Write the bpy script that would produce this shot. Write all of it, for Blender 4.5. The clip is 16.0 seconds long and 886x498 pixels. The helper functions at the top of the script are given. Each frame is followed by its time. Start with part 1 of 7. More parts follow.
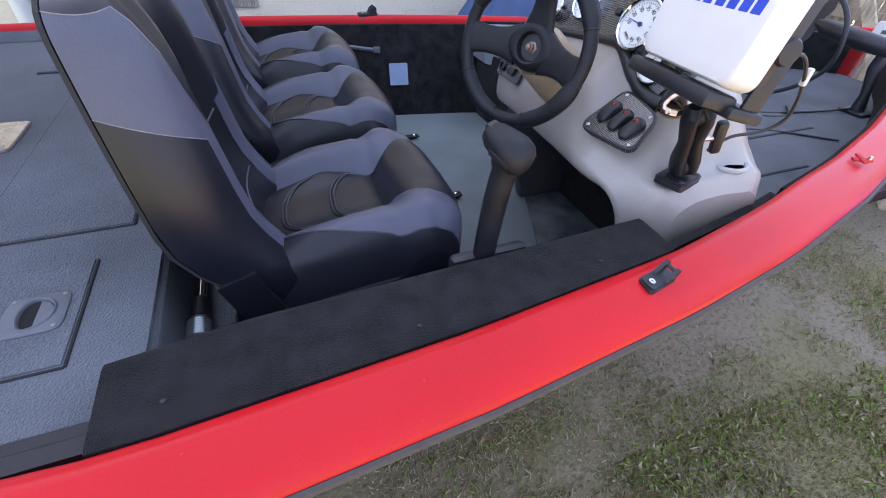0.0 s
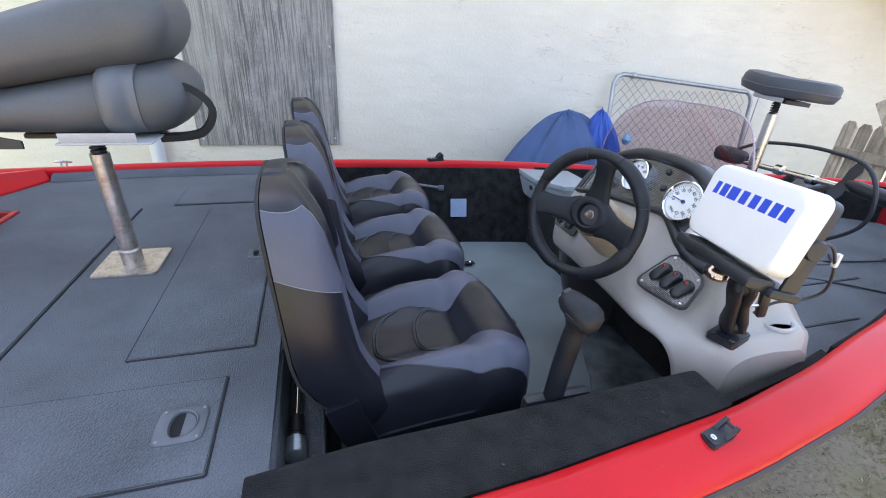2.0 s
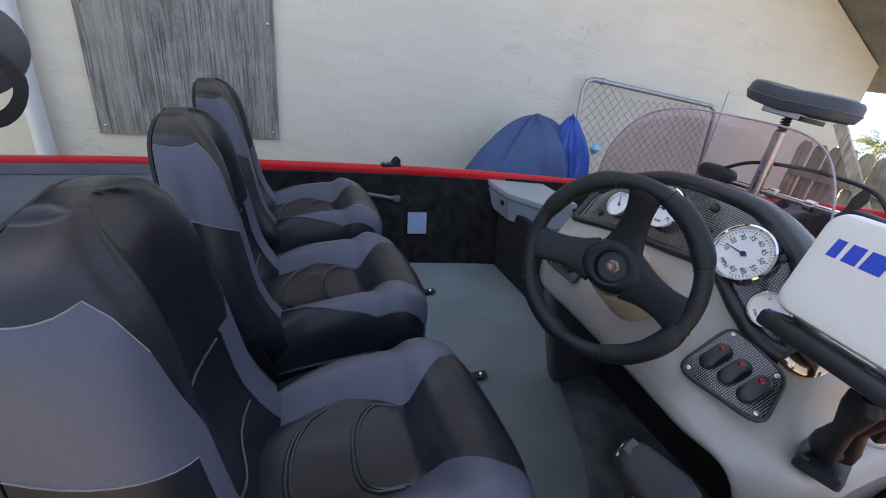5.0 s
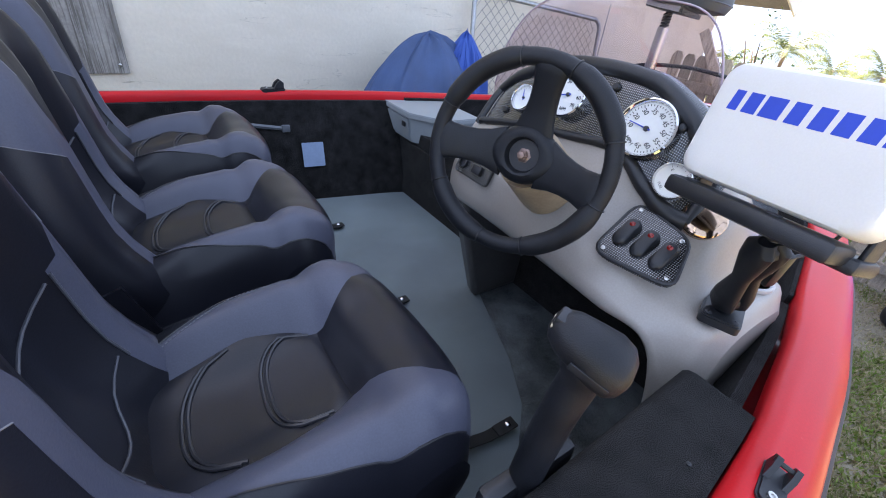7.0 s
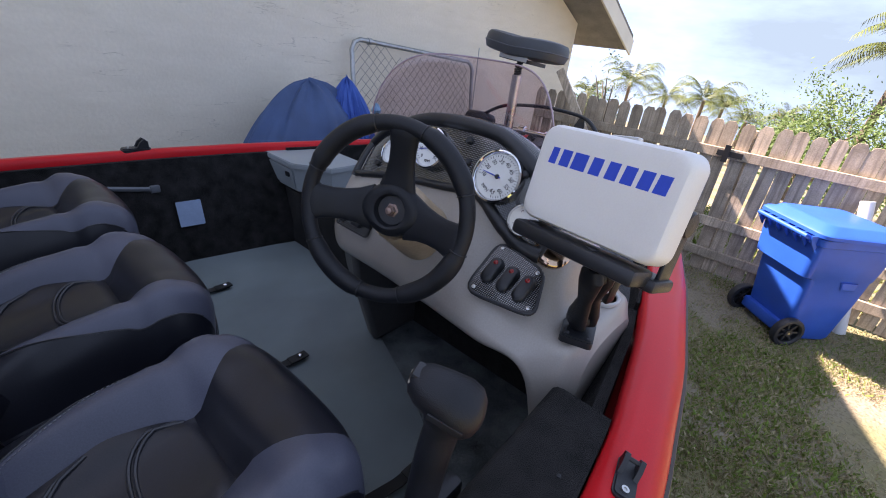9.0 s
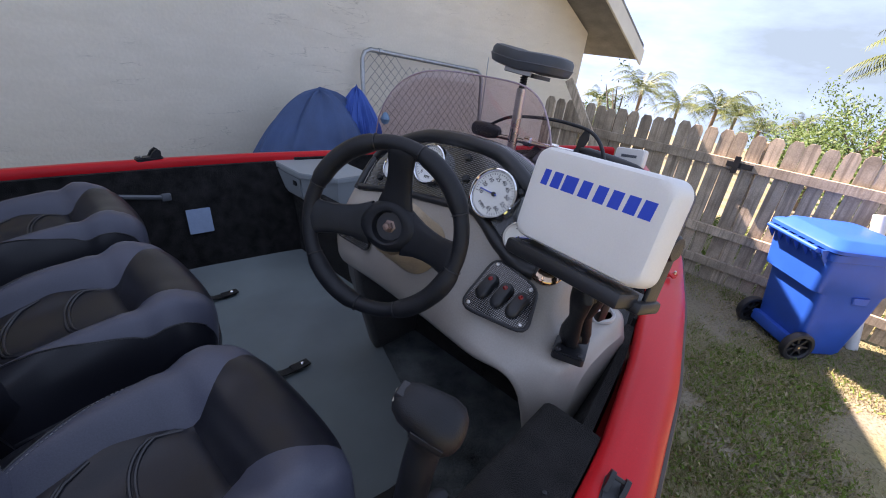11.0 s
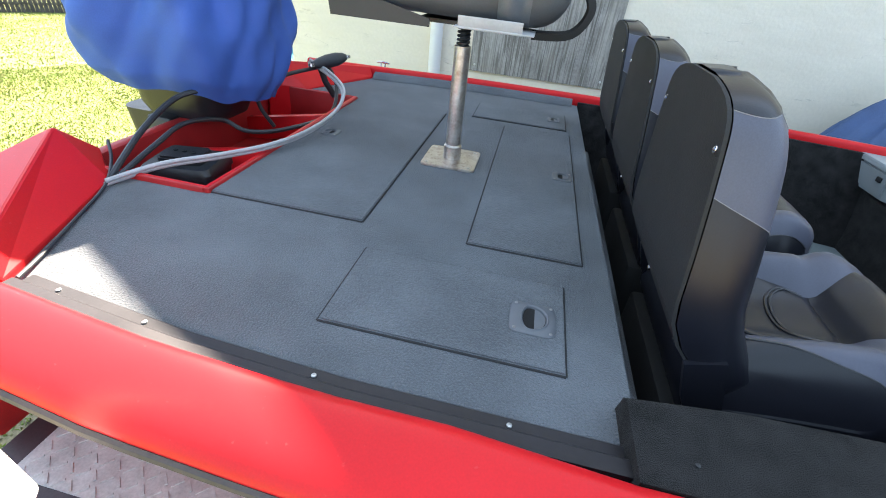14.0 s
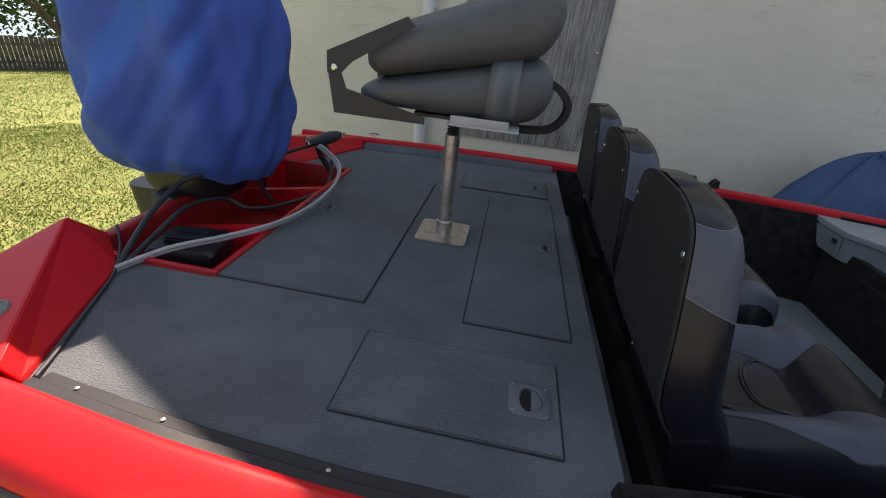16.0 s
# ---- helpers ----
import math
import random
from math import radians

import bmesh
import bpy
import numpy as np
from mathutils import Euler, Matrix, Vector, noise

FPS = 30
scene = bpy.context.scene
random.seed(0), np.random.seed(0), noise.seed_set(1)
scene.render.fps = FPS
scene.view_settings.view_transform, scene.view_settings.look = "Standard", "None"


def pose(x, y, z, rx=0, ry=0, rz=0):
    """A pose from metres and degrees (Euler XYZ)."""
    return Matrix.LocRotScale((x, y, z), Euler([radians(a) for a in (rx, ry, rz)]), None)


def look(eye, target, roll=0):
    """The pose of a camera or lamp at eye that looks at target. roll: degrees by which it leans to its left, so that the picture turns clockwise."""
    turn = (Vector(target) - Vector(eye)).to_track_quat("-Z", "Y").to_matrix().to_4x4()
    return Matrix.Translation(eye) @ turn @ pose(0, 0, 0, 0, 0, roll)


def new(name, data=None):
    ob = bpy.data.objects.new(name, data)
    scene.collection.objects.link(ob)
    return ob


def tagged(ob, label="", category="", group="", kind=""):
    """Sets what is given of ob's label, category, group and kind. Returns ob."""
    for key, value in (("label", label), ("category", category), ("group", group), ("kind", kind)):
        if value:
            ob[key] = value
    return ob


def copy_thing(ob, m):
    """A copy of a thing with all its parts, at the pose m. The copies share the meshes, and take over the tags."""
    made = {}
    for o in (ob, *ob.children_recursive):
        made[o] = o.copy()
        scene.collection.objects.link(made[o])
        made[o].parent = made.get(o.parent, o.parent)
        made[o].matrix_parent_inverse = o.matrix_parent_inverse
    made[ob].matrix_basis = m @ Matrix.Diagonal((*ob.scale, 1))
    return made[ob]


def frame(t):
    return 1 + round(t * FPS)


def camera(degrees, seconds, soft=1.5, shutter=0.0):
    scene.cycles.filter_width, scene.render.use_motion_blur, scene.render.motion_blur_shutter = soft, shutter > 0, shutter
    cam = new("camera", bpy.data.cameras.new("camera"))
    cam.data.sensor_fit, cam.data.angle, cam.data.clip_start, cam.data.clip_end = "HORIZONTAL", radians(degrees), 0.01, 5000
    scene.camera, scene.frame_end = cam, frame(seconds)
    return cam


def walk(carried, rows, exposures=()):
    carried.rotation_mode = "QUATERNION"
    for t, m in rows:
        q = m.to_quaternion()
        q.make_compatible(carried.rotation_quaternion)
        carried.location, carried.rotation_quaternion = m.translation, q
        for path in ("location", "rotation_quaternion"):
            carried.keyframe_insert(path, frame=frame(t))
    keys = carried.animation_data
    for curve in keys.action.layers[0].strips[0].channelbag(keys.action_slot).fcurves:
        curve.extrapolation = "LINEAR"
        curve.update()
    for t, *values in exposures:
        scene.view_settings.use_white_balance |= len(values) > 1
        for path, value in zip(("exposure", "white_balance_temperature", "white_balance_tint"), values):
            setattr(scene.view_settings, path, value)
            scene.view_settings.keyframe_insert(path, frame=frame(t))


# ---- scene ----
cam = camera(92.0, 16.0, soft=1.0)
METRES, EYE, TILT, LEAN, TURN = 2.4, 1.9, -30.0, 0.0, 0.0
PATH = [
    (0, (0.719, -1.38, 1.65), (1.331, 0.027, 0.367), 3.5),
    (0.5, (0.656, -1.396, 1.7), (1.223, 0.115, 0.519), 1.9),
    (1, (0.632, -1.41, 1.744), (1.138, 0.206, 0.68), 1.9),
    (1.5, (0.603, -1.423, 1.788), (1.105, 0.26, 0.831), 2.7),
    (2, (0.595, -1.426, 1.794), (1.122, 0.292, 0.917), 3.3),
    (2.5, (0.63, -1.424, 1.79), (1.189, 0.307, 0.96), 3.7),
    (3, (0.71, -1.36, 1.775), (1.285, 0.372, 0.958), 3.8),
    (3.5, (0.737, -1.255, 1.759), (1.329, 0.464, 0.927), 4.4),
    (3.7, (0.736, -1.178, 1.765), (1.319, 0.534, 0.911), 3.8),
    (5.8, (0.682, -1.014, 1.712), (1.513, 0.565, 0.808), 8.8),
    (6, (0.685, -1.008, 1.71), (1.534, 0.542, 0.774), 8.2),
    (6.5, (0.697, -1.005, 1.674), (1.621, 0.457, 0.67), 7.1),
    (7, (0.734, -1.004, 1.635), (1.785, 0.33, 0.579), 7.4),
    (7.5, (0.755, -1.016, 1.649), (1.943, 0.211, 0.608), 7.7),
    (8, (0.779, -1.04, 1.673), (2.077, 0.124, 0.693), 7.4),
    (8.5, (0.783, -1.053, 1.689), (2.15, 0.08, 0.768), 7.0),
    (9, (0.765, -1.053, 1.695), (2.162, 0.071, 0.81), 6.8),
    (9.2, (0.749, -1.062, 1.71), (2.165, 0.044, 0.831), 7.1),
    (11.3, (0.776, -1.076, 1.731), (2.126, 0.124, 0.873), 6.9),
    (11.5, (0.766, -1.058, 1.746), (2.058, 0.199, 0.879), 6.3),
    (12, (0.711, -1.047, 1.755), (1.749, 0.411, 0.862), 5.9),
    (12.5, (0.649, -1.116, 1.755), (1.266, 0.523, 0.789), 4.9),
    (13, (0.582, -1.197, 1.734), (0.726, 0.492, 0.672), 4.3),
    (13.5, (0.387, -1.299, 1.666), (0.311, 0.374, 0.572), 5.4),
    (14, (0.215, -1.372, 1.651), (-0.035, 0.276, 0.546), 6.6),
    (14.5, (0.127, -1.405, 1.689), (-0.26, 0.233, 0.609), 7.5),
    (15, (0.096, -1.433, 1.726), (-0.343, 0.235, 0.715), 7.9),
    (15.5, (0.121, -1.428, 1.741), (-0.257, 0.294, 0.797), 7.5),
    (16, (0.174, -1.397, 1.761), (-0.038, 0.368, 0.843), 6.5),
]
walk(cam, [(t, look(eye, target, roll)) for t, eye, target, roll in PATH], exposures=[(0.0, 3.42, 7350, 31), (0.6, 3.78, 7150, 24), (2.0, 3.42, 7550, 23), (3.5, 2.72, 7550, 23), (6.0, 2.77, 7750, 26), (7.0, 3.30, 7450, 26), (7.5, 3.22, 7500, 26), (8.0, 2.95, 7550, 26), (9.0, 2.42, 7450, 29), (11.5, 2.27, 7550, 29), (12.0, 2.17, 7550, 27), (12.5, 3.12, 7350, 26), (13.0, 3.47, 7550, 24), (14.0, 3.48, 7750, 12), (14.5, 2.84, 7850, 14), (15.0, 2.18, 8150, 16), (16.0, 1.84, 8250, 18)])

# ---- world, sun ----
SUN_FROM = Vector((-0.15, 1.0, 1.14)).normalized()
world = bpy.data.worlds.new("world")
scene.world = world
world.use_nodes = True
wn = world.node_tree
bg = wn.nodes["Background"]
sky = wn.nodes.new("ShaderNodeTexSky")
sky.sky_type, sky.sun_disc = "NISHITA", False
sky.sun_elevation = math.asin(SUN_FROM.z)
sky.sun_rotation = math.atan2(SUN_FROM.x, SUN_FROM.y)
sky.air_density, sky.dust_density = 1.0, 1.0
# the sky's horizon lies a little below eye level, where the land falls away
tc = wn.nodes.new("ShaderNodeTexCoord")
lift = wn.nodes.new("ShaderNodeVectorMath")
lift.operation = "ADD"
lift.inputs[1].default_value = (0, 0, 0.42)
unit = wn.nodes.new("ShaderNodeVectorMath")
unit.operation = "NORMALIZE"
wn.links.new(tc.outputs["Generated"], lift.inputs[0])
wn.links.new(lift.outputs[0], unit.inputs[0])
wn.links.new(unit.outputs[0], sky.inputs[0])
# thin high cloud over the whole sky
spread = wn.nodes.new("ShaderNodeMapping")
spread.inputs["Scale"].default_value = (1.0, 1.6, 5.0)
cloud = wn.nodes.new("ShaderNodeTexNoise")
cloud.inputs["Scale"].default_value, cloud.inputs["Detail"].default_value, cloud.inputs["Roughness"].default_value = 1.7, 7, 0.58
veil = wn.nodes.new("ShaderNodeMapRange")
veil.inputs[1].default_value, veil.inputs[2].default_value, veil.inputs[3].default_value, veil.inputs[4].default_value = 0.35, 0.65, 0.45, 1.0
mist = wn.nodes.new("ShaderNodeMix")
mist.data_type = "RGBA"
mist.inputs["B"].default_value = (0.66, 0.99, 1.30, 1)
wn.links.new(tc.outputs["Generated"], spread.inputs[0])
wn.links.new(spread.outputs[0], cloud.inputs["Vector"])
wn.links.new(cloud.outputs[0], veil.inputs[0])
wn.links.new(veil.outputs[0], mist.inputs[0])
wn.links.new(sky.outputs[0], mist.inputs["A"])
wn.links.new(mist.outputs["Result"], bg.inputs[0])
bg.inputs[1].default_value = 0.15
sun = new("sun", bpy.data.lights.new("sun", "SUN"))
sun.data.energy, sun.data.angle, sun.data.color = 4.2, radians(0.5), (1.0, 0.94, 0.86)
sun.matrix_world = look((0, 0, 0), -SUN_FROM)

# ---- materials ----


def material(name, color, rough=0.6, metal=0.0, var=0.12, scale=8.0, fine=140.0, bump=0.15, bump_dist=0.002,
             coat=0.0, rough_var=0.1, tint=None, random_var=0.0, trans=0.0, spec=0.5, sheen=0.0):
    """A surface with broad stains and fine grain at world size."""
    m = bpy.data.materials.new(name)
    m.use_nodes = True
    nt = m.node_tree
    b = nt.nodes["Principled BSDF"]
    L = nt.links.new
    geo = nt.nodes.new("ShaderNodeNewGeometry")
    big = nt.nodes.new("ShaderNodeTexNoise")
    big.inputs["Scale"].default_value, big.inputs["Detail"].default_value = scale, 4
    small = nt.nodes.new("ShaderNodeTexNoise")
    small.inputs["Scale"].default_value, small.inputs["Detail"].default_value = fine, 3
    L(geo.outputs["Position"], big.inputs["Vector"])
    L(geo.outputs["Position"], small.inputs["Vector"])
    ramp = nt.nodes.new("ShaderNodeValToRGB")
    c = Vector(color)
    d = Vector(tint) if tint else c * (1 - 2.2 * var)
    ramp.color_ramp.elements[0].color = (*d, 1)
    ramp.color_ramp.elements[1].color = (*(c * (1 + var)), 1)
    ramp.color_ramp.elements[0].position, ramp.color_ramp.elements[1].position = 0.3, 0.7
    mixv = nt.nodes.new("ShaderNodeMix")
    mixv.inputs[0].default_value = 0.4
    L(big.outputs[0], mixv.inputs[2])
    L(small.outputs[0], mixv.inputs[3])
    L(mixv.outputs[0], ramp.inputs[0])
    out = ramp.outputs[0]
    if random_var:
        info = nt.nodes.new("ShaderNodeObjectInfo")
        hsv = nt.nodes.new("ShaderNodeHueSaturation")
        mr = nt.nodes.new("ShaderNodeMapRange")
        mr.inputs[3].default_value, mr.inputs[4].default_value = 1 - random_var, 1 + random_var
        L(info.outputs["Random"], mr.inputs[0])
        L(mr.outputs[0], hsv.inputs["Value"])
        L(out, hsv.inputs["Color"])
        out = hsv.outputs[0]
    L(out, b.inputs["Base Color"])
    rr = nt.nodes.new("ShaderNodeMapRange")
    rr.inputs[3].default_value, rr.inputs[4].default_value = max(rough - rough_var, 0.02), min(rough + rough_var, 1)
    L(big.outputs[0], rr.inputs[0])
    L(rr.outputs[0], b.inputs["Roughness"])
    b.inputs["Metallic"].default_value = metal
    b.inputs["Coat Weight"].default_value = coat
    b.inputs["Coat Roughness"].default_value = 0.08
    b.inputs["Specular IOR Level"].default_value = spec
    if sheen:
        b.inputs["Sheen Weight"].default_value = sheen
    if trans:
        b.inputs["Transmission Weight"].default_value = trans
    if bump:
        bp = nt.nodes.new("ShaderNodeBump")
        bp.inputs["Strength"].default_value, bp.inputs["Distance"].default_value = bump, bump_dist
        L(small.outputs[0], bp.inputs["Height"])
        L(bp.outputs[0], b.inputs["Normal"])
    return m


M_RED = material("red_gelcoat", (0.61, 0.013, 0.018), 0.34, var=0.07, scale=3, fine=300, bump=0.02, coat=0.04, rough_var=0.08, spec=0.20)
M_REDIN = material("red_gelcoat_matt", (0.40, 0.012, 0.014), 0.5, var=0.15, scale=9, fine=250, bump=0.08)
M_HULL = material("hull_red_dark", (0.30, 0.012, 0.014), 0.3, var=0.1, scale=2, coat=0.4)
M_RUB = material("rub_rail_rubber", (0.06, 0.045, 0.04), 0.6, var=0.2, scale=20)
M_CARPET = material("grey_deck_carpet", (0.120, 0.135, 0.154), 0.95, var=0.22, scale=5, fine=260, bump=1.0, bump_dist=0.006, spec=0.15, sheen=0.15)
M_FLOOR = material("grey_floor_vinyl", (0.165, 0.20, 0.212), 0.75, var=0.1, scale=4, fine=500, bump=0.4, bump_dist=0.002, spec=0.25)
M_BLACKCARPET = material("black_side_carpet", (0.023, 0.022, 0.023), 0.97, var=0.45, scale=22, fine=650, bump=1.0, bump_dist=0.006, spec=0.06, sheen=0.07)
M_BLACKPLASTIC = material("black_plastic", (0.0155, 0.0168, 0.021), 0.42, var=0.2, scale=20, fine=600, bump=0.15)
# floor tone darkened to paint the shade under the console
M_FOOTSHADE = material("footwell_shade_tone", (0.138, 0.156, 0.163), 0.95, var=0.45, scale=9, fine=420, bump=0.9, bump_dist=0.004, spec=0.1)
M_VINYL = material("grey_seat_vinyl", (0.078, 0.083, 0.116), 0.38, spec=0.35, var=0.10, scale=6, fine=380, bump=0.12, bump_dist=0.0015)
M_VINYLDARK = material("black_seat_vinyl", (0.012, 0.0128, 0.019), 0.33, spec=0.38, var=0.15, scale=6, fine=380, bump=0.12, bump_dist=0.0015)
M_CONSOLE = material("grey_console_gelcoat", (0.335, 0.30, 0.272), 0.38, var=0.08, scale=5, fine=300, bump=0.05, coat=0.2)
M_STUCCO = material("cream_stucco", (0.79, 0.715, 0.60), 0.9, var=0.05, scale=1.2, fine=45, bump=0.5, bump_dist=0.006, spec=0.2)
M_TRIM = material("cream_trim_paint", (0.70, 0.66, 0.58), 0.6, var=0.06, scale=3)
M_PLY = material("weathered_plywood", (0.33, 0.31, 0.29), 0.85, var=0.2, scale=6, fine=60, bump=0.5)
M_BLUE = material("blue_cover_canvas", (0.046, 0.125, 0.44), 0.7, var=0.10, scale=4, fine=350, bump=0.3, spec=0.3)
M_WHITE = material("white_plastic", (0.70, 0.685, 0.67), 0.4, var=0.03, scale=10, fine=400, bump=0.03)
M_PVC = material("white_pvc", (0.70, 0.70, 0.71), 0.35, var=0.03, scale=8, bump=0.02)
M_STEEL = material("stainless_steel", (0.62, 0.61, 0.60), 0.28, metal=1.0, var=0.1, scale=12)
M_CHROME = material("chrome", (0.75, 0.75, 0.76), 0.08, metal=1.0, var=0.03, scale=12, bump=0, rough_var=0.04)
M_GALV = material("galvanised_steel", (0.45, 0.46, 0.47), 0.45, metal=0.9, var=0.15, scale=25)
M_RUSTPOST = material("worn_plated_tube", (0.60, 0.57, 0.54), 0.38, metal=0.85, var=0.12, scale=30, tint=(0.40, 0.33, 0.28))
M_GRASS = material("lawn_soil", (0.185, 0.170, 0.095), 0.95, var=0.3, scale=1.3, fine=30, bump=0.8, bump_dist=0.02, tint=(0.18, 0.165, 0.09), spec=0.1)
M_FENCE = material("weathered_fence_board", (0.54, 0.445, 0.345), 0.9, var=0.22, scale=7, fine=90, bump=0.5, random_var=0.22, spec=0.2)
M_BIN = material("blue_bin_plastic", (0.012, 0.10, 0.52), 0.45, var=0.08, scale=6, fine=200, bump=0.08)



def overlay(m, stretch, scale, color, lo, hi, strength, bump=0.0, line=False, detail=5):
    """Streaks, cracks or stains of another colour over a surface; stretch runs along the axes."""
    nt = m.node_tree
    b = nt.nodes["Principled BSDF"]
    L = nt.links.new
    geo = nt.nodes.new("ShaderNodeNewGeometry")
    mp = nt.nodes.new("ShaderNodeMapping")
    mp.inputs["Scale"].default_value = stretch
    L(geo.outputs["Position"], mp.inputs[0])
    n = nt.nodes.new("ShaderNodeTexNoise")
    n.inputs["Scale"].default_value, n.inputs["Detail"].default_value = scale, detail
    L(mp.outputs[0], n.inputs["Vector"])
    value = n.outputs[0]
    if line:
        off = nt.nodes.new("ShaderNodeMath")
        off.operation, off.inputs[1].default_value = "SUBTRACT", 0.5
        away = nt.nodes.new("ShaderNodeMath")
        away.operation = "ABSOLUTE"
        L(value, off.inputs[0])
        L(off.outputs[0], away.inputs[0])
        value = away.outputs[0]
    mr = nt.nodes.new("ShaderNodeMapRange")
    mr.inputs[1].default_value, mr.inputs[2].default_value, mr.inputs[4].default_value = lo, hi, strength
    L(value, mr.inputs[0])
    fac = mr.outputs[0]
    if line:
        # only here and there
        where = nt.nodes.new("ShaderNodeTexNoise")
        where.inputs["Scale"].default_value = 2.3
        L(geo.outputs["Position"], where.inputs["Vector"])
        on = nt.nodes.new("ShaderNodeMapRange")
        on.inputs[1].default_value, on.inputs[2].default_value = 0.52, 0.60
        L(where.outputs[0], on.inputs[0])
        mul = nt.nodes.new("ShaderNodeMath")
        mul.operation = "MULTIPLY"
        L(fac, mul.inputs[0])
        L(on.outputs[0], mul.inputs[1])
        fac = mul.outputs[0]
    mix = nt.nodes.new("ShaderNodeMix")
    mix.data_type = "RGBA"
    mix.inputs["B"].default_value = (*color, 1)
    L(fac, mix.inputs[0])
    L(b.inputs["Base Color"].links[0].from_socket, mix.inputs["A"])
    L(mix.outputs["Result"], b.inputs["Base Color"])
    if bump:
        bp = nt.nodes.new("ShaderNodeBump")
        bp.inputs["Strength"].default_value, bp.inputs["Distance"].default_value = abs(bump), 0.01 if bump > 0 else -0.01
        L(fac if line else n.outputs[0], bp.inputs["Height"])
        if b.inputs["Normal"].links:
            L(b.inputs["Normal"].links[0].from_socket, bp.inputs["Normal"])
        L(bp.outputs[0], b.inputs["Normal"])


overlay(M_PLY, (1, 1, 0.035), 120, (0.10, 0.09, 0.082), 0.47, 0.60, 0.85, bump=-0.35, detail=3)
overlay(M_PLY, (1, 1, 0.08), 26, (0.15, 0.135, 0.12), 0.50, 0.66, 0.6)
overlay(M_PLY, (1, 1, 0.10), 9, (0.42, 0.39, 0.35), 0.45, 0.70, 0.6)
overlay(M_STUCCO, (0.6, 0.6, 4.0), 2.0, (0.46, 0.41, 0.34), 0.007, 0.0, 0.6, bump=-0.5, line=True)
overlay(M_STUCCO, (0.5, 0.5, 2.0), 7.0, (0.70, 0.63, 0.52), 0.4, 0.7, 0.6, bump=0.55)
overlay(M_FENCE, (1, 1, 0.05), 40, (0.20, 0.16, 0.125), 0.48, 0.68, 0.7, bump=-0.2)
M_LAWN = material("green_lawn_soil", (0.175, 0.195, 0.075), 0.95, var=0.25, scale=1.6, fine=26, bump=0.8, bump_dist=0.02, tint=(0.125, 0.16, 0.055), spec=0.1)
overlay(M_LAWN, (1, 1, 1), 2.2, (0.25, 0.225, 0.10), 0.50, 0.68, 0.6, detail=8)
overlay(M_LAWN, (1, 1, 1), 40, (0.07, 0.09, 0.025), 0.52, 0.66, 0.5, bump=-0.3, detail=5)
overlay(M_GRASS, (1, 1, 1), 1.1, (0.26, 0.225, 0.175), 0.40, 0.58, 0.85, detail=8)
overlay(M_GRASS, (1, 1, 1), 45, (0.09, 0.08, 0.05), 0.52, 0.64, 0.5, bump=-0.3, detail=5)
overlay(M_RUSTPOST, (1, 1, 0.4), 60, (0.24, 0.15, 0.10), 0.56, 0.7, 0.5)
overlay(M_FLOOR, (1, 1, 1), 3.0, (0.11, 0.125, 0.135), 0.45, 0.7, 0.6)
overlay(M_CARPET, (1, 1, 1), 700, (0.055, 0.063, 0.078), 0.52, 0.66, 0.7, detail=2)
overlay(M_RED, (1, 1, 1), 90, (0.62, 0.08, 0.08), 0.72, 0.78, 0.4, detail=2)

# ---- mesh helpers ----


def part(name, bm, mat, parent, label="", smooth=True):
    me = bpy.data.meshes.new(name)
    bmesh.ops.recalc_face_normals(bm, faces=bm.faces)
    bm.to_mesh(me)
    bm.free()
    me.materials.append(mat)
    if smooth:
        me.polygons.foreach_set("use_smooth", [True] * len(me.polygons))
        me.set_sharp_from_angle(angle=radians(38))
    ob = new(name, me)
    if parent is not None:
        ob.parent = parent
    if label:
        ob["label"] = label
    return ob


def thing(name, label, category, group="", kind="", at=None):
    ob = new(name)
    if at is not None:
        ob.matrix_basis = at
    return tagged(ob, label, category, group, kind)


def solo(name, bm, mat, label, category, group="", kind="", smooth=True):
    return tagged(part(name, bm, mat, None, smooth=smooth), label, category, group, kind)


def box(size, at=(0, 0, 0), rot=None, bevel=0.0, seg=2, bm=None):
    bm2 = bmesh.new()
    bmesh.ops.create_cube(bm2, size=1.0)
    bmesh.ops.scale(bm2, vec=size, verts=bm2.verts)
    if bevel:
        bmesh.ops.bevel(bm2, geom=bm2.edges[:], offset=bevel, segments=seg, affect="EDGES", profile=0.5)
    m = Matrix.Translation(at) @ (rot.to_4x4() if rot else Matrix())
    bmesh.ops.transform(bm2, matrix=m, verts=bm2.verts)
    return join(bm, bm2)


def join(bm, bm2):
    if bm is None:
        return bm2
    me = bpy.data.meshes.new("tmp")
    bm2.to_mesh(me)
    bm2.free()
    bm.from_mesh(me)
    bpy.data.meshes.remove(me)
    return bm


def rotation(axis, degrees):
    return Matrix.Rotation(radians(degrees), 3, axis)


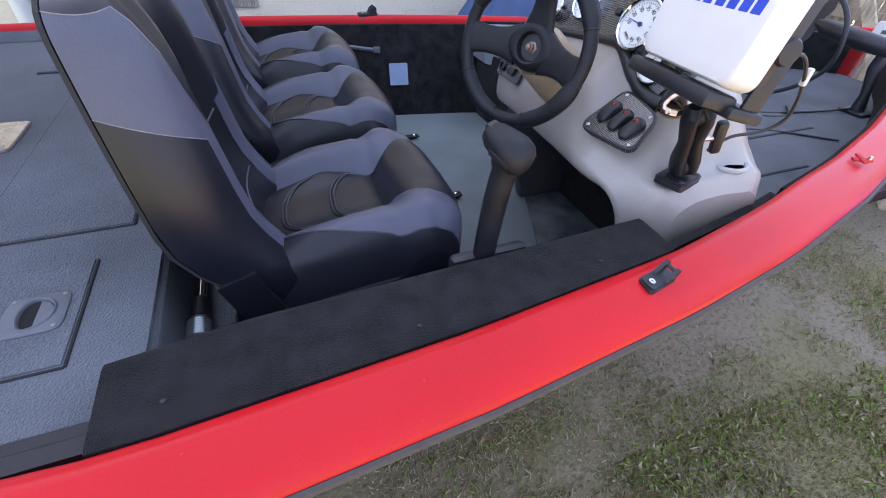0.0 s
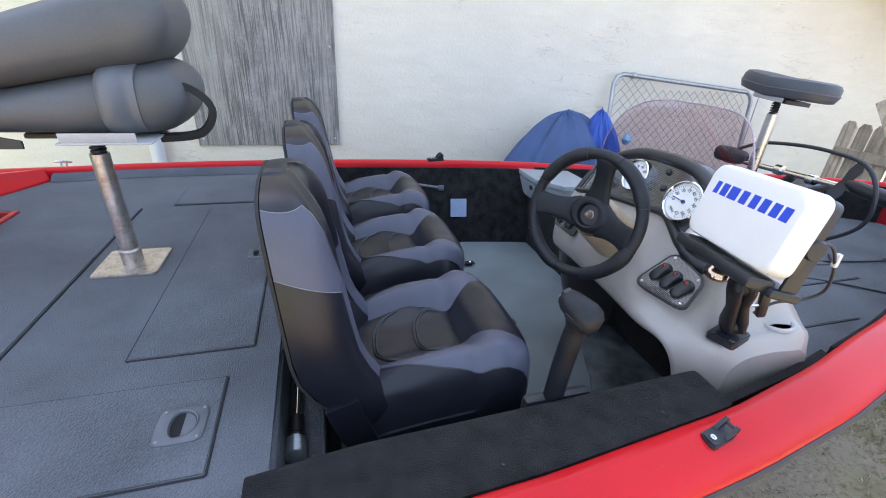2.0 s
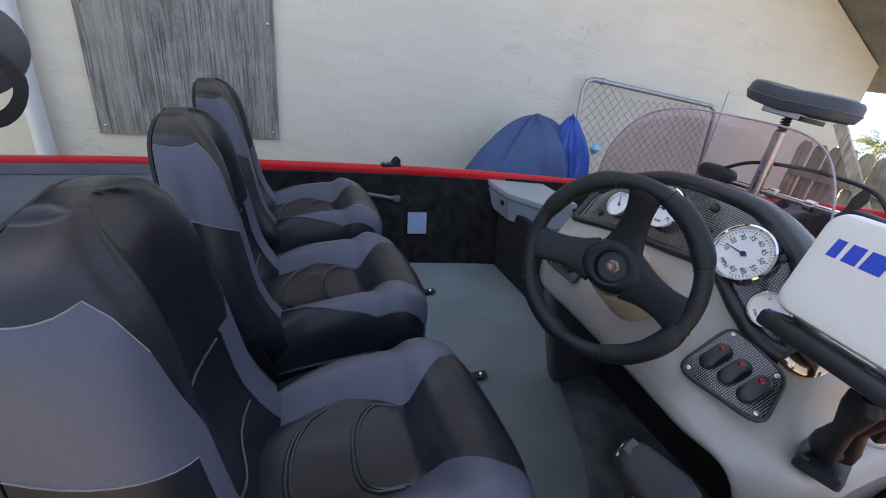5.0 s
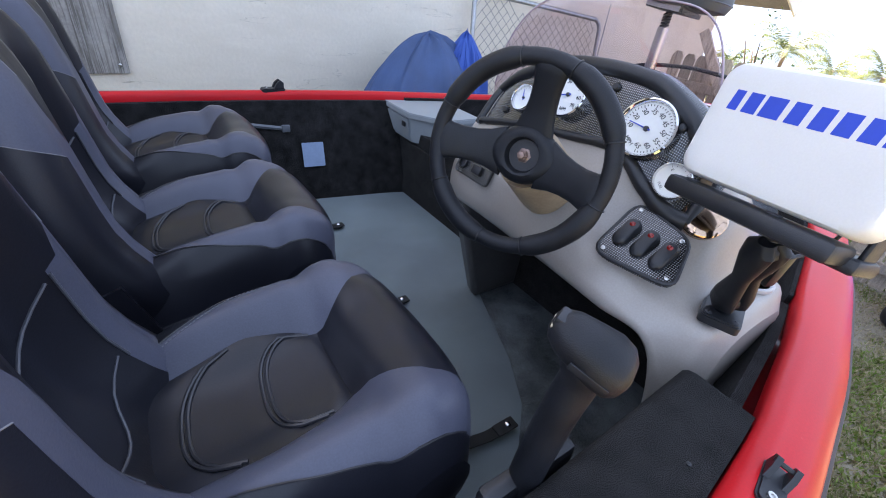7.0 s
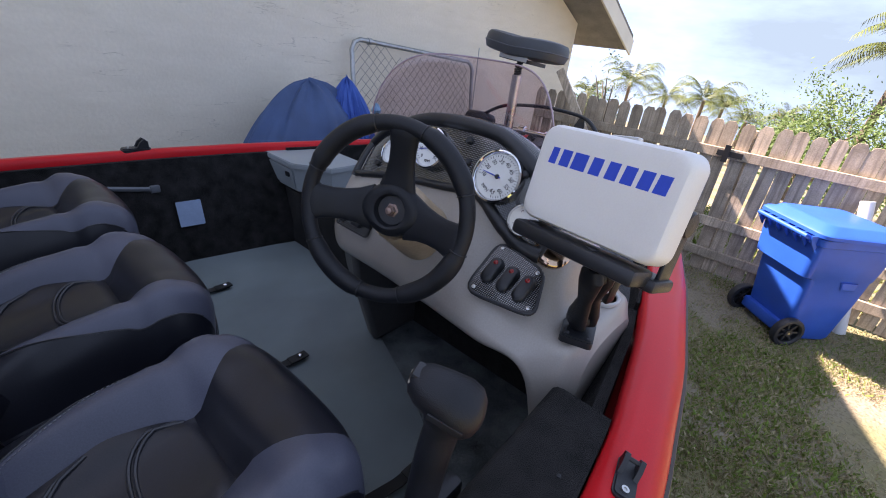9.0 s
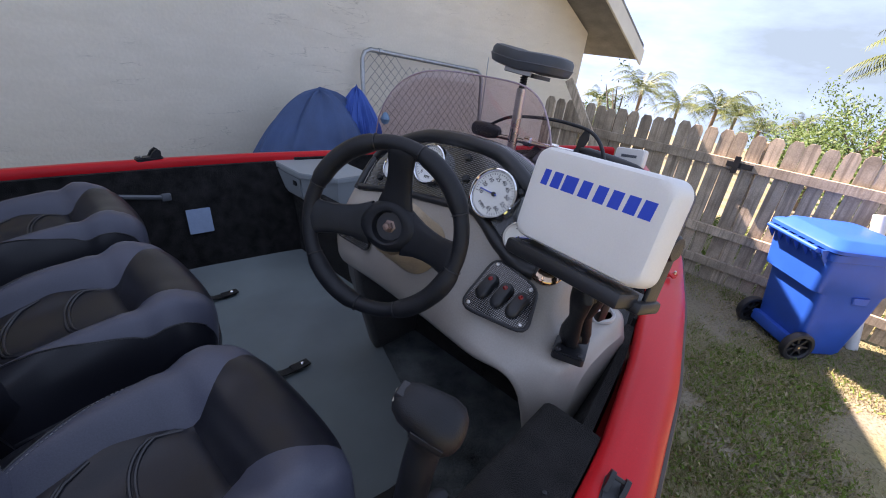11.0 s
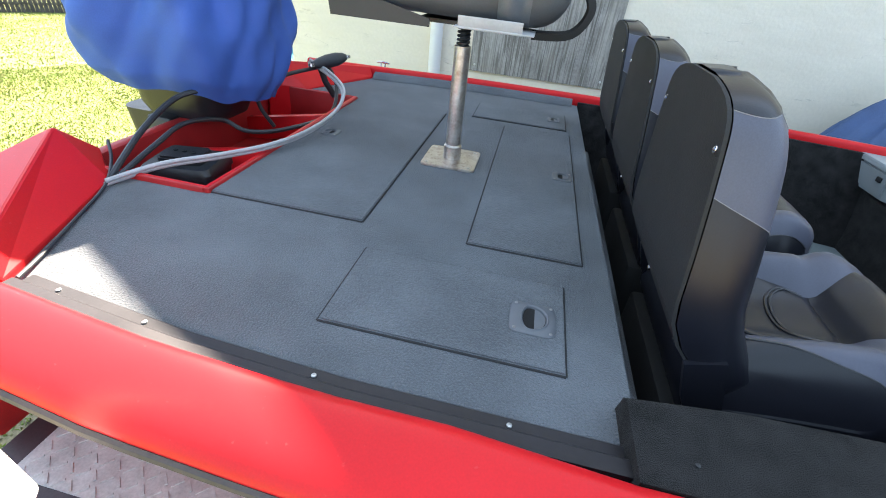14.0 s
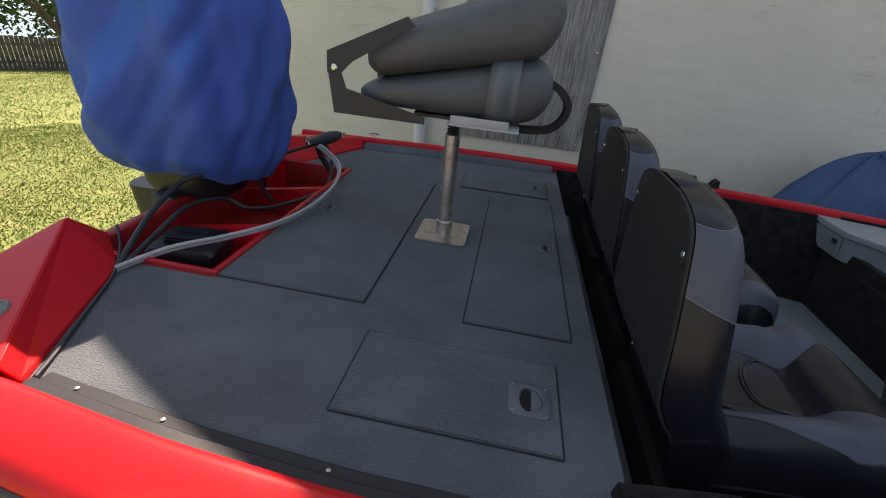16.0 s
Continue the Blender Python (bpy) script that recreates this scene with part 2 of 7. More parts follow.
def tube(points, radius, sides=10, closed=False, cap=True, bm=None, smooth_steps=0):
    """A round bar along points; radius one number or one for each point."""
    pts = [Vector(p) for p in points]
    if smooth_steps and len(pts) > 2:
        pts = spline(pts, smooth_steps, closed)
    n = len(pts)
    rad = radius if isinstance(radius, (list, tuple)) else [radius] * n
    bm2 = bmesh.new()
    rings = []
    side = None
    for i, p in enumerate(pts):
        a = pts[i - 1] if (i or closed) else p
        b = pts[(i + 1) % n] if (i < n - 1 or closed) else p
        d = (b - a).normalized()
        if side is None:
            side = d.orthogonal().normalized()
        else:
            side = (side - d * side.dot(d)).normalized()
        up = d.cross(side)
        rings.append([bm2.verts.new(p + rad[i] * (math.cos(t) * side + math.sin(t) * up)) for t in (2 * math.pi * k / sides for k in range(sides))])
    bridge(bm2, rings, closed, cap and not closed)
    return join(bm, bm2)


def bridge(bm, rings, closed=False, cap=True, around=True):
    n, m = len(rings), len(rings[0])
    for i in range(n if closed else n - 1):
        a, b = rings[i], rings[(i + 1) % n]
        for k in range(m if around else m - 1):
            vs = [a[k], a[(k + 1) % m], b[(k + 1) % m], b[k]]
            if len(set(vs)) == 4:
                bm.faces.new(vs)
    if cap and around and not closed:
        bm.faces.new(rings[0])
        bm.faces.new(rings[-1])


def spline(pts, steps, closed=False):
    out, n = [], len(pts)
    for i in range(n if closed else n - 1):
        p0 = pts[i - 1] if (i or closed) else pts[i]
        p1, p2 = pts[i], pts[(i + 1) % n]
        p3 = pts[(i + 2) % n] if (i + 2 < n or closed) else p2
        for k in range(steps):
            t = k / steps
            out.append(0.5 * ((2 * p1) + (p2 - p0) * t + (2 * p0 - 5 * p1 + 4 * p2 - p3) * t * t + (3 * p1 - p0 - 3 * p2 + p3) * t ** 3))
    if not closed:
        out.append(pts[-1])
    return out


def loft(sections, cap=True, bm=None):
    """Closed cross-sections, each a list of points, bridged in order."""
    bm2 = bmesh.new()
    rings = [[bm2.verts.new(p) for p in s] for s in sections]
    bridge(bm2, rings, False, cap)
    return join(bm, bm2)


def lathe(profile, sides=24, at=None, bm=None):
    """Profile of (radius, height) turned round z."""
    bm2 = bmesh.new()
    rings = [[bm2.verts.new((max(r, 1e-4) * math.cos(2 * math.pi * k / sides), max(r, 1e-4) * math.sin(2 * math.pi * k / sides), z)) for k in range(sides)] for r, z in profile]
    bridge(bm2, rings)
    if at is not None:
        bmesh.ops.transform(bm2, matrix=at, verts=bm2.verts)
    return join(bm, bm2)


def plate(outline, z0, z1, bevel=0.0, bm=None):
    """A flat plate of that outline in plan, from z0 up to z1."""
    bm2 = bmesh.new()
    top = [bm2.verts.new((x, y, z1)) for x, y in outline]
    low = [bm2.verts.new((x, y, z0)) for x, y in outline]
    f = bm2.faces.new(top)
    bm2.faces.new(low)
    n = len(top)
    for i in range(n):
        bm2.faces.new((top[i], top[(i + 1) % n], low[(i + 1) % n], low[i]))
    if bevel:
        bmesh.ops.recalc_face_normals(bm2, faces=bm2.faces)
        bmesh.ops.bevel(bm2, geom=list(f.edges), offset=bevel, segments=2, affect="EDGES")
    return join(bm, bm2)


def rounded(w, h, r, n=5):
    """A rounded rectangle round the origin, as points in plan."""
    out = []
    for cx, cy, a0 in ((w / 2 - r, h / 2 - r, 0), (r - w / 2, h / 2 - r, 90), (r - w / 2, r - h / 2, 180), (w / 2 - r, r - h / 2, 270)):
        for k in range(n + 1):
            a = radians(a0 + 90 * k / n)
            out.append((cx + r * math.cos(a), cy + r * math.sin(a)))
    return out


def lerp(x, table):
    """A value by straight lines through (x, value) pairs."""
    if x <= table[0][0]:
        return table[0][1]
    for (a, u), (b, v) in zip(table, table[1:]):
        if x <= b:
            return u + (v - u) * (x - a) / (b - a)
    return table[-1][1]


def placed(bm, m):
    bmesh.ops.transform(bm, matrix=m, verts=bm.verts)
    return bm


def basis(origin, xaxis, yaxis):
    """A frame at origin with these directions of x and (about) y."""
    x = Vector(xaxis).normalized()
    z = x.cross(Vector(yaxis)).normalized()
    y = z.cross(x)
    m = Matrix((x, y, z)).transposed().to_4x4()
    m.translation = origin
    return m


GROUND = -0.25
DECK, FLOOR, FORE = 1.10, 0.70, 0.98
INNER = [(-1.0, 0.95), (-0.6, 0.98), (-0.26, 1.02), (0.02, 1.035), (0.5, 1.035), (0.94, 1.01), (1.36, 0.965), (1.69, 0.91), (2.1, 0.81), (2.45, 0.70), (2.9, 0.53), (3.3, 0.34), (3.6, 0.15), (3.72, 0.03)]
XS = [-1.0 + 0.08 * i for i in range(59)] + [3.69, 3.72]


def inner(x):
    return lerp(x, INNER)


def sheer(x):
    return 1.15 + 0.02 * max(0, x - 2.0) ** 2



# ---- ground, house, fences ----


def ground_z(x, y):
    d = math.hypot(x, y)
    slope = 0.115 if x > 4 else (0.08 if x < -4 else 0.08 + 0.035 * (x + 4) / 8)
    return GROUND - slope * max(0.0, d - 7.5)


def lawn():
    bm = bmesh.new()
    n = 60
    lim = 400.0
    co = [math.copysign(abs(k / n) ** 3.2, k) * lim for k in range(-n, n + 1)]
    grid = []
    for x in co:
        row = []
        for y in co:
            z = ground_z(x, y) + 0.02 * noise.noise((x * 0.6, y * 0.6, 0)) * (1 if abs(x) < 20 and abs(y) < 20 else 0)
            row.append(bm.verts.new((x, y, z)))
        grid.append(row)
    bridge(bm, grid, False, False, False)
    for f in bm.faces:
        c = f.calc_center_median()
        f.material_index = 1 if c.x < -1.5 + 0.6 * noise.noise((c.y, 3.0, 0.0)) else 0
    g = solo("ground", bm, M_GRASS, "patchy green and brown lawn with bare sandy soil", "lawn", kind="structure")
    g.data.materials.append(M_LAWN)
    return g


lawn()

WALL_Y = 2.40


def house():
    h = thing("house", "cream stucco house with gable end wall and boarded window", "house")
    left, right, eave = -1.9, 7.7, 2.09
    # unseen ridge and left slope, set so the roof shadow crosses the stern
    mid = 0.717
    peak = eave + (right - mid) * 0.40
    steep = 0.63
    eave_l = peak - (mid - left) * steep
    bm = bmesh.new()
    outline = [(left, GROUND - 0.1), (right, GROUND - 0.1), (right, eave), (mid, peak), (left, eave_l)]
    for y in (WALL_Y, WALL_Y + 0.2):
        bm.faces.new([bm.verts.new((x, y, z)) for x, z in outline])
    fa, fb = list(bm.faces)
    va, vb = list(fa.verts), list(fb.verts)
    for i in range(5):
        bm.faces.new((va[i], va[(i + 1) % 5], vb[(i + 1) % 5], vb[i]))
    part("wall", bm, M_STUCCO, h, "cream stucco gable wall with hairline cracks", smooth=False)
    for x in (left + 0.1, right - 0.1):
        part("wall", box((0.2, 9.0, (eave if x > 0 else eave_l) - GROUND + 0.1), (x, WALL_Y + 4.7, ((eave if x > 0 else eave_l) + GROUND - 0.1) / 2)), M_STUCCO, h, smooth=False)
    part("wall", box((right - left, 0.2, eave - GROUND), ((left + right) / 2, WALL_Y + 9.2, (eave + GROUND) / 2)), M_STUCCO, h, smooth=False)
    y0, y1 = WALL_Y - 0.65, WALL_Y + 9.6
    slopes = (((mid, peak), (right + 0.75, eave - 0.75 * 0.40)), ((mid, peak), (left - 0.5, eave_l - 0.5 * steep)))
    for (xa, za), (xb, zb) in slopes:
        bm = bmesh.new()
        sec = [(xa, za + 0.02), (xb, zb + 0.02), (xb, zb + 0.24), (xa, za + 0.25)]
        loft([[(x, y, z) for x, z in sec] for y in (y0 + 0.03, y1)], bm=bm)
        part("roof", bm, M_ROOF, h, "grey shingle roof slope", smooth=False)
        bm = bmesh.new()
        sec = [(xa, za - 0.05), (xb, zb - 0.05), (xb, zb + 0.165), (xa, za + 0.175)]
        loft([[(x, y, z) for x, z in sec] for y in (y0, y0 + 0.028)], bm=bm)
        part("fascia", bm, M_TRIM, h, "cream painted rake board", smooth=False)
    return h


M_ROOF = material("roof_shingle", (0.22, 0.21, 0.20), 0.9, var=0.2, scale=4, fine=60)
house()


def boarded_window():
    p = thing("plywood_panel", "weathered grey plywood sheet screwed over a window", "plywood panel")
    part("sheet", box((1.09, 0.02, 1.55), (0.235, WALL_Y - 0.012, 0.94 + 0.775), bevel=0.002), M_PLY, p, smooth=False)
    for x, z in ((-0.27, 0.99), (0.74, 0.99), (-0.27, 1.7), (0.74, 1.7)):
        part("screw", lathe([(0.0, -0.002), (0.009, -0.002), (0.009, 0.003), (0.004, 0.006), (0, 0.006)], 10, basis((x, WALL_Y - 0.024, z), (1, 0, 0), (0, 0, 1))), M_STEEL, p)


boarded_window()

FENCE_X = 5.75


def fence():
    f = thing("wooden_fence", "weathered grey dog-ear picket fence with gate", "fence")
    me = None
    y = 1.70
    outline = [(-0.057, 0), (0.057, 0), (0.057, 1), (0.03, 1.03), (-0.03, 1.03), (-0.057, 1)]
    while y > -9.0:
        if me is None:
            bm = bmesh.new()
            loft([[(x, w, z * 1.46) for w, z in outline] for x in (-0.009, 0.009)], bm=bm)
            ob = part("picket", bm, M_FENCE, f, smooth=False)
            me = ob.data
        else:
            ob = new("picket", me)
            ob.parent = f
        ob.location = (FENCE_X + random.uniform(-0.006, 0.006), y, GROUND + 0.02 + random.uniform(-0.015, 0.01))
        ob.rotation_euler = (radians(random.uniform(-0.7, 0.7)), 0, radians(random.uniform(-1.5, 1.5)))
        y -= 0.129 if not (-0.5 < y < -0.36) else 0.165
    for z in (GROUND + 0.22, 0.30, 0.98):
        part("rail", box((0.04, 10.7, 0.09), (FENCE_X - 0.032, -3.62, z), bevel=0.004), M_FENCE, f, smooth=False)
    for y in (-0.55, -3.0, 1.74, -5.6):
        part("post", box((0.09, 0.09, 1.5), (FENCE_X + 0.07, y, GROUND + 0.72), bevel=0.005), M_FENCE, f, smooth=False)
    part("hinge", box((0.012, 0.22, 0.05), (FENCE_X - 0.058, -0.45, 0.98)), M_BLACKPLASTIC, f, "black steel strap hinge")
    part("hinge", box((0.014, 0.05, 0.16), (FENCE_X - 0.06, -0.42, 0.98)), M_BLACKPLASTIC, f, "black steel strap hinge")
    return f


fence()

# ---- boat ----
boat = thing("bass_boat", "red fibreglass bass boat with grey carpeted decks on a trailer", "boat")


def hull():
    bm = bmesh.new()
    rings = []
    for x in XS:
        yi, zs = inner(x), sheer(x)
        yo = yi + 0.104
        yo = max(yo, 0.06)
        keel = GROUND + 0.38 + 0.06 * max(0, x - 1.5) ** 2
        keel = min(keel, zs - 0.2)
        k = lerp(x, [(0.0, 1.0), (1.2, 1.6), (2.0, 1.8)])
        half = [(yo - 0.03, zs - 0.060), (max(yo - 0.115, 0.04), zs - 0.10), (max(yo - 0.12, 0.04), zs - 0.24), (max(yo - 0.25, 0.03), zs - 0.47), (max(yo - 0.46 * k, 0.02), keel + 0.12), (0.0, keel)]
        ring = [(x, -y, z) for y, z in half] + [(x, y, z) for y, z in reversed(half[:-1])]
        rings.append([bm.verts.new(p) for p in ring])
    bridge(bm, rings, False, False, False)
    bm.faces.new(rings[0])
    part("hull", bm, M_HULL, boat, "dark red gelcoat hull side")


def narrow(x):
    """How much further out the gunwale's inner edge lies along the side box."""
    return lerp(x, [(0.2, 0.0), (0.45, 0.018), (1.4, 0.018), (1.9, 0.0)])


def gunwale(s):
    secs = []
    for x in XS:
        yi, zs = inner(x), sheer(x)
        d = narrow(x) if s < 0 else 0.0
        prof = [(yi - 0.012 + d, zs - 0.05), (yi - 0.012 + d, zs - 0.012), (yi - 0.004 + d, zs), (yi + 0.012 + d, zs + 0.004), (yi + 0.045, zs - 0.002),
                (yi + 0.078, zs - 0.016), (yi + 0.100, zs - 0.036), (yi + 0.110, zs - 0.058), (yi + 0.085, zs - 0.066), (yi + 0.02, zs - 0.05)]
        secs.append([(x, s * p.x, p.y) for p in spline([Vector((y, z, 0)) for y, z in prof], 3, True)])
    part("gunwale", loft(secs), M_RED, boat, "glossy red gunwale cap")
    rail = [(x, s * (inner(x) + 0.111), sheer(x) - 0.064) for x in XS]
    part("rub_rail", tube(rail, 0.008, 8), M_RUB, boat, "faded brown rubber rub rail")


hull()
gunwale(-1)
gunwale(1)


def deck_outline(x0, x1, inset, n=14):
    xs = [x0 + (x1 - x0) * i / n for i in range(n + 1)]
    return [(x, -(inner(x) - inset)) for x in xs] + [(x, inner(x) - inset) for x in reversed(xs)]


def rear_deck():
    out = deck_outline(-0.98, 0.47, 0.01)
    # the splash well is cut out of the middle of the stern
    n = len(out) // 2
    s_side, p_side = out[:n], out[n:]
    poly = s_side + p_side + [(-0.98, 0.50), (-0.545, 0.50), (-0.545, -0.505), (-0.98, -0.505)]
    part("rear_deck", plate(poly, DECK - 0.02, DECK), M_CARPET, boat, "grey carpeted rear casting deck", smooth=False)
    wide = inner(0.462)
    part("deck_face", loft([[(x, -wide + i, z), (x, wide - i, z), (x, wide - 0.16, FLOOR - 0.01), (x, -wide + 0.16, FLOOR - 0.01)] for x, i, z in ((0.447, 0.02, DECK - 0.008), (0.472, 0.02, DECK - 0.012), (0.477, 0.022, DECK - 0.02))]), M_CARPET, boat, "grey carpeted deck front", smooth=False)


rear_deck()


def cockpit():
    part("cockpit_floor", plate(deck_outline(0.45, 2.1, 0.15), FLOOR - 0.02, FLOOR), M_FLOOR, boat, "pale grey cockpit floor", smooth=False)
    for s in (-1, 1):
        secs = []
        for i in range(24):
            x = 0.47 + 1.35 * i / 23
            y = inner(x) - 0.014
            secs.append([(x, s * y, 1.12), (x, s * (y - 0.02), 1.12), (x, s * (y - 0.155), FLOOR - 0.01), (x, s * (y - 0.125), FLOOR - 0.01)])
        part("side_panel", loft(secs), M_BLACKCARPET, boat, "black carpeted cockpit side")
    # thin added sheet whose darker colour paints the console's shade on the floor
    part("footwell_shade", plate([(1.63, -0.09), (1.50, -0.42), (1.42, -0.56), (1.27, -0.70), (1.20, -0.80), (1.78, -0.80), (1.78, -0.09)], FLOOR + 0.0005, FLOOR + 0.006, bevel=0.002), M_FOOTSHADE, boat, "darker floor sheet painting the shade in the footwell", smooth=False)
    part("fore_deck", plate(deck_outline(1.80, 3.66, 0.02), FORE - 0.02, FORE), M_CARPET, boat, "grey carpeted bow casting deck", smooth=False)
    for s in (-1, 1):
        secs = []
        for i in range(25):
            x = 1.84 + 1.80 * i / 24
            y = max(inner(x) - 0.014, 0.03)
            secs.append([(x, s * y, FORE - 0.01), (x, s * y, sheer(x) - 0.016), (x, s * (y - 0.009), sheer(x) - 0.018), (x, s * (y - 0.014), FORE - 0.01)])
        part("bow_lining", loft(secs), M_BLACKCARPET, boat, "dark carpeted bow side lining")
    part("fore_bulkhead", box((0.03, 1.46, FORE - FLOOR), (1.80, 0, (FORE + FLOOR) / 2 - 0.012)), M_BLACKCARPET, boat, smooth=False)


cockpit()


def rod_box():
    """The black carpeted side box along the starboard cockpit."""
    secs = []
    for i in range(16):
        x = 0.442 + (1.385 - 0.442) * i / 15
        y0, y1 = inner(x) - 0.015 + narrow(x), lerp(x, [(0.44, 0.900), (0.62, 0.878), (1.4, 0.850)])
        secs.append([(x, -y0 + 0.135, FLOOR), (x, -y0, 1.10), (x, -y0, 1.145), (x, -y1 - 0.022, 1.148), (x, -y1 - 0.010, 1.145), (x, -y1 - 0.002, 1.137), (x, -y1, 1.124), (x, -y1 + 0.10, FLOOR)])
    part("side_box", loft(secs), M_BLACKCARPET, boat, "black carpeted side box top")


rod_box()

# ---- boat fittings ----
M_GROOVE = material("dark_gasket", (0.02, 0.021, 0.024), 0.9, var=0.2, scale=40)
# near-black that paints the shade inside the latch holes
M_HOLESHADE = material("hole_shade", (0.006, 0.006, 0.007), 0.9, var=0.1, scale=40, bump=0)
M_LATCH = material("grey_plastic_latch", (0.10, 0.11, 0.128), 0.5, var=0.08, scale=30, fine=500, bump=0.05)
M_TRIMBLACK = material("black_anodised_trim", (0.022, 0.021, 0.025), 0.5, var=0.15, scale=10, spec=0.3)


def screw_head(at, parent, r=0.006, axis=(0, 0, 1), mat=None):
    up = Vector(axis)
    m = basis(at, up.orthogonal(), up.cross(up.orthogonal()))
    return part("screw", lathe([(0.0, -0.003), (r, -0.003), (r, 0.001), (r * 0.6, r * 0.45), (r * 0.25, r * 0.45), (r * 0.2, r * 0.2), (0, r * 0.2)], 10, m), mat or M_STEEL, parent)


def latch_at(x, y, turn, parent, size=0.075):
    """A flush pull latch with a half-moon finger hole."""
    m = Matrix.Translation((x, y, DECK + 0.008)) @ Matrix.Rotation(radians(turn), 4, "Z")
    bm = bmesh.new()
    outer, hole = [], []
    for k in range(36):
        a = 2 * math.pi * k / 36
        c, s_ = math.cos(a), math.sin(a)
        r = 1 / ((abs(c) / 0.56) ** 6 + (abs(s_) / 0.5) ** 6) ** (1 / 6)
        outer.append(Vector((r * size * c * 0.92, r * size * s_ * 1.05, 0)))
        hole.append(Vector((0.36 * size * (c if c < 0 else c * 0.45) + 0.06 * size, 0.36 * size * s_, 0)))
    rings = [[(p.x * 1.02, p.y * 1.02, -0.006) for p in outer], [(p.x, p.y, 0.0) for p in outer], [(p.x * 0.94, p.y * 0.94, 0.002) for p in outer],
             [(p.x * 1.22, p.y * 1.22, 0.002) for p in hole], [(p.x * 1.14, p.y * 1.14, 0.0045) for p in hole], [(p.x * 1.05, p.y * 1.05, 0.003) for p in hole], [(p.x, p.y, -0.002) for p in hole], [(p.x * 0.9, p.y * 0.9, -0.022) for p in hole]]
    loft(rings, bm=bm)
    lt = part("latch", placed(bm, m), M_LATCH, parent, "grey plastic flush pull latch")
    # flat disc; its dark colour replaces the shade of a deep hole
    bm = bmesh.new()
    bm.faces.new([bm.verts.new((p.x * 0.99, p.y * 0.99, -0.0014)) for p in hole])
    part("hole_shade_disc", placed(bm, m), M_HOLESHADE, parent, "flat dark disc painting the finger hole's shade", smooth=False)
    bm = bmesh.new()
    bm.faces.new([bm.verts.new((min(p.x * 0.97, -0.04 * size), p.y * 0.97, 0.0002)) for p in hole])
    part("paddle", placed(bm, m), M_LATCH, parent, "grey finger paddle", smooth=False)
    for cx, cy in ((-0.40, -0.42), (0.40, -0.42), (0.40, 0.42), (-0.40, 0.42)):
        screw_head(m @ Vector((cx * size, cy * size, 0.002)), parent, 0.0032, mat=M_CAPSCREW)
    return lt


M_CAPSCREW = material("dull_screw", (0.30, 0.30, 0.31), 0.45, metal=0.8, var=0.1, scale=50)


def hatch(x0, x1, ya, yb, latch=None, skew=0.0):
    """A carpeted lid with a dark gasket line round it; ya and yb are its starboard and port edges."""
    h = part("hatch", plate([(x0, ya + skew), (x1, ya), (x1, yb), (x0, yb)], DECK + 0.0005, DECK + 0.006, bevel=0.003), M_CARPET, boat, "grey carpeted hatch lid", smooth=False)
    bm = bmesh.new()
    g = 0.0030
    for a, b in (((x0, ya + skew), (x1, ya)), ((x1, ya), (x1, yb)), ((x1, yb), (x0, yb)), ((x0, yb), (x0, ya + skew))):
        tube([(*a, DECK + 0.0005), (*b, DECK + 0.0005)], g, 6, bm=bm)
    part("gasket", bm, M_GROOVE, h, "dark carpet seam")
    if latch:
        latch_at(latch[0], latch[1], latch[2], h, latch[3] if len(latch) > 3 else 0.075)
    return h


hatch(-0.075, 0.367, -0.855, -0.610, (0.305, -0.735, 180, 0.085))
hatch(0.140, 0.412, -0.510, 0.460, (0.372, -0.01, 180, 0.062))
hatch(-0.545, -0.125, -0.505, 0.505, (-0.455, 0.04, 0, 0.06))
hatch(-0.01, 0.40, 0.53, 0.77, (0.345, 0.65, 180, 0.055))


def deck_trim():
    xs = [-0.60 + 0.07 * i for i in range(16)]
    for a, b, z in ((0.012, 0.042, 1.128), (0.042, 0.072, 1.112)):
        secs = []
        for x in xs:
            y = inner(x)
            secs.append([(x, -y + a, DECK), (x, -y + a, z), (x, -y + b - 0.004, z - 0.002), (x, -y + b, z - 0.006), (x, -y + b, DECK)])
        part("deck_trim", loft(secs), M_TRIMBLACK, boat, "black metal deck edge trim")
    for x in (-0.52, -0.33, -0.02, 0.28):
        screw_head((x, -inner(x) + 0.055, 1.113), boat, 0.0042, mat=M_GALV)
    secs = []
    for i in range(20):
        x = -0.62 + 1.06 * i / 19
        y = inner(x)
        secs.append([(x, y - 0.012, DECK), (x, y - 0.012, 1.132), (x, y - 0.035, 1.125), (x, y - 0.06, DECK + 0.002)])
    part("deck_trim", loft(secs), M_CARPET, boat, "grey carpeted port deck edge")


deck_trim()


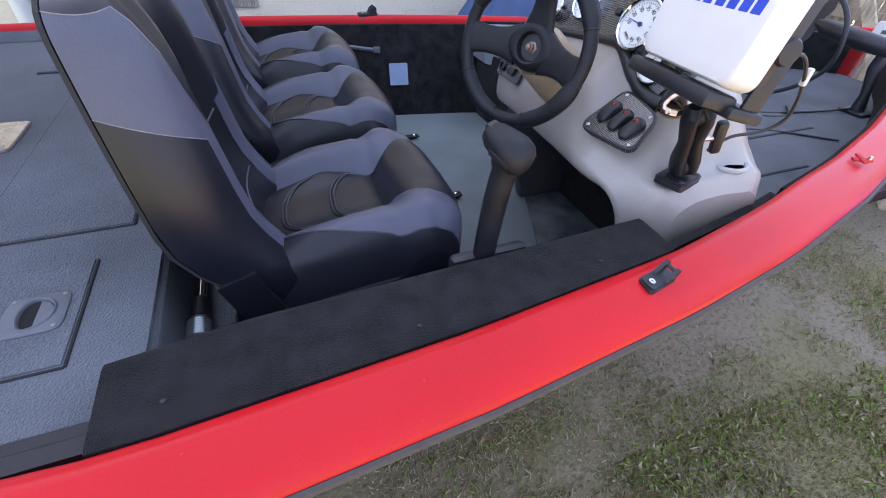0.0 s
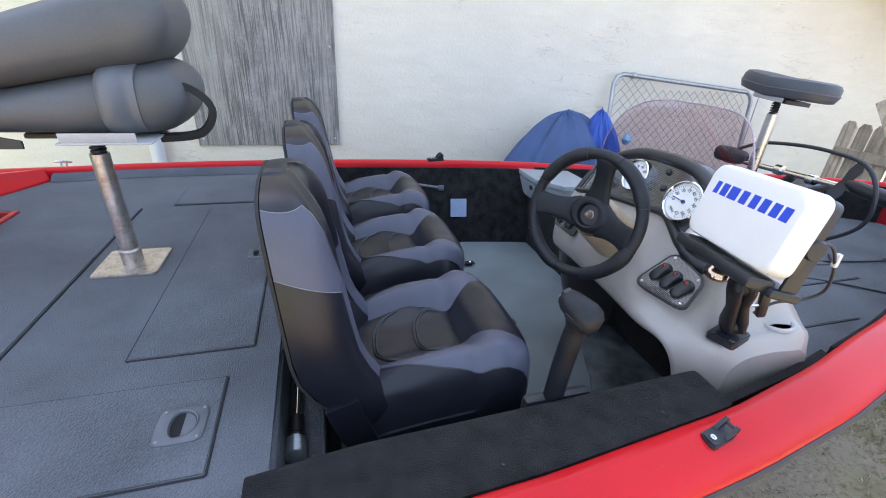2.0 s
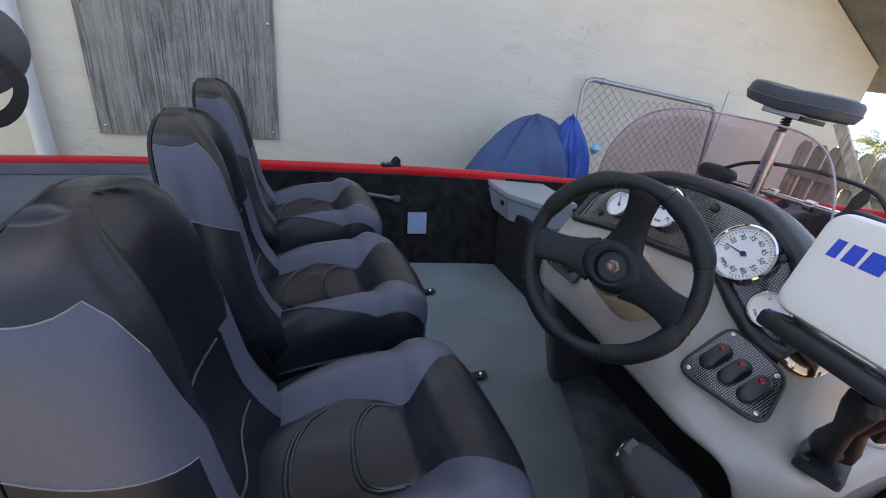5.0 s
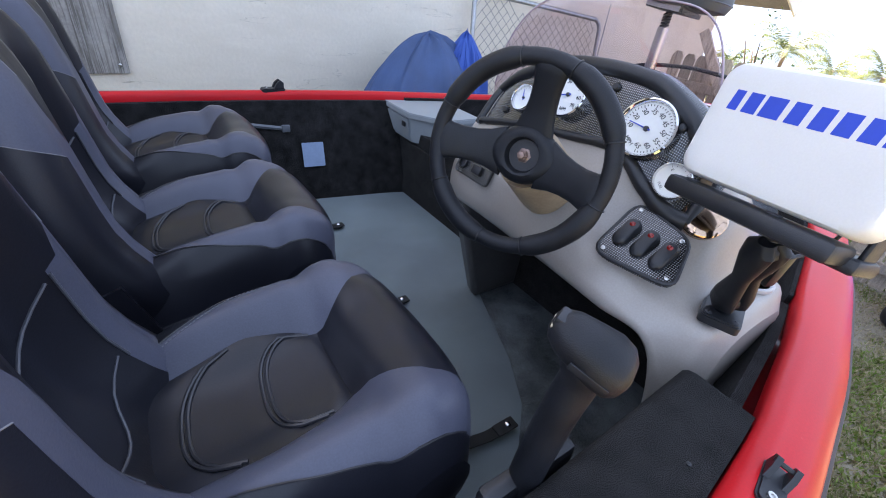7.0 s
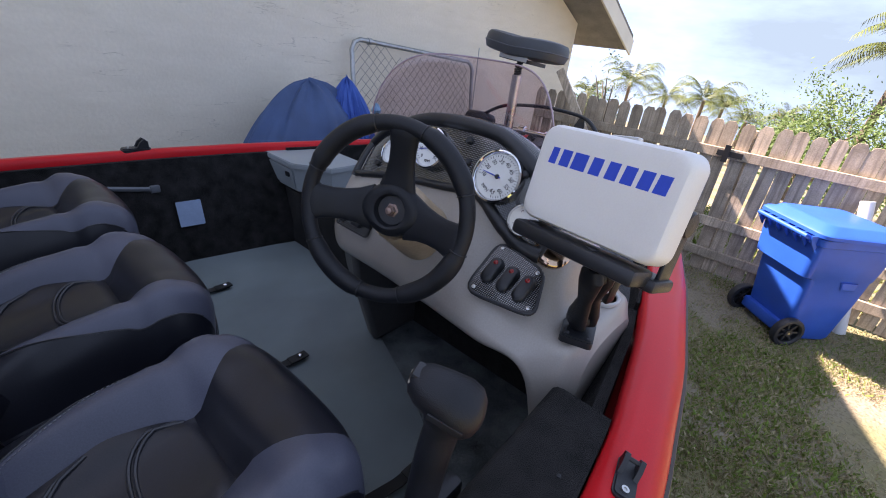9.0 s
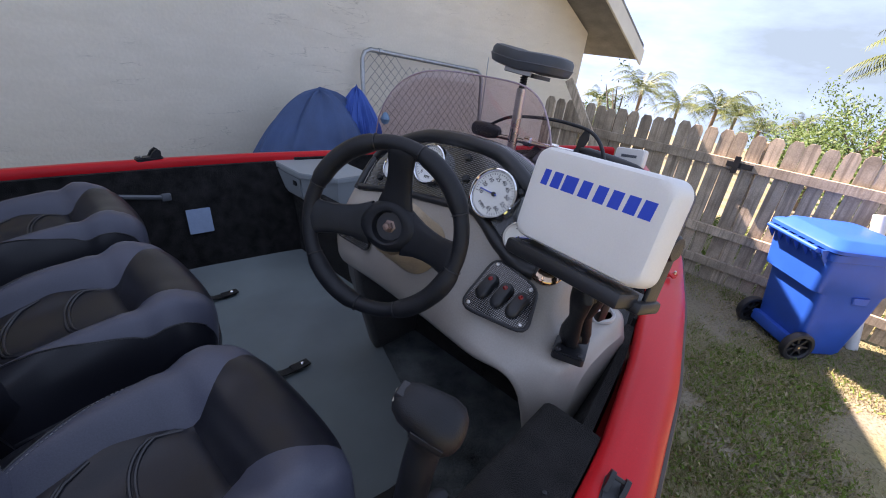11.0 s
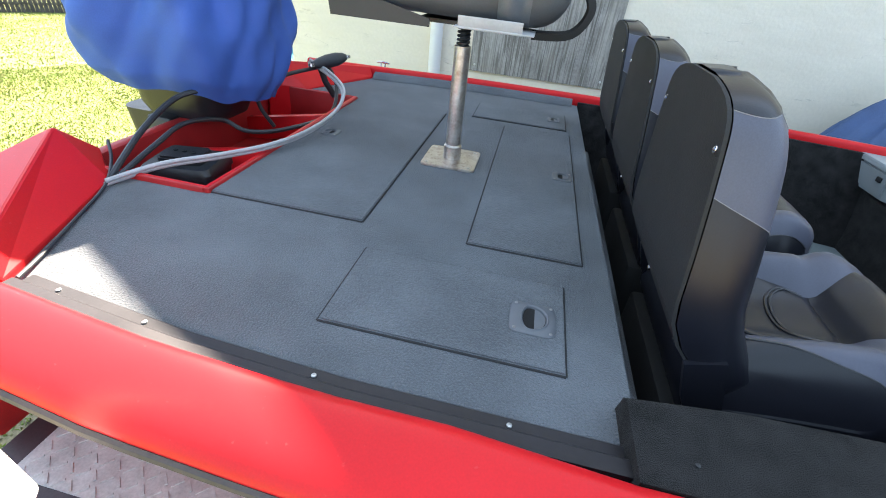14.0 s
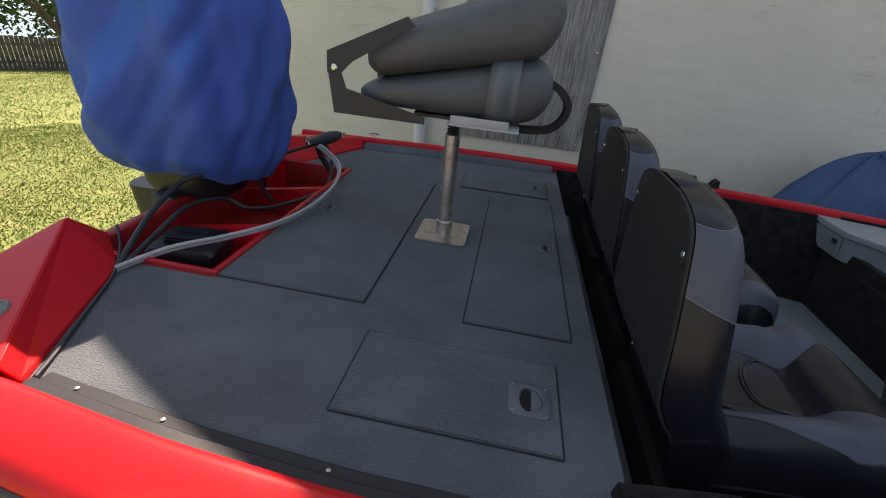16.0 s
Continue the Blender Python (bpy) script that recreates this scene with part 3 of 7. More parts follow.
def quarter(s):
    """The raised red moulding at each corner of the stern, with its sloping inner face."""
    top = {"a": (-0.945, 0.525, 1.215), "w": (-0.93, 0.435, 1.13), "b": (-0.80, 0.545, 1.104), "c": (-0.645, 0.958, 1.156), "d": (-0.985, 0.945, 1.132), "g": (-0.625, 0.945, 1.112),
           "a0": (-0.985, 0.50, 0.9), "w0": (-0.96, 0.44, 0.9), "b0": (-0.80, 0.545, 0.9), "g0": (-0.625, 0.945, 0.9), "d0": (-0.985, 0.945, 0.9), "t": (-0.985, 0.525, 1.16)}
    bm = bmesh.new()
    v = {k: bm.verts.new((x, s * y, z)) for k, (x, y, z) in top.items()}
    for f in (("a", "c", "d"), ("a", "d", "t"), ("a", "g", "c"), ("a", "b", "g"), ("a", "w", "b"), ("a", "t", "w"), ("w", "b", "b0", "w0"), ("b", "g", "g0", "b0"), ("t", "d", "d0", "a0"), ("t", "w", "w0", "a0"), ("d", "c", "g"), ("d", "g", "g0", "d0")):
        bm.faces.new([v[k] for k in f])
    q = part("stern_quarter", bm, M_RED, boat, "red moulded stern quarter", smooth=False)
    bev = q.modifiers.new("soft", "BEVEL")
    bev.width, bev.segments, bev.limit_method = 0.006, 2, "ANGLE"
    return q


quarter(-1)
quarter(1)


M_CAPGREY = material("faded_grey_plastic", (0.16, 0.155, 0.15), 0.6, var=0.1, scale=40)


def fuel_cap():
    m = basis((-0.785, -0.85, 1.164), (1, -0.03, 0.09), (0.0, 1, 0.214)) @ Matrix.Scale(0.72, 4)
    c = part("fuel_cap", lathe([(0, -0.012), (0.044, -0.012), (0.046, 0.002), (0.042, 0.008), (0.036, 0.008), (0.034, 0.005), (0, 0.005)], 28, m), M_CAPGREY, boat, "grey round filler cap")
    part("grip", placed(box((0.05, 0.012, 0.006), (0, 0, 0.008), bevel=0.002), m), M_CAPGREY, c)


fuel_cap()


def cleat(x, s):
    y = inner(x) + 0.052
    m = Matrix.Translation((x, s * y, sheer(x) - 0.006)) @ Matrix.Rotation(radians(-6 * s), 4, "Z") @ Matrix.Rotation(radians(-10 * s), 4, "X") @ Matrix.Scale(0.5, 4)
    c = part("cleat", placed(tube([(-0.075, 0, 0.046), (-0.04, 0, 0.052), (0, 0, 0.053), (0.04, 0, 0.052), (0.075, 0, 0.046)], [0.008, 0.012, 0.013, 0.012, 0.008], 10), m), M_STEEL, boat, "polished metal mooring cleat")
    for dx in (-0.024, 0.024):
        part("cleat_foot", placed(lathe([(0.018, 0), (0.018, 0.005), (0.010, 0.012), (0.009, 0.050), (0, 0.050)], 12), m @ Matrix.Translation((dx, 0, 0))), M_STEEL, c)


cleat(-0.62, -1)
cleat(-0.60, 1)
cleat(2.55, -1)


def cross_tag(x):
    """The small red cross-shaped strap end on the bow gunwale."""
    m = Matrix.Translation((x, -(inner(x) + 0.045), sheer(x) + 0.004)) @ Matrix.Rotation(radians(-28), 4, "Z") @ Matrix.Rotation(radians(8), 4, "X")
    t = thing("strap_tag", "small bright red cross-shaped strap tag on the bow gunwale", "tag")
    part("bar", placed(box((0.050, 0.013, 0.007), (0, 0, 0.004), bevel=0.002), m), M_REDTAG, t)
    part("cross_bar", placed(box((0.013, 0.042, 0.006), (-0.004, 0, 0.0075), bevel=0.002), m), M_REDTAG, t)
    part("pin", placed(lathe([(0, 0), (0.005, 0), (0.004, 0.010), (0, 0.012)], 10, Matrix.Translation((0.016, 0, 0.006))), m), M_STEEL, t, "bright metal pin")


M_REDTAG = material("bright_red_strap", (0.55, 0.008, 0.012), 0.6, var=0.1, scale=40)
cross_tag(2.14)


def gunwale_clip(x, s, turn):
    """Black moulded bow-roller clip screwed on the gunwale."""
    y = inner(x) + (0.050 if s < 0 else 0.02)
    m = Matrix.Translation((x, s * y, 1.147 if s < 0 else 1.153)) @ Matrix.Rotation(radians(turn), 4, "Z") @ Matrix.Rotation(radians(-10 * s if s < 0 else 0), 4, "X") @ Matrix.Scale(0.72 if s < 0 else 1.0, 4)
    c = part("tie_clip", placed(plate(rounded(0.10, 0.046, 0.012), -0.008, 0.010, bevel=0.004), m), M_BLACKPLASTIC, boat, "black plastic tie-down clip")
    for dy in (-0.016, 0.016):
        part("clip_ear", placed(loft([[(0.0, dy - 0.005, 0.008), (0.042, dy - 0.005, 0.008), (0.042, dy - 0.005, 0.034), (0.030, dy - 0.005, 0.043), (0.012, dy - 0.005, 0.030)],
                                      [(0.0, dy + 0.005, 0.008), (0.042, dy + 0.005, 0.008), (0.042, dy + 0.005, 0.034), (0.030, dy + 0.005, 0.043), (0.012, dy + 0.005, 0.030)]]), m), M_BLACKPLASTIC, c)
    part("clip_pin", placed(tube([(0.03, -0.022, 0.031), (0.03, 0.022, 0.031)], 0.005, 8), m), M_BLACKPLASTIC, c)
    part("clip_eye", placed(lathe([(0.0, 0.009), (0.008, 0.010), (0.008, 0.014), (0.004, 0.014), (0.003, 0.011), (0, 0.011)], 12, Matrix.Translation((-0.03, 0, 0))), m), M_STEEL, c)


gunwale_clip(1.285, -1, 12)
gunwale_clip(1.26, 1, 0)


def splash_well():
    """The red recess at the stern with two dividers and a battery box."""
    x0, x1, y0, y1, zb = -0.98, -0.55, -0.505, 0.50, 0.93
    bm = bmesh.new()
    box((x1 - x0, y1 - y0, 0.02), ((x0 + x1) / 2, 0, zb - 0.01), bm=bm)
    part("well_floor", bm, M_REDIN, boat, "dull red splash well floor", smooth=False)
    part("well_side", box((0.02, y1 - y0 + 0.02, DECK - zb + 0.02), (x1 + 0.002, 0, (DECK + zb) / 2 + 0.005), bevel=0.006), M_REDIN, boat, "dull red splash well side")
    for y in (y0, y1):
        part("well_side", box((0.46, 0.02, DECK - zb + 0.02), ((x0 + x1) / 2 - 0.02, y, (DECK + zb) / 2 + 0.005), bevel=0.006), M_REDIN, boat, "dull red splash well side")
    part("well_rim", tube([(x0, y0, DECK + 0.006), (x1, y0, DECK + 0.006), (x1, y1, DECK + 0.006), (x0, y1, DECK + 0.006)], 0.011, 8), M_RED, boat, "red moulded well rim")
    part("transom", box((0.05, 1.9, 0.60), (-0.985, 0, 0.80), bevel=0.012), M_REDIN, boat, "dull red transom")
    for y in (-0.13, 0.30):
        part("well_divider", placed(box((0.40, 0.035, 0.10), (0, 0, 0), bevel=0.008), Matrix.Translation((-0.77, y, 1.0)) @ Matrix.Rotation(radians(-10), 4, "Y")), M_RED, boat, "red well divider")
    b = thing("battery_box", "black plastic battery box standing in the splash well", "battery box")
    part("case", placed(loft([[(px, py, z) for px, py in rounded(0.20 * s, 0.17 * s, 0.02)] for z, s in ((0, 0.94), (0.11, 1.0), (0.115, 1.05), (0.135, 1.05), (0.15, 0.94))]), Matrix.Translation((-0.77, -0.31, zb)) @ Matrix.Rotation(radians(12), 4, "Z")), M_BLACKPLASTIC, b)
    part("lid", placed(plate(rounded(0.13, 0.10, 0.02), 0.15, 0.172, bevel=0.006), Matrix.Translation((-0.77, -0.31, zb)) @ Matrix.Rotation(radians(12), 4, "Z")), M_BLACKPLASTIC, b)
    for k in range(3):
        part("vent", lathe([(0, 0.0), (0.007, 0.0), (0.007, 0.004), (0.003, 0.004), (0.0, 0.002)], 10, Matrix.Translation((-0.80 + 0.03 * k, -0.31, zb + 0.172))), M_BLACKPLASTIC, b)


splash_well()


def cockpit_fittings():
    m = basis((1.373, 0.843, 0.902), (-1, 0.10, 0), (0, 0.32, 1))
    solo("foam_patch", placed(plate(rounded(0.096, 0.107, 0.004), 0.0, 0.006, bevel=0.001), m), material("blue_grey_foam", (0.22, 0.30, 0.44), 0.8, var=0.06, scale=30), "square blue-grey patch stuck on black side carpet", "patch")
    bm = placed(tube([(1.02, 0.955, 1.05), (1.10, 0.925, 1.035), (1.20, 0.912, 1.02), (1.27, 0.905, 1.01)], [0.006, 0.010, 0.010, 0.010], 6), Matrix())
    h = thing("rod_strap", "grey plastic rod holder strap on black side carpet", "strap")
    part("strap", bm, M_LATCH, h)
    part("strap_end", box((0.035, 0.02, 0.03), (1.275, 0.905, 1.01), bevel=0.004), M_LATCH, h)
    # port storage box beside the passage
    g = thing("glove_box", "grey moulded glove box at the port side", "glove box")
    top = [(1.745, 0.885), (1.745, 0.650), (1.85, 0.50), (2.04, 0.50), (2.04, 0.845)]
    part("box_top", plate(top, 1.100, 1.122, bevel=0.004), M_GLOVE, g)
    low = [(1.775, 0.875), (1.775, 0.655), (1.87, 0.52), (2.03, 0.52), (2.03, 0.835)]
    mid = [(1.755, 0.88), (1.755, 0.652), (1.858, 0.51), (2.03, 0.51), (2.03, 0.84)]
    part("box_body", loft([[(x, y, 1.100) for x, y in mid], [(x, y, 0.985) for x, y in low]]), M_GLOVE, g, smooth=False)
    part("box_door", loft([[(1.748, 0.870, 1.090), (1.748, 0.662, 1.090), (1.768, 0.664, 0.998), (1.768, 0.866, 0.998)], [(1.753, 0.870, 1.090), (1.753, 0.662, 1.090), (1.773, 0.664, 0.998), (1.773, 0.866, 0.998)]]), M_GLOVE, g, "grey hinged locker door", smooth=False)
    part("latch", box((0.008, 0.03, 0.022), (1.752, 0.70, 1.06), bevel=0.003), M_BLACKPLASTIC, g, "black latch")
    part("port_bulkhead", loft([[(x, 0.31, 1.03), (x, 0.90, 1.03), (x, 0.89, 0.95), (x, 0.74, FLOOR), (x, 0.31, FLOOR)] for x in (1.795, 1.825)]), M_BLACKCARPET, boat, "black carpeted bulkhead", smooth=False)
    # screws on the side box
    for x, y in ((0.52, -0.995), (0.86, -0.985), (1.22, -0.95)):
        screw_head((x, y, 1.147), boat, 0.0035, mat=M_BLACKPLASTIC)
    # assumed ledge, added to catch light in the dark gap before the deck
    part("pole_shelf", box((0.085, 1.62, 0.23), (0.520, 0, 0.825), bevel=0.012), M_CARPET, boat, "added grey carpeted ledge lightening the gap behind the seats", smooth=False)
    # light pole stowed between deck and seats
    l = thing("light_pole", "chrome stern light pole stowed behind the seats", "light pole")
    part("tube", tube([(0.500, -0.64, 0.97), (0.504, 0.45, 0.97)], 0.0105, 12), M_CHROME, l)
    part("collar", lathe([(0, 0), (0.017, 0), (0.017, 0.05), (0.011, 0.056), (0, 0.056)], 14, basis((0.500, -0.685, 0.97), (1, 0, 0), (0, 0, -1))), M_BLACKPLASTIC, l)
    prof = [(0, 0), (0.024, 0.004)]
    for k in range(8):
        prof += [(0.031, 0.008 + 0.006 * k), (0.028, 0.011 + 0.006 * k)]
    prof += [(0.026, 0.06), (0.015, 0.07), (0, 0.07)]
    prof = [(r * 0.78, z) for r, z in prof]
    part("lens", lathe(prof, 20, basis((0.499, -0.752, 0.97), (1, 0, 0), (0, 0, -1))), material("ribbed_clear_lens", (0.30, 0.32, 0.34), 0.22, metal=0.6, var=0.1, scale=60), l, "ribbed clear lamp lens")
    for y in (-0.35, 0.2):
        part("clip", box((0.03, 0.03, 0.03), (0.495, y, 0.955), bevel=0.006), M_BLACKPLASTIC, l)


M_GLOVE = material("grey_glovebox", (0.26, 0.29, 0.31), 0.55, var=0.07, scale=6, fine=300, bump=0.08)
cockpit_fittings()

# ---- bucket seats ----
M_PIPING = material("grey_piping", (0.07, 0.074, 0.09), 0.45, var=0.06, scale=30)
M_CORD = material("black_cord_piping", (0.028, 0.028, 0.033), 0.32, var=0.06, scale=30)
M_STITCH = material("white_stitch", (0.20, 0.20, 0.22), 0.8, var=0.1, scale=60)
M_BACKPANEL = material("black_seat_back_panel", (0.012, 0.012, 0.013), 0.75, var=0.2, scale=12, fine=300, bump=0.4)


def region_parts(verts, faces_by, parent, mats, labels):
    """One mesh for each region of a shared grid of points."""
    for name, faces in faces_by.items():
        used = sorted({i for f in faces for i in f})
        idx = {i: k for k, i in enumerate(used)}
        me = bpy.data.meshes.new(name)
        me.from_pydata([verts[i] for i in used], [], [[idx[i] for i in f] for f in faces])
        me.materials.append(mats[name])
        me.polygons.foreach_set("use_smooth", [True] * len(me.polygons))
        ob = new(name.split("|")[0], me)
        ob.parent = parent
        if labels.get(name):
            ob["label"] = labels[name]


CUSHION = [(0.0, 0.600, 1.072), (0.2, 0.690, 1.086), (0.45, 0.800, 1.100), (0.58, 0.868, 1.104), (0.645, 0.900, 1.108), (0.72, 0.938, 1.148), (0.80, 0.985, 1.164), (0.88, 1.036, 1.146), (0.94, 1.066, 1.096), (1.0, 1.064, 1.020)]
PANEL_EDGE = [(0.0, 0.40), (0.2, 0.44), (0.42, 0.49), (0.56, 0.42), (0.645, 0.30), (0.72, 0.40), (0.80, 0.55), (0.88, 0.64), (1.0, 0.66)]
GREY_EDGE = [(0.0, 0.50), (0.2, 0.66), (0.45, 0.82), (0.7, 0.91), (0.9, 0.94), (1.0, 0.95)]


def smooth_lerp(x, table):
    """As lerp(), rounded at the joints."""
    return (lerp(x - 0.03, table) + 2 * lerp(x, table) + lerp(x + 0.03, table)) / 4


def cushion_point(s, v):
    """The cushion's upper face: s from the back to the foot of the front roll, v from side to side."""
    a = abs(v)
    x, z = smooth_lerp(s, [(q[0], q[1]) for q in CUSHION]), smooth_lerp(s, [(q[0], q[2]) for q in CUSHION])
    # side bolsters, lower at the back, running into the front roll
    z += lerp(s, [(0, 0.022), (0.3, 0.046), (0.6, 0.056), (0.72, 0.030), (0.82, 0.006), (1, 0.0)]) * math.exp(-((a - 0.70) / 0.25) ** 2)
    z -= 0.010 * math.exp(-(a / 0.40) ** 2) * math.exp(-((s - 0.35) / 0.25) ** 2)
    edge = smooth_lerp(s, PANEL_EDGE)
    z -= 0.010 * math.exp(-((a - edge) / 0.045) ** 2) * (1 if s < 0.66 else 0.35)
    if a < edge:
        z -= 0.014 * math.exp(-((s - 0.645) / 0.022) ** 2)
    z -= 0.085 * max(0, (a - 0.76) / 0.24) ** 2.2
    z += 0.0016 * noise.noise(Vector((x * 16, v * 4, 0.3)))
    y = v * 0.226 * (1 - 0.13 * max(0, (s - 0.72) / 0.28) ** 2) * (1 - 0.05 * (1 - s))
    return Vector((x - 0.050 * a ** 3 * max(0, (s - 0.55) / 0.45), y, z))


def bucket_seat(at):
    s = thing("bucket_seat", "black and grey vinyl bucket seat with piping on black base", "seat", "bucket seats", at=at)
    nu = 44
    verts, rows = [], []
    for i in range(nu + 1):
        u = i / nu
        b, o = smooth_lerp(u, PANEL_EDGE), smooth_lerp(u, GREY_EDGE)
        half = [b + (o - b) * k / 7 for k in range(1, 8)] + [o + (1 - o) * k / 3 for k in range(1, 4)]
        vs = [-q for q in reversed(half)] + [-b + 2 * b * k / 12 for k in range(13)] + half
        row = []
        for v in vs:
            row.append(len(verts))
            verts.append(tuple(cushion_point(u, v)))
        rows.append(row)
    m = len(rows[0])
    reg = {"bolster|a": [], "bolster|b": [], "front_roll": [], "seat_panel": [], "side_welt|a": [], "side_welt|b": []}
    for i in range(nu):
        for k in range(m - 1):
            f = (rows[i][k], rows[i][k + 1], rows[i + 1][k + 1], rows[i + 1][k])
            if k < 3:
                reg["side_welt|a"].append(f)
            elif k >= m - 4:
                reg["side_welt|b"].append(f)
            elif k < 10:
                reg["bolster|a"].append(f)
            elif k >= m - 11:
                reg["bolster|b"].append(f)
            elif (i + 0.5) / nu > 0.645:
                reg["front_roll"].append(f)
            else:
                reg["seat_panel"].append(f)
    mats = {"bolster|a": M_VINYL, "bolster|b": M_VINYL, "front_roll": M_VINYLDARK, "seat_panel": M_VINYLDARK, "side_welt|a": M_VINYLDARK, "side_welt|b": M_VINYLDARK}
    region_parts(verts, reg, s, mats, {"bolster|a": "smooth grey vinyl bolster", "bolster|b": "smooth grey vinyl bolster"})
    # skirt round the cushion
    per = [verts[r[0]] for r in rows] + [verts[k] for k in rows[-1][1:-1]] + [verts[r[-1]] for r in reversed(rows)] + [verts[k] for k in reversed(rows[0][1:-1])]
    cx, cy = 0.82, 0.0
    secs = [per]
    for grow, z in ((1.016, 1.035), (1.018, 1.00), (1.0, 0.965), (0.93, 0.945)):
        secs.append([(cx + (x - cx) * grow, cy + (y - cy) * grow, min(z, zz - 0.004)) for x, y, zz in per])
    bm = bmesh.new()
    rings = [[bm.verts.new(p) for p in sec] for sec in secs]
    bridge(bm, rings, False, False)
    bm.faces.new(rings[-1])
    part("skirt", bm, M_VINYLDARK, s, "black vinyl cushion side")
    # twin piping loops that bow towards the back of the seat panel
    for s_end in (0.33, 0.57):
        for shift in (0.0, 0.017):
            pts = []
            for k in range(21):
                q = -1 + 2 * k / 20
                u = s_end + shift - 0.145 * math.sqrt(max(0, 1 - abs(q) ** 2.6)) + 0.02 * q
                pts.append(cushion_point(u, q * smooth_lerp(u, PANEL_EDGE) * 0.96) + Vector((0, 0, 0.0016)))
            part("piping", tube(pts, 0.0030, 7), M_CORD, s, "black cord piping")
    # cord seam between front roll and panel, and pale stitches along the bolsters
    for sg in (-1, 1):
        pts = [cushion_point(u, sg * smooth_lerp(u, GREY_EDGE)) + Vector((0, 0, 0.0012)) for u in (0.08 + 0.8 * k / 40 for k in range(41))]
        part("seam", tube(pts, 0.0016, 5), M_CORD, s, "dark seam")
        if sg > 0:
            bm = bmesh.new()
            for k in range(46):
                u = 0.10 + 0.62 * k / 46
                p, q = (cushion_point(w, smooth_lerp(w, GREY_EDGE) - 0.035) + Vector((0, 0, 0.0010)) for w in (u, u + 0.008))
                tube([p, q], 0.0008, 4, bm=bm)
            part("stitching", bm, M_STITCH, s, "pale stitched seam")

    # backrest: rings upward, flat behind, bolstered in front
    H, lean = 0.592, Matrix.Translation((0.582, 0, 0.955)) @ Matrix.Rotation(radians(-5.5), 4, "Y")
    K = 40

    def half(w):
        dome = max(0, (w - 0.84) / 0.16)
        return max(0.045, 0.230 * (1 - 0.14 * max(0, (0.25 - w) / 0.25) ** 2) * (1 - 0.27 * max(0, (w - 0.42) / 0.58) ** 1.6) * math.sqrt(max(0, 1 - dome ** 5)))

    def depth(w):
        dome = max(0, (w - 0.74) / 0.26)
        return max(0.035, 0.122 * (1 - 0.62 * max(0, (0.36 - w) / 0.36) ** 2) * (1 - 0.25 * max(0, (w - 0.42) / 0.58)) * math.sqrt(max(0, 1 - 0.8 * dome ** 3)))

    def tuck(w):
        """How far the foot of the backrest curves forward."""
        return min(0.085, 1.1 * max(0, 0.45 - w) ** 2)

    def ring_point(k, w):
        """k from 0 at the rear starboard corner, round the front, to K at the rear port corner; k > K is the flat back."""
        hw, dp = half(w), depth(w)
        if k <= 10:
            q = k / 10 * math.pi / 2
            return Vector((-0.045 + tuck(w) + dp * math.sin(q), -hw * (0.64 + 0.29 * math.cos(q) + 0.06 * math.sin(2 * q))))
        if k >= K - 10:
            p = ring_point(K - k, w)
            return Vector((p.x, -p.y))
        t = (k - 10) / (K - 20)
        v = -1 + 2 * t
        edge = ring_point(10, w)
        hollow = 0.066 * math.sin(math.pi * min(1, 0.12 + 0.9 * w)) ** 0.6 * (1 - max(0, (w - 0.72) / 0.28) ** 1.5)
        bol = 0.010 * math.exp(-((abs(v) - 0.80) / 0.20) ** 2)
        return Vector((edge.x + bol - hollow * math.exp(-(v / 0.68) ** 4), edge.y * -v))

    def low_line(k):
        a = min(k, K - k)
        return 0.755 - 0.13 * min(1, a / 10) - 0.12 * max(0, min(1, (a - 9) / 3))

    def top_line(k):
        a = min(k, K - k)
        return 0.950 - 0.012 * math.sin(math.pi * min(1, a / 9)) - 0.37 * (0.5 - 0.5 * math.cos(math.pi * max(0, min(1, (a - 6.8) / 6.0))))
    verts, rows = [], []
    for j in range(29):
        row = []
        for k in range(K + 1):
            if j <= 8:
                w = low_line(k) * j / 8
            elif j <= 20:
                w = low_line(k) + (top_line(k) - low_line(k)) * (j - 8) / 12
            else:
                t = (j - 20) / 8
                w = top_line(k) + (1 - top_line(k)) * math.sin(t * math.pi / 2)
            p = ring_point(k, w)
            row.append(len(verts))
            verts.append(tuple(lean @ Vector((p.x, p.y, H * w))))
        rows.append(row)
    reg = {"side_lower|a": [], "side_lower|b": [], "side_upper|a": [], "side_upper|b": [], "back_panel_front": [], "headrest": []}
    for j in range(28):
        for k in range(K):
            f = (rows[j][k], rows[j][k + 1], rows[j + 1][k + 1], rows[j + 1][k])
            a = min(k, K - 1 - k)
            if j >= 20:
                reg["headrest"].append(f)
            elif a < 13:
                side = "a" if k < K / 2 else "b"
                reg[("side_lower|" if j < 8 and a < 9 else "side_upper|") + side].append(f)
            else:
                reg["back_panel_front"].append(f)
    mats = {"side_lower|a": M_VINYLDARK, "side_lower|b": M_VINYLDARK, "side_upper|a": M_VINYL, "side_upper|b": M_VINYL, "back_panel_front": M_VINYLDARK, "headrest": M_VINYLDARK}
    reg["headrest"].append(tuple(rows[-1]))
    region_parts(verts, reg, s, mats, {"side_upper|a": "smooth grey vinyl backrest bolster", "side_upper|b": "smooth grey vinyl backrest bolster"})
    for j, sg in ((8, 1), (20, 1)):
        for k0, k1 in ((0, 10), (K - 9, K + 1)):
            pts = [Vector(verts[rows[j][k]]) for k in range(k0, k1)]
            part("stitching", tube([p + (p - Vector((0.57, 0, p.z))).normalized() * 0.0004 for p in pts], 0.0008, 4), M_STITCH, s, "pale stitched seam")
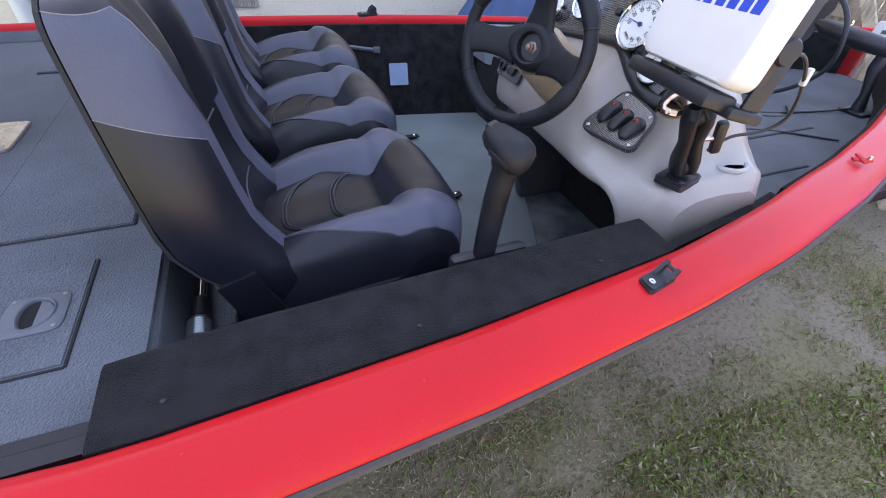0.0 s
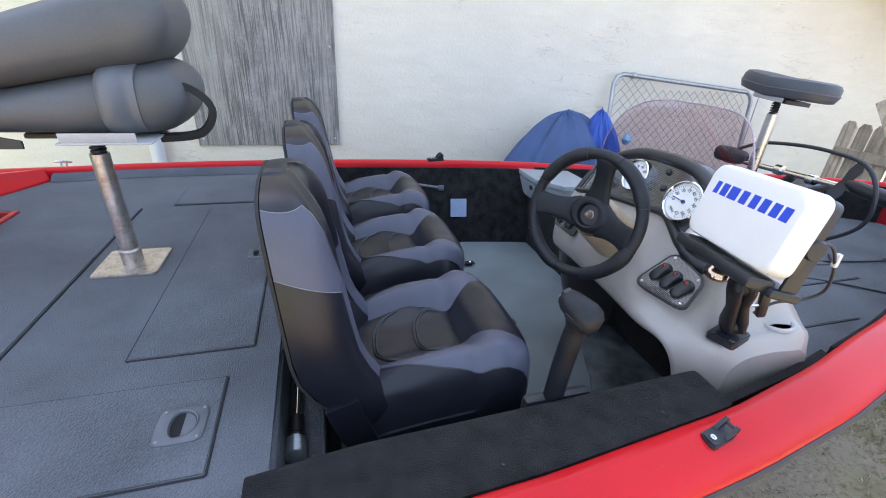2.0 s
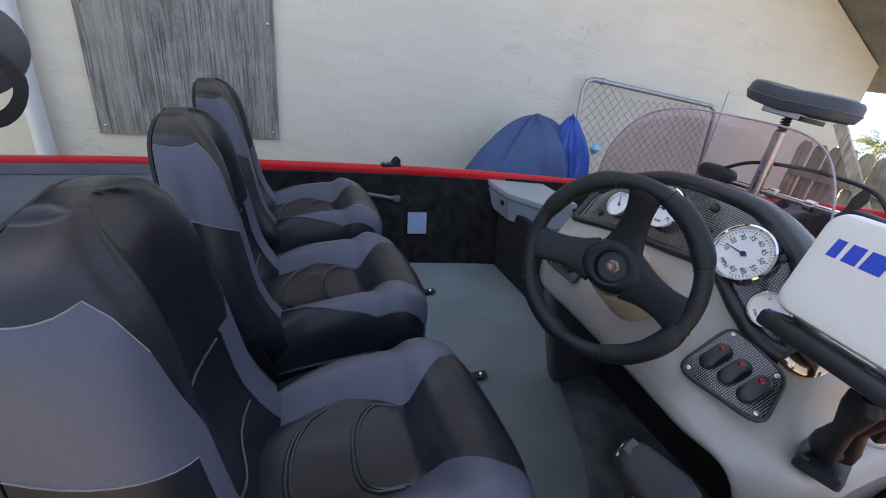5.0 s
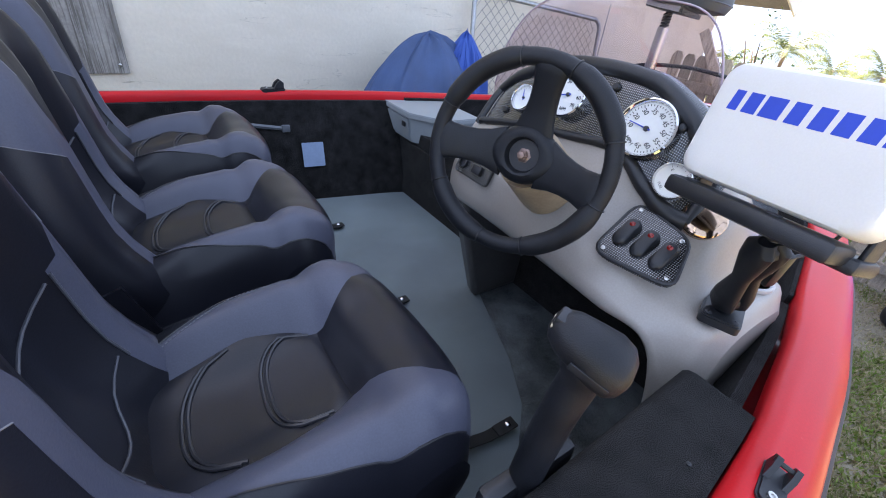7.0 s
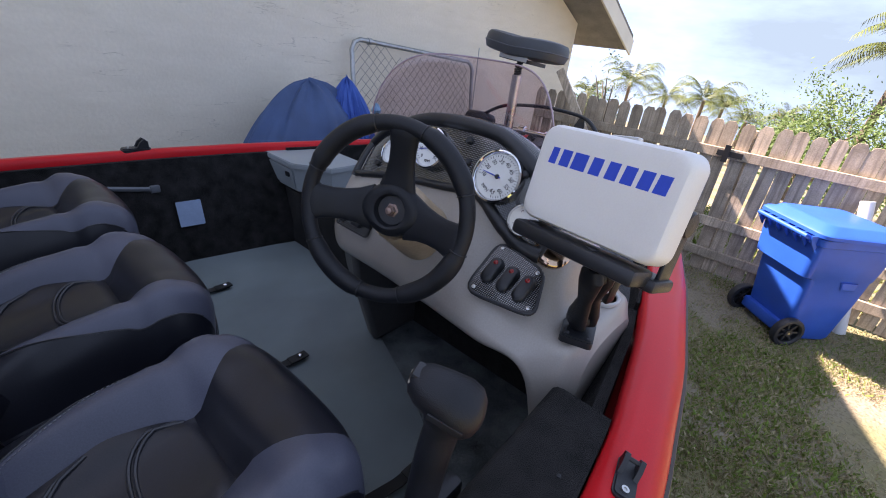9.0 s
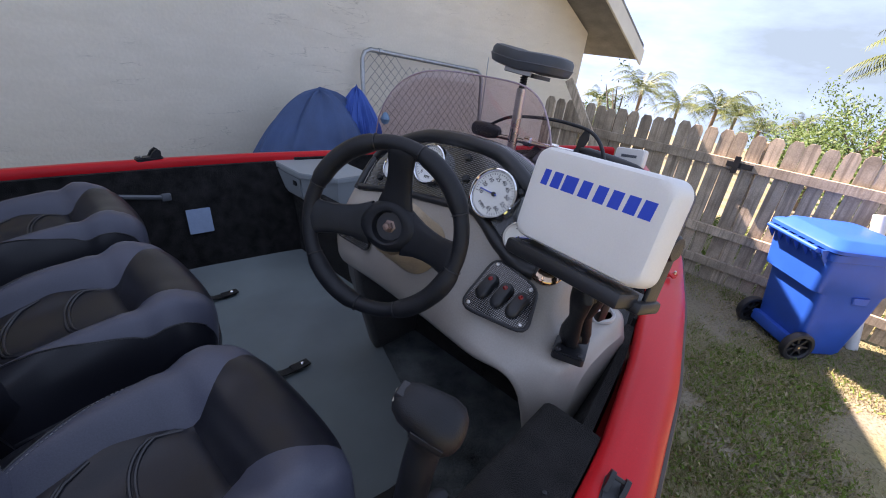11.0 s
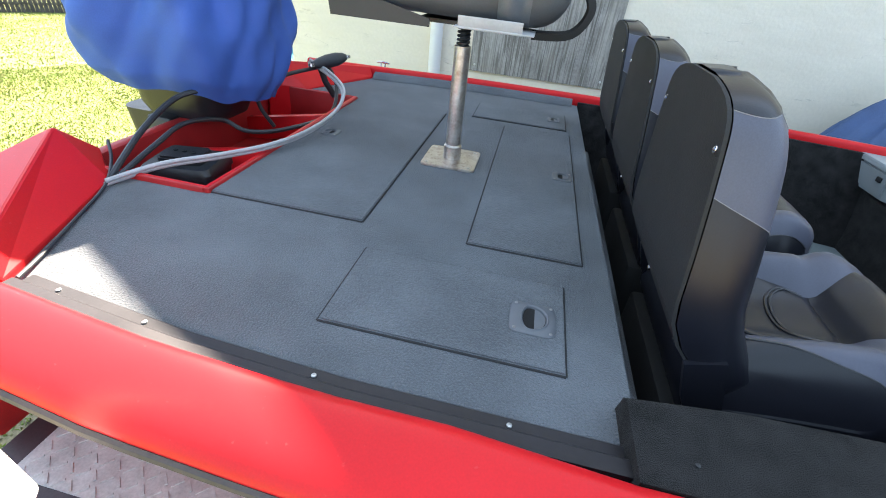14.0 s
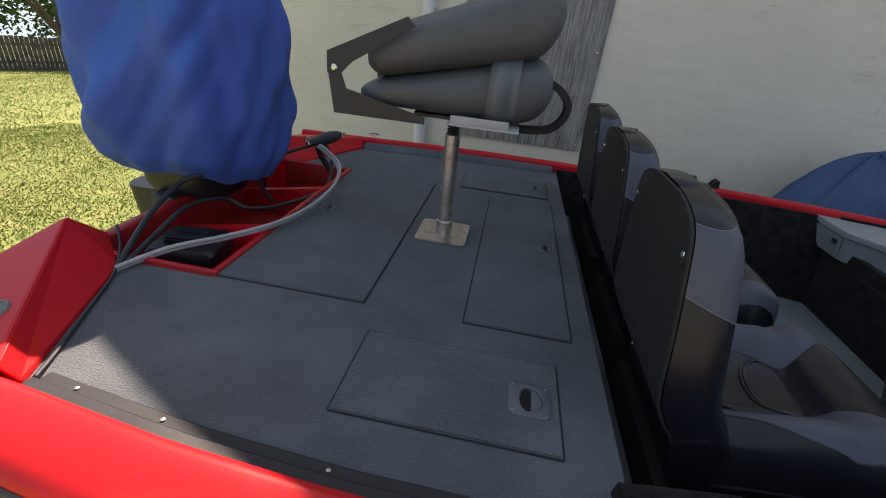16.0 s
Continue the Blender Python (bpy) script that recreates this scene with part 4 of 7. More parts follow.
    for k in (27, 13):
        pts = [Vector(verts[rows[j][k]]) + Vector((0.002, 0, 0)) for j in range(5, 20)]
        part("piping", tube(pts, 0.0021, 6), M_PIPING, s, "grey piping")
    for wv in (0.33, 0.56):
        pts = []
        for q in range(13):
            k = 13.4 + 13.2 * q / 12
            v = (k - 20) / 6.6
            p = ring_point(k, wv - 0.10 * (1 - v * v))
            pts.append(lean @ Vector((p.x + 0.002, p.y, H * (wv - 0.10 * (1 - v * v)))))
        part("piping", tube(pts, 0.0021, 6), M_PIPING, s, "grey piping")
    # flat rear panel with screws
    ws = (0.02, 0.08, 0.15, 0.22, 0.3, 0.38, 0.45, 0.6, 0.75, 0.82, 0.86, 0.9, 0.93, 0.95, 0.97, 0.985, 0.995)
    bm = loft([[lean @ Vector((-0.047 + tuck(w) - d, e * half(w) * 0.93, H * w)) for e, d in ((-1, 0), (1, 0), (1, 0.006), (-1, 0.006))] for w in ws])
    part("rear_panel", bm, M_BACKPANEL, s, "flat black carpeted rear panel", smooth=False)
    for y, w in ((-0.15, 0.16), (0.15, 0.16), (-0.16, 0.86), (0.16, 0.86), (0.03, 0.30), (-0.17, 0.26)):
        p = lean @ Vector((-0.054 + tuck(w), y, H * w))
        screw_head(p, s, 0.006, axis=(-1, 0, 0.16), mat=M_CHROME)
    # black base and hinge plates
    part("seat_base", box((0.43, 0.415, 0.27), (0.80, 0, FLOOR + 0.107), bevel=0.012), M_BACKPANEL, s, "black carpeted seat base")
    for sg in (-1, 1):
        y = sg * 0.218
        side = [(0.56, 1.10), (0.585, 1.02), (0.625, 0.945), (0.675, 0.895), (0.74, 0.875), (0.75, 0.925), (0.70, 0.955), (0.665, 1.0), (0.645, 1.06), (0.625, 1.12)]
        part("hinge_plate", loft([[(x, y + d, z) for x, z in side] for d in (-0.006, 0.006)]), M_VINYLDARK, s, "black hinge plate", smooth=False)
        screw_head((0.690, y + sg * 0.006, 0.925), s, 0.010, axis=(0, sg, 0), mat=M_STEEL)
    # hold-down strap with a snap stud
    part("strap", loft([[(x, y + dy, z + dz) for dy, dz in ((-0.014, 0), (0.014, 0), (0.014, 0.004), (-0.014, 0.004))] for x, y, z in ((0.98, -0.02, 0.90), (1.08, -0.035, 0.80), (1.17, -0.045, FLOOR + 0.03), (1.25, -0.05, FLOOR + 0.012), (1.325, -0.052, FLOOR + 0.010))]), M_BACKPANEL, s, "black webbing strap")
    part("strap_tab", box((0.062, 0.032, 0.006), (1.305, -0.052, FLOOR + 0.017), bevel=0.002), M_BACKPANEL, s)
    part("snap_stud", lathe([(0, 0), (0.008, 0), (0.008, 0.003), (0.005, 0.006), (0, 0.007)], 14, Matrix.Translation((1.312, -0.052, FLOOR + 0.020))), M_CHROME, s, "chrome snap stud")
    return s


seat = bucket_seat(pose(0.01, -0.55, 0.012))
seat["label"] = "black and grey vinyl driver's bucket seat with piping"
copy_thing(seat, pose(0.025, 0.0, 0))["label"] = "black and grey vinyl bucket seat between two others"
copy_thing(seat, pose(0.03, 0.55, 0))["label"] = "black and grey vinyl bucket seat beside black side carpet"

# ---- helm console ----


def carbon():
    m = material("carbon_weave_panel", (0.06, 0.06, 0.062), 0.25, var=0.1, scale=20, fine=900, bump=0.0, coat=0.5)
    nt = m.node_tree
    b = nt.nodes["Principled BSDF"]
    geo = nt.nodes.new("ShaderNodeNewGeometry")
    cell = nt.nodes.new("ShaderNodeTexVoronoi")
    cell.distance, cell.voronoi_dimensions = "MANHATTAN", "2D"
    cell.inputs["Scale"].default_value, cell.inputs["Randomness"].default_value = 260, 0.0
    ramp = nt.nodes.new("ShaderNodeValToRGB")
    e = ramp.color_ramp.elements
    e[0].position, e[0].color = 0.20, (0.20, 0.20, 0.205, 1)
    e[1].position, e[1].color = 0.40, (0.014, 0.014, 0.015, 1)
    weave = nt.nodes.new("ShaderNodeCombineXYZ")
    for k, axis in enumerate(((0.0, 1.0, 0.0), (0.78, 0.0, 0.62))):
        dot = nt.nodes.new("ShaderNodeVectorMath")
        dot.operation = "DOT_PRODUCT"
        dot.inputs[1].default_value = axis
        nt.links.new(geo.outputs["Position"], dot.inputs[0])
        nt.links.new(dot.outputs["Value"], weave.inputs[k])
    nt.links.new(weave.outputs[0], cell.inputs["Vector"])
    nt.links.new(cell.outputs["Distance"], ramp.inputs[0])
    nt.links.new(ramp.outputs[0], b.inputs["Base Color"])
    return m


M_CARBON = carbon()
M_COPPER = material("copper_toned_chrome", (0.62, 0.42, 0.30), 0.12, metal=1.0, var=0.15, scale=40, bump=0)
M_GRIP = material("black_leather_grip", (0.012, 0.0132, 0.017), 0.46, spec=0.3, var=0.2, scale=25, fine=700, bump=0.35, bump_dist=0.0015)
M_DIAL = material("white_dial", (0.80, 0.80, 0.78), 0.5, var=0.02, scale=30, bump=0)
M_INK = material("dark_ink", (0.03, 0.03, 0.035), 0.6, var=0.05, scale=30, bump=0)
M_BLUEINK = material("blue_print", (0.01, 0.06, 0.50), 0.5, var=0.04, scale=30, bump=0)
M_EMBLEM = material("rusty_steel_nut", (0.30, 0.20, 0.17), 0.45, metal=0.6, var=0.2, scale=80)
M_TAN = material("tan_column_housing", (0.42, 0.31, 0.205), 0.5, var=0.12, scale=20)
M_REDLAMP = material("red_indicator", (0.25, 0.01, 0.01), 0.25, var=0.1, scale=60)


def clear_pane(name, color, gloss=0.06):
    """A thin clear sheet: tinted see-through with a little mirror gloss."""
    m = bpy.data.materials.new(name)
    m.use_nodes = True
    nt = m.node_tree
    nt.nodes.remove(nt.nodes["Principled BSDF"])
    see = nt.nodes.new("ShaderNodeBsdfTransparent")
    see.inputs[0].default_value = (*color, 1)
    shine = nt.nodes.new("ShaderNodeBsdfGlossy")
    shine.inputs["Roughness"].default_value = 0.03
    mix = nt.nodes.new("ShaderNodeMixShader")
    mix.inputs[0].default_value = gloss
    nt.links.new(see.outputs[0], mix.inputs[1])
    nt.links.new(shine.outputs[0], mix.inputs[2])
    nt.links.new(mix.outputs[0], nt.nodes["Material Output"].inputs[0])
    return m


M_TINT = clear_pane("purple_tinted_acrylic", (0.89, 0.815, 0.85))


def text_mesh(words, size, m, mat, parent, depth=0.0004, label="", name="lettering"):
    cu = bpy.data.curves.new("words", "FONT")
    cu.body, cu.size, cu.extrude = words, size, depth
    cu.align_x, cu.align_y = "CENTER", "CENTER"
    tmp = bpy.data.objects.new("words", cu)
    scene.collection.objects.link(tmp)
    dg = bpy.context.evaluated_depsgraph_get()
    me = bpy.data.meshes.new_from_object(tmp.evaluated_get(dg))
    bpy.data.objects.remove(tmp)
    bpy.data.curves.remove(cu)
    me.materials.clear()
    me.materials.append(mat)
    me.transform(m)
    ob = new(name, me)
    ob.parent = parent
    if label:
        ob["label"] = label
    return ob


console = thing("helm_console", "grey moulded helm console with gauges and steering wheel", "console")
SECTIONS = [
    (-0.035, ((1.55, 1.00), (1.53, 1.06), (1.53, 1.16), (1.55, 1.24), (1.60, 1.29), (1.66, 1.30), (1.78, 1.22), (1.86, 0.97))),
    (-0.09, ((1.47, 1.09), (1.45, 1.13), (1.45, 1.20), (1.49, 1.29), (1.56, 1.37), (1.64, 1.37), (1.80, 1.27), (1.88, 0.97))),
    (-0.20, ((1.41, 1.14), (1.385, 1.17), (1.40, 1.26), (1.475, 1.35), (1.545, 1.455), (1.63, 1.455), (1.80, 1.32), (1.89, 0.97))),
    (-0.34, ((1.41, 1.145), (1.38, 1.17), (1.40, 1.27), (1.485, 1.375), (1.55, 1.51), (1.63, 1.51), (1.80, 1.36), (1.90, 0.97))),
    (-0.54, ((1.40, 1.145), (1.365, 1.175), (1.395, 1.28), (1.485, 1.385), (1.55, 1.515), (1.63, 1.515), (1.80, 1.36), (1.90, 0.97))),
    (-0.64, ((1.38, 1.15), (1.345, 1.185), (1.385, 1.258), (1.468, 1.322), (1.54, 1.470), (1.62, 1.48), (1.78, 1.33), (1.88, 0.97))),
    (-0.70, ((1.375, 1.15), (1.340, 1.185), (1.392, 1.244), (1.466, 1.290), (1.535, 1.395), (1.62, 1.42), (1.77, 1.30), (1.86, 0.97))),
    (-0.768, ((1.395, 1.140), (1.358, 1.170), (1.396, 1.210), (1.470, 1.262), (1.545, 1.335), (1.63, 1.335), (1.75, 1.24), (1.84, 0.97))),
    (-0.797, ((1.408, 1.085), (1.380, 1.125), (1.404, 1.196), (1.470, 1.224), (1.56, 1.24), (1.64, 1.24), (1.745, 1.215), (1.825, 0.97))),
    (-0.825, ((1.425, 0.92), (1.405, 1.03), (1.412, 1.180), (1.47, 1.200), (1.57, 1.205), (1.65, 1.205), (1.74, 1.195), (1.81, 0.97))),
    (-0.852, ((1.445, 0.88), (1.425, 1.02), (1.432, 1.172), (1.49, 1.195), (1.57, 1.20), (1.65, 1.20), (1.73, 1.185), (1.79, 0.97))),
    (-0.872, ((1.49, 0.88), (1.475, 1.01), (1.475, 1.12), (1.51, 1.16), (1.58, 1.17), (1.65, 1.165), (1.72, 1.14), (1.77, 0.97))),
]


def console_point(y, q):
    """The shell at that y; q runs from 0 at the lower lip to 7 at the base in front."""
    ys = [-s[0] for s in SECTIONS]
    t = -y
    i = max(0, min(len(ys) - 2, sum(1 for v in ys if v <= t) - 1))
    f = (t - ys[i]) / (ys[i + 1] - ys[i])

    def at(sec):
        pts = sec[1]
        k = min(6, int(q))
        p = [Vector(pts[max(0, min(7, k + d))]) for d in (-1, 0, 1, 2)]
        u = q - k
        return 0.5 * ((2 * p[1]) + (p[2] - p[0]) * u + (2 * p[0] - 5 * p[1] + 4 * p[2] - p[3]) * u * u + (3 * p[1] - p[0] - 3 * p[2] + p[3]) * u ** 3)
    s = [at(SECTIONS[max(0, min(len(SECTIONS) - 1, i + d))]) for d in (-1, 0, 1, 2)]
    v = 0.5 * ((2 * s[1]) + (s[2] - s[0]) * f + (2 * s[0] - 5 * s[1] + 4 * s[2] - s[3]) * f * f + (3 * s[1] - s[0] - 3 * s[2] + s[3]) * f ** 3)
    return Vector((v.x, y, v.y))


def gauge_edge(y):
    """How far down the shell the black gauge panel reaches at that y."""
    return smooth_lerp(-y, [(0.13, 3.25), (0.18, 3.0), (0.46, 3.02), (0.565, 3.14), (0.66, 3.20), (0.695, 3.30), (0.725, 3.40), (0.75, 3.6), (0.79, 3.8)])


def console_shell():
    ys = [-0.035 - 0.837 * i / 99 for i in range(100)]
    qs = [0, 0.3, 0.6, 1, 1.3, 1.6, 2, 2.2, 2.3, 2.4, 2.5, 2.6, 2.7, 2.8, 2.9, 3, 3.1, 3.15, 3.2, 3.25, 3.3, 3.35, 3.4, 3.5, 3.6, 3.8, 4, 4.25, 4.5, 5, 5.5, 6, 6.5, 7]
    verts = [tuple(console_point(y, q)) for y in ys for q in qs]
    n = len(qs)
    reg = {"dash": [], "binnacle": []}
    for i in range(len(ys) - 1):
        for k in range(n - 1):
            f = (i * n + k, i * n + k + 1, (i + 1) * n + k + 1, (i + 1) * n + k)
            y, q = ys[i], qs[k]
            hood = -0.722 < y < -0.15 and gauge_edge(y) <= q + 0.05 and q < 5.4
            reg["binnacle" if hood else "dash"].append(f)
    region_parts(verts, reg, console, {"dash": M_CONSOLE, "binnacle": M_CARBON}, {"dash": "grey moulded gelcoat dash", "binnacle": "black carbon-weave gauge panel"})
    # rounded black hood lip and lower surround
    lip = [console_point(y, 4.0) + Vector((0.004, 0, 0.004)) for y in (-0.13 - 0.588 * k / 40 for k in range(41))]
    part("hood", tube(lip, 0.017, 10), M_BLACKPLASTIC, console, "black padded hood lip")
    low = [console_point(y, gauge_edge(y)) + Vector((-0.003, 0, 0.001)) for y in (-0.14 - 0.578 * k / 60 for k in range(61))]
    part("surround", tube(low, [0.009 + 0.008 * max(0, (k - 36) / 24) for k in range(61)], 12), M_BLACKPLASTIC, console, "black gauge surround")
    for y, q0 in ((-0.135, 3.1), (-0.718, 3.38)):
        side = [console_point(y, q0 + (4 - q0) * k / 10) + Vector((-0.002, 0, 0.002)) for k in range(11)]
        part("surround", tube(side, 0.012, 10), M_BLACKPLASTIC, console)
    # closed starboard end
    bm = bmesh.new()
    bm.faces.new([bm.verts.new(console_point(-0.872, q)) for q in qs])
    part("end_panel", bm, M_CONSOLE, console, smooth=False)
    # centre leg down to the floor
    secs = [[(1.50, -0.03, 1.16), (1.86, -0.03, 1.16), (1.86, -0.15, 1.16), (1.46, -0.15, 1.16)],
            [(1.53, -0.03, 1.0), (1.86, -0.03, 1.0), (1.86, -0.15, 1.0), (1.48, -0.15, 1.0)],
            [(1.60, -0.07, FLOOR), (1.82, -0.06, FLOOR), (1.82, -0.14, FLOOR), (1.58, -0.14, FLOOR)]]
    leg = part("leg", loft(secs), M_CONSOLELOW, console, "dark grey console leg")
    bev = leg.modifiers.new("soft", "BEVEL")
    bev.width, bev.segments = 0.02, 3
    part("kick_panel", box((0.02, 0.70, 0.40), (1.78, -0.48, FLOOR + 0.205)), M_BLACKCARPET, console, "black kick panel", smooth=False)


M_CONSOLELOW = material("dark_grey_moulding", (0.10, 0.095, 0.095), 0.5, var=0.15, scale=8)
console_shell()


def gauge(y, q, r, words, numbers, span, needle):
    c = console_point(y, q)
    e = 0.02
    du, dq = console_point(y - e, q) - console_point(y + e, q), console_point(y, q + 0.3) - console_point(y, q - 0.3)
    m = basis(c, du, dq)
    nrm = (m.to_3x3() @ Vector((0, 0, 1)))
    if nrm.x > 0:
        m = basis(c, -du, dq)
    m.translation = m.translation + (m.to_3x3() @ Vector((0, 0, 0.011)))
    # dials look a little up towards the helm
    g = part("gauge", placed(lathe([(r * 1.10, -0.04), (r * 1.08, 0.004), (r * 1.06, 0.010), (r * 1.0, 0.012), (r * 0.93, 0.008), (r * 0.91, 0.004), (r * 0.90, 0.001)], 40), m), M_CHROME, console, "chrome ringed white gauge")
    part("dial", placed(lathe([(0, 0.0035), (r * 0.93, 0.0035), (r * 0.93, 0.0)], 36), m), M_DIAL, g, "white gauge dial")
    bm = bmesh.new()
    a0, a1 = span
    nt = 4 * (len(numbers) - 1)
    for k in range(nt + 1):
        a = radians(a0 + (a1 - a0) * k / nt)
        ln = 0.10 if k % 4 == 0 else 0.06
        d = Vector((math.cos(a), math.sin(a), 0))
        rot = Matrix.Rotation(a, 3, "Z")
        box((r * ln, r * 0.022, 0.0006), d * r * (0.86 - ln / 2) + Vector((0, 0, 0.0042)), rot, bm=bm)
    part("scale", placed(bm, m), M_INK, g, "black scale marks", smooth=False)
    for k, word in enumerate(numbers):
        a = radians(a0 + (a1 - a0) * k / (len(numbers) - 1))
        text_mesh(word, r * 0.24, m @ Matrix.Translation((r * 0.62 * math.cos(a), r * 0.62 * math.sin(a), 0.0040)), M_INK, g)
    if words:
        text_mesh(words, r * 0.20, m @ Matrix.Translation((0, -r * 0.66, 0.0040)), M_INK, g)
    a = radians(needle)
    part("needle", placed(tube([(-0.15 * r * math.cos(a), -0.15 * r * math.sin(a), 0.0065), (0.68 * r * math.cos(a), 0.68 * r * math.sin(a), 0.0065)], [0.0016, 0.0008], 6), m), M_BLUEINK, g, "blue gauge needle")
    part("needle_hub", placed(lathe([(0, 0.004), (r * 0.10, 0.004), (r * 0.08, 0.008), (0, 0.008)], 16), m), M_INK, g)


gauge(-0.58, 3.52, 0.052, "MPH", ["10", "20", "30", "35", "40", "45", "50", "55", "60", "65"], (215, -55), 205)
gauge(-0.385, 3.50, 0.046, "RPM", ["0", "10", "20", "30", "40", "50", "60", "70"], (225, -45), 190)
gauge(-0.664, 3.50, 0.031, "FUEL", ["E", "", "F"], (160, 20), 60)
gauge(-0.27, 3.40, 0.030, "", ["", "", ""], (160, 20), 100)


def small_dash_parts():
    for y, q in ((-0.475, 3.75), (-0.49, 3.45), (-0.63, 3.85), (-0.71, 3.3), (-0.22, 3.25)):
        c = console_point(y, q)
        m = basis(c, (0, -1, 0), (0.45, 0, 0.9))
        k = part("knob", placed(lathe([(0.008, -0.002), (0.009, 0.004), (0.006, 0.008), (0, 0.008)], 14), m), M_BLACKPLASTIC, console, "small black dash plug")
    # rocker panel on the sloping face
    corner = [Vector(q) for q in ((1.364, -0.640, 1.250), (1.387, -0.782, 1.252), (1.464, -0.750, 1.302), (1.476, -0.636, 1.320))]
    mid = sum(corner, Vector()) / 4
    m = basis(mid, (corner[1] + corner[2]) - (corner[0] + corner[3]), (corner[3] + corner[2]) - (corner[0] + corner[1]))
    m.translation = m.translation + (m.to_3x3() @ Vector((0, 0, 0.008)))
    flat = [(m.inverted() @ q).to_2d() for q in corner]
    soft = []
    for i in range(4):
        p, q, r = flat[i - 1], flat[i], flat[(i + 1) % 4]
        a_, b_ = q + (p - q) * 0.22, q + (r - q) * 0.22
        soft += [a_ * (1 - t) ** 2 + q * 2 * t * (1 - t) + b_ * t * t for t in (0, 0.25, 0.5, 0.75, 1)]
    sp = part("switch_panel", placed(plate([(p.x, p.y) for p in soft], -0.014, 0.003, bevel=0.0015), m), M_CARBON, console, "carbon-weave switch panel")
    part("bezel", placed(tube([(p.x * 1.02, p.y * 1.02, 0.0) for p in soft], 0.0040, 8, closed=True), m), M_BLACKPLASTIC, sp)
    for k in range(3):
        mm = m @ Matrix.Translation((-0.038 + 0.0375 * k, -0.004 - 0.002 * k, 0.003)) @ Matrix.Rotation(radians(-4), 4, "Z")
        part("rocker_switch", placed(loft([[(px, py, z + zz * py) for px, py in rounded(0.026 * g, 0.056 * g, 0.0125 * g)] for z, g, zz in ((0, 1.06, 0), (0.006, 1.06, 0), (0.010, 0.98, 0.06), (0.014, 0.84, 0.13), (0.015, 0.6, 0.13))]), mm), M_BLACKPLASTIC, sp, "black rocker switch with red lamp")
        part("lamp", placed(lathe([(0.0, 0.014), (0.0055, 0.0155), (0.003, 0.0185), (0, 0.019)], 10, Matrix.Translation((0, 0.013, 0.001))), mm), M_REDLAMP, sp)
    for q in flat:
        p = m @ Vector((q.x * 0.80, q.y * 0.80, 0.003))
        screw_head(p, sp, 0.0042, axis=tuple(m.to_3x3() @ Vector((0, 0, 1))))
    # port-hand accessory plate
    c = console_point(-0.255, 1.9)
    ey = (console_point(-0.255, 2.3) - console_point(-0.255, 1.5))
    m = basis(c, (0, -1, 0), ey)
    m.translation = m.translation + (m.to_3x3() @ Vector((0, 0, 0.004)))
    ap = part("accessory_panel", placed(plate(rounded(0.125, 0.055, 0.012), -0.004, 0.004, bevel=0.002), m), M_CARBON, console, "carbon-weave accessory panel")
    part("switch", placed(box((0.03, 0.022, 0.012), (0.02, 0.0, 0.008), bevel=0.003), m), M_BLACKPLASTIC, ap)
    part("socket", placed(lathe([(0, 0.004), (0.014, 0.004), (0.014, 0.012), (0.010, 0.013), (0.009, 0.006), (0, 0.006)], 18, Matrix.Translation((-0.035, 0, 0))), m), M_BLACKPLASTIC, ap)
    part("mark", placed(box((0.03, 0.004, 0.0006), (-0.03, 0.021, 0.0043)), m), M_DIAL, ap)
    # bright copper-toned cap at the foot of the black surround
    c = console_point(-0.735, 3.62)
    m = basis(c, (0.10, -0.9, -0.25), (0.72, 0.05, 0.70))
    if (m.to_3x3() @ Vector((0, 0, 1))).z < 0:
        m = m @ Matrix.Rotation(math.pi, 4, "Y")
    part("cap", placed(lathe([(0.037, -0.010), (0.038, 0.002), (0.035, 0.006), (0.022, 0.010), (0.010, 0.012), (0, 0.012)], 32), m), M_COPPER, console, "bright copper-toned cap")
    # cup holder
    m = Matrix.Translation((1.655, -0.808, 1.207)) @ Matrix.Scale(0.86, 4)
    cup = part("cup_holder", lathe([(0.052, -0.004), (0.053, 0.004), (0.050, 0.008), (0.045, 0.006), (0.043, -0.002)], 30, m), M_WHITEGREY, console, "pale grey moulded cup holder ring")
    # flat dark disc paints the shaded depth of the holder
    part("cup_shade_disc", lathe([(0.043, 0.0015), (0.0, 0.0015)], 30, m), M_CONSOLELOW, cup)
    for x, y in ((1.46, -0.785), (1.47, -0.80), (1.455, -0.815), (1.49, -0.775), (1.50, -0.79)):
        part("rivet", lathe([(0, 0), (0.004, 0), (0.003, 0.003), (0, 0.0035)], 8, Matrix.Translation((x, y, 1.203))), M_STEEL, console)


M_WHITEGREY = material("pale_grey_plastic", (0.42, 0.42, 0.43), 0.4, var=0.06, scale=20)
small_dash_parts()

WHEEL = basis((1.262, -0.503, 1.396), Vector((0.38, -0.92, 0.0)), (0.28, 0.0, 0.95)) @ Matrix.Scale(0.925, 4)


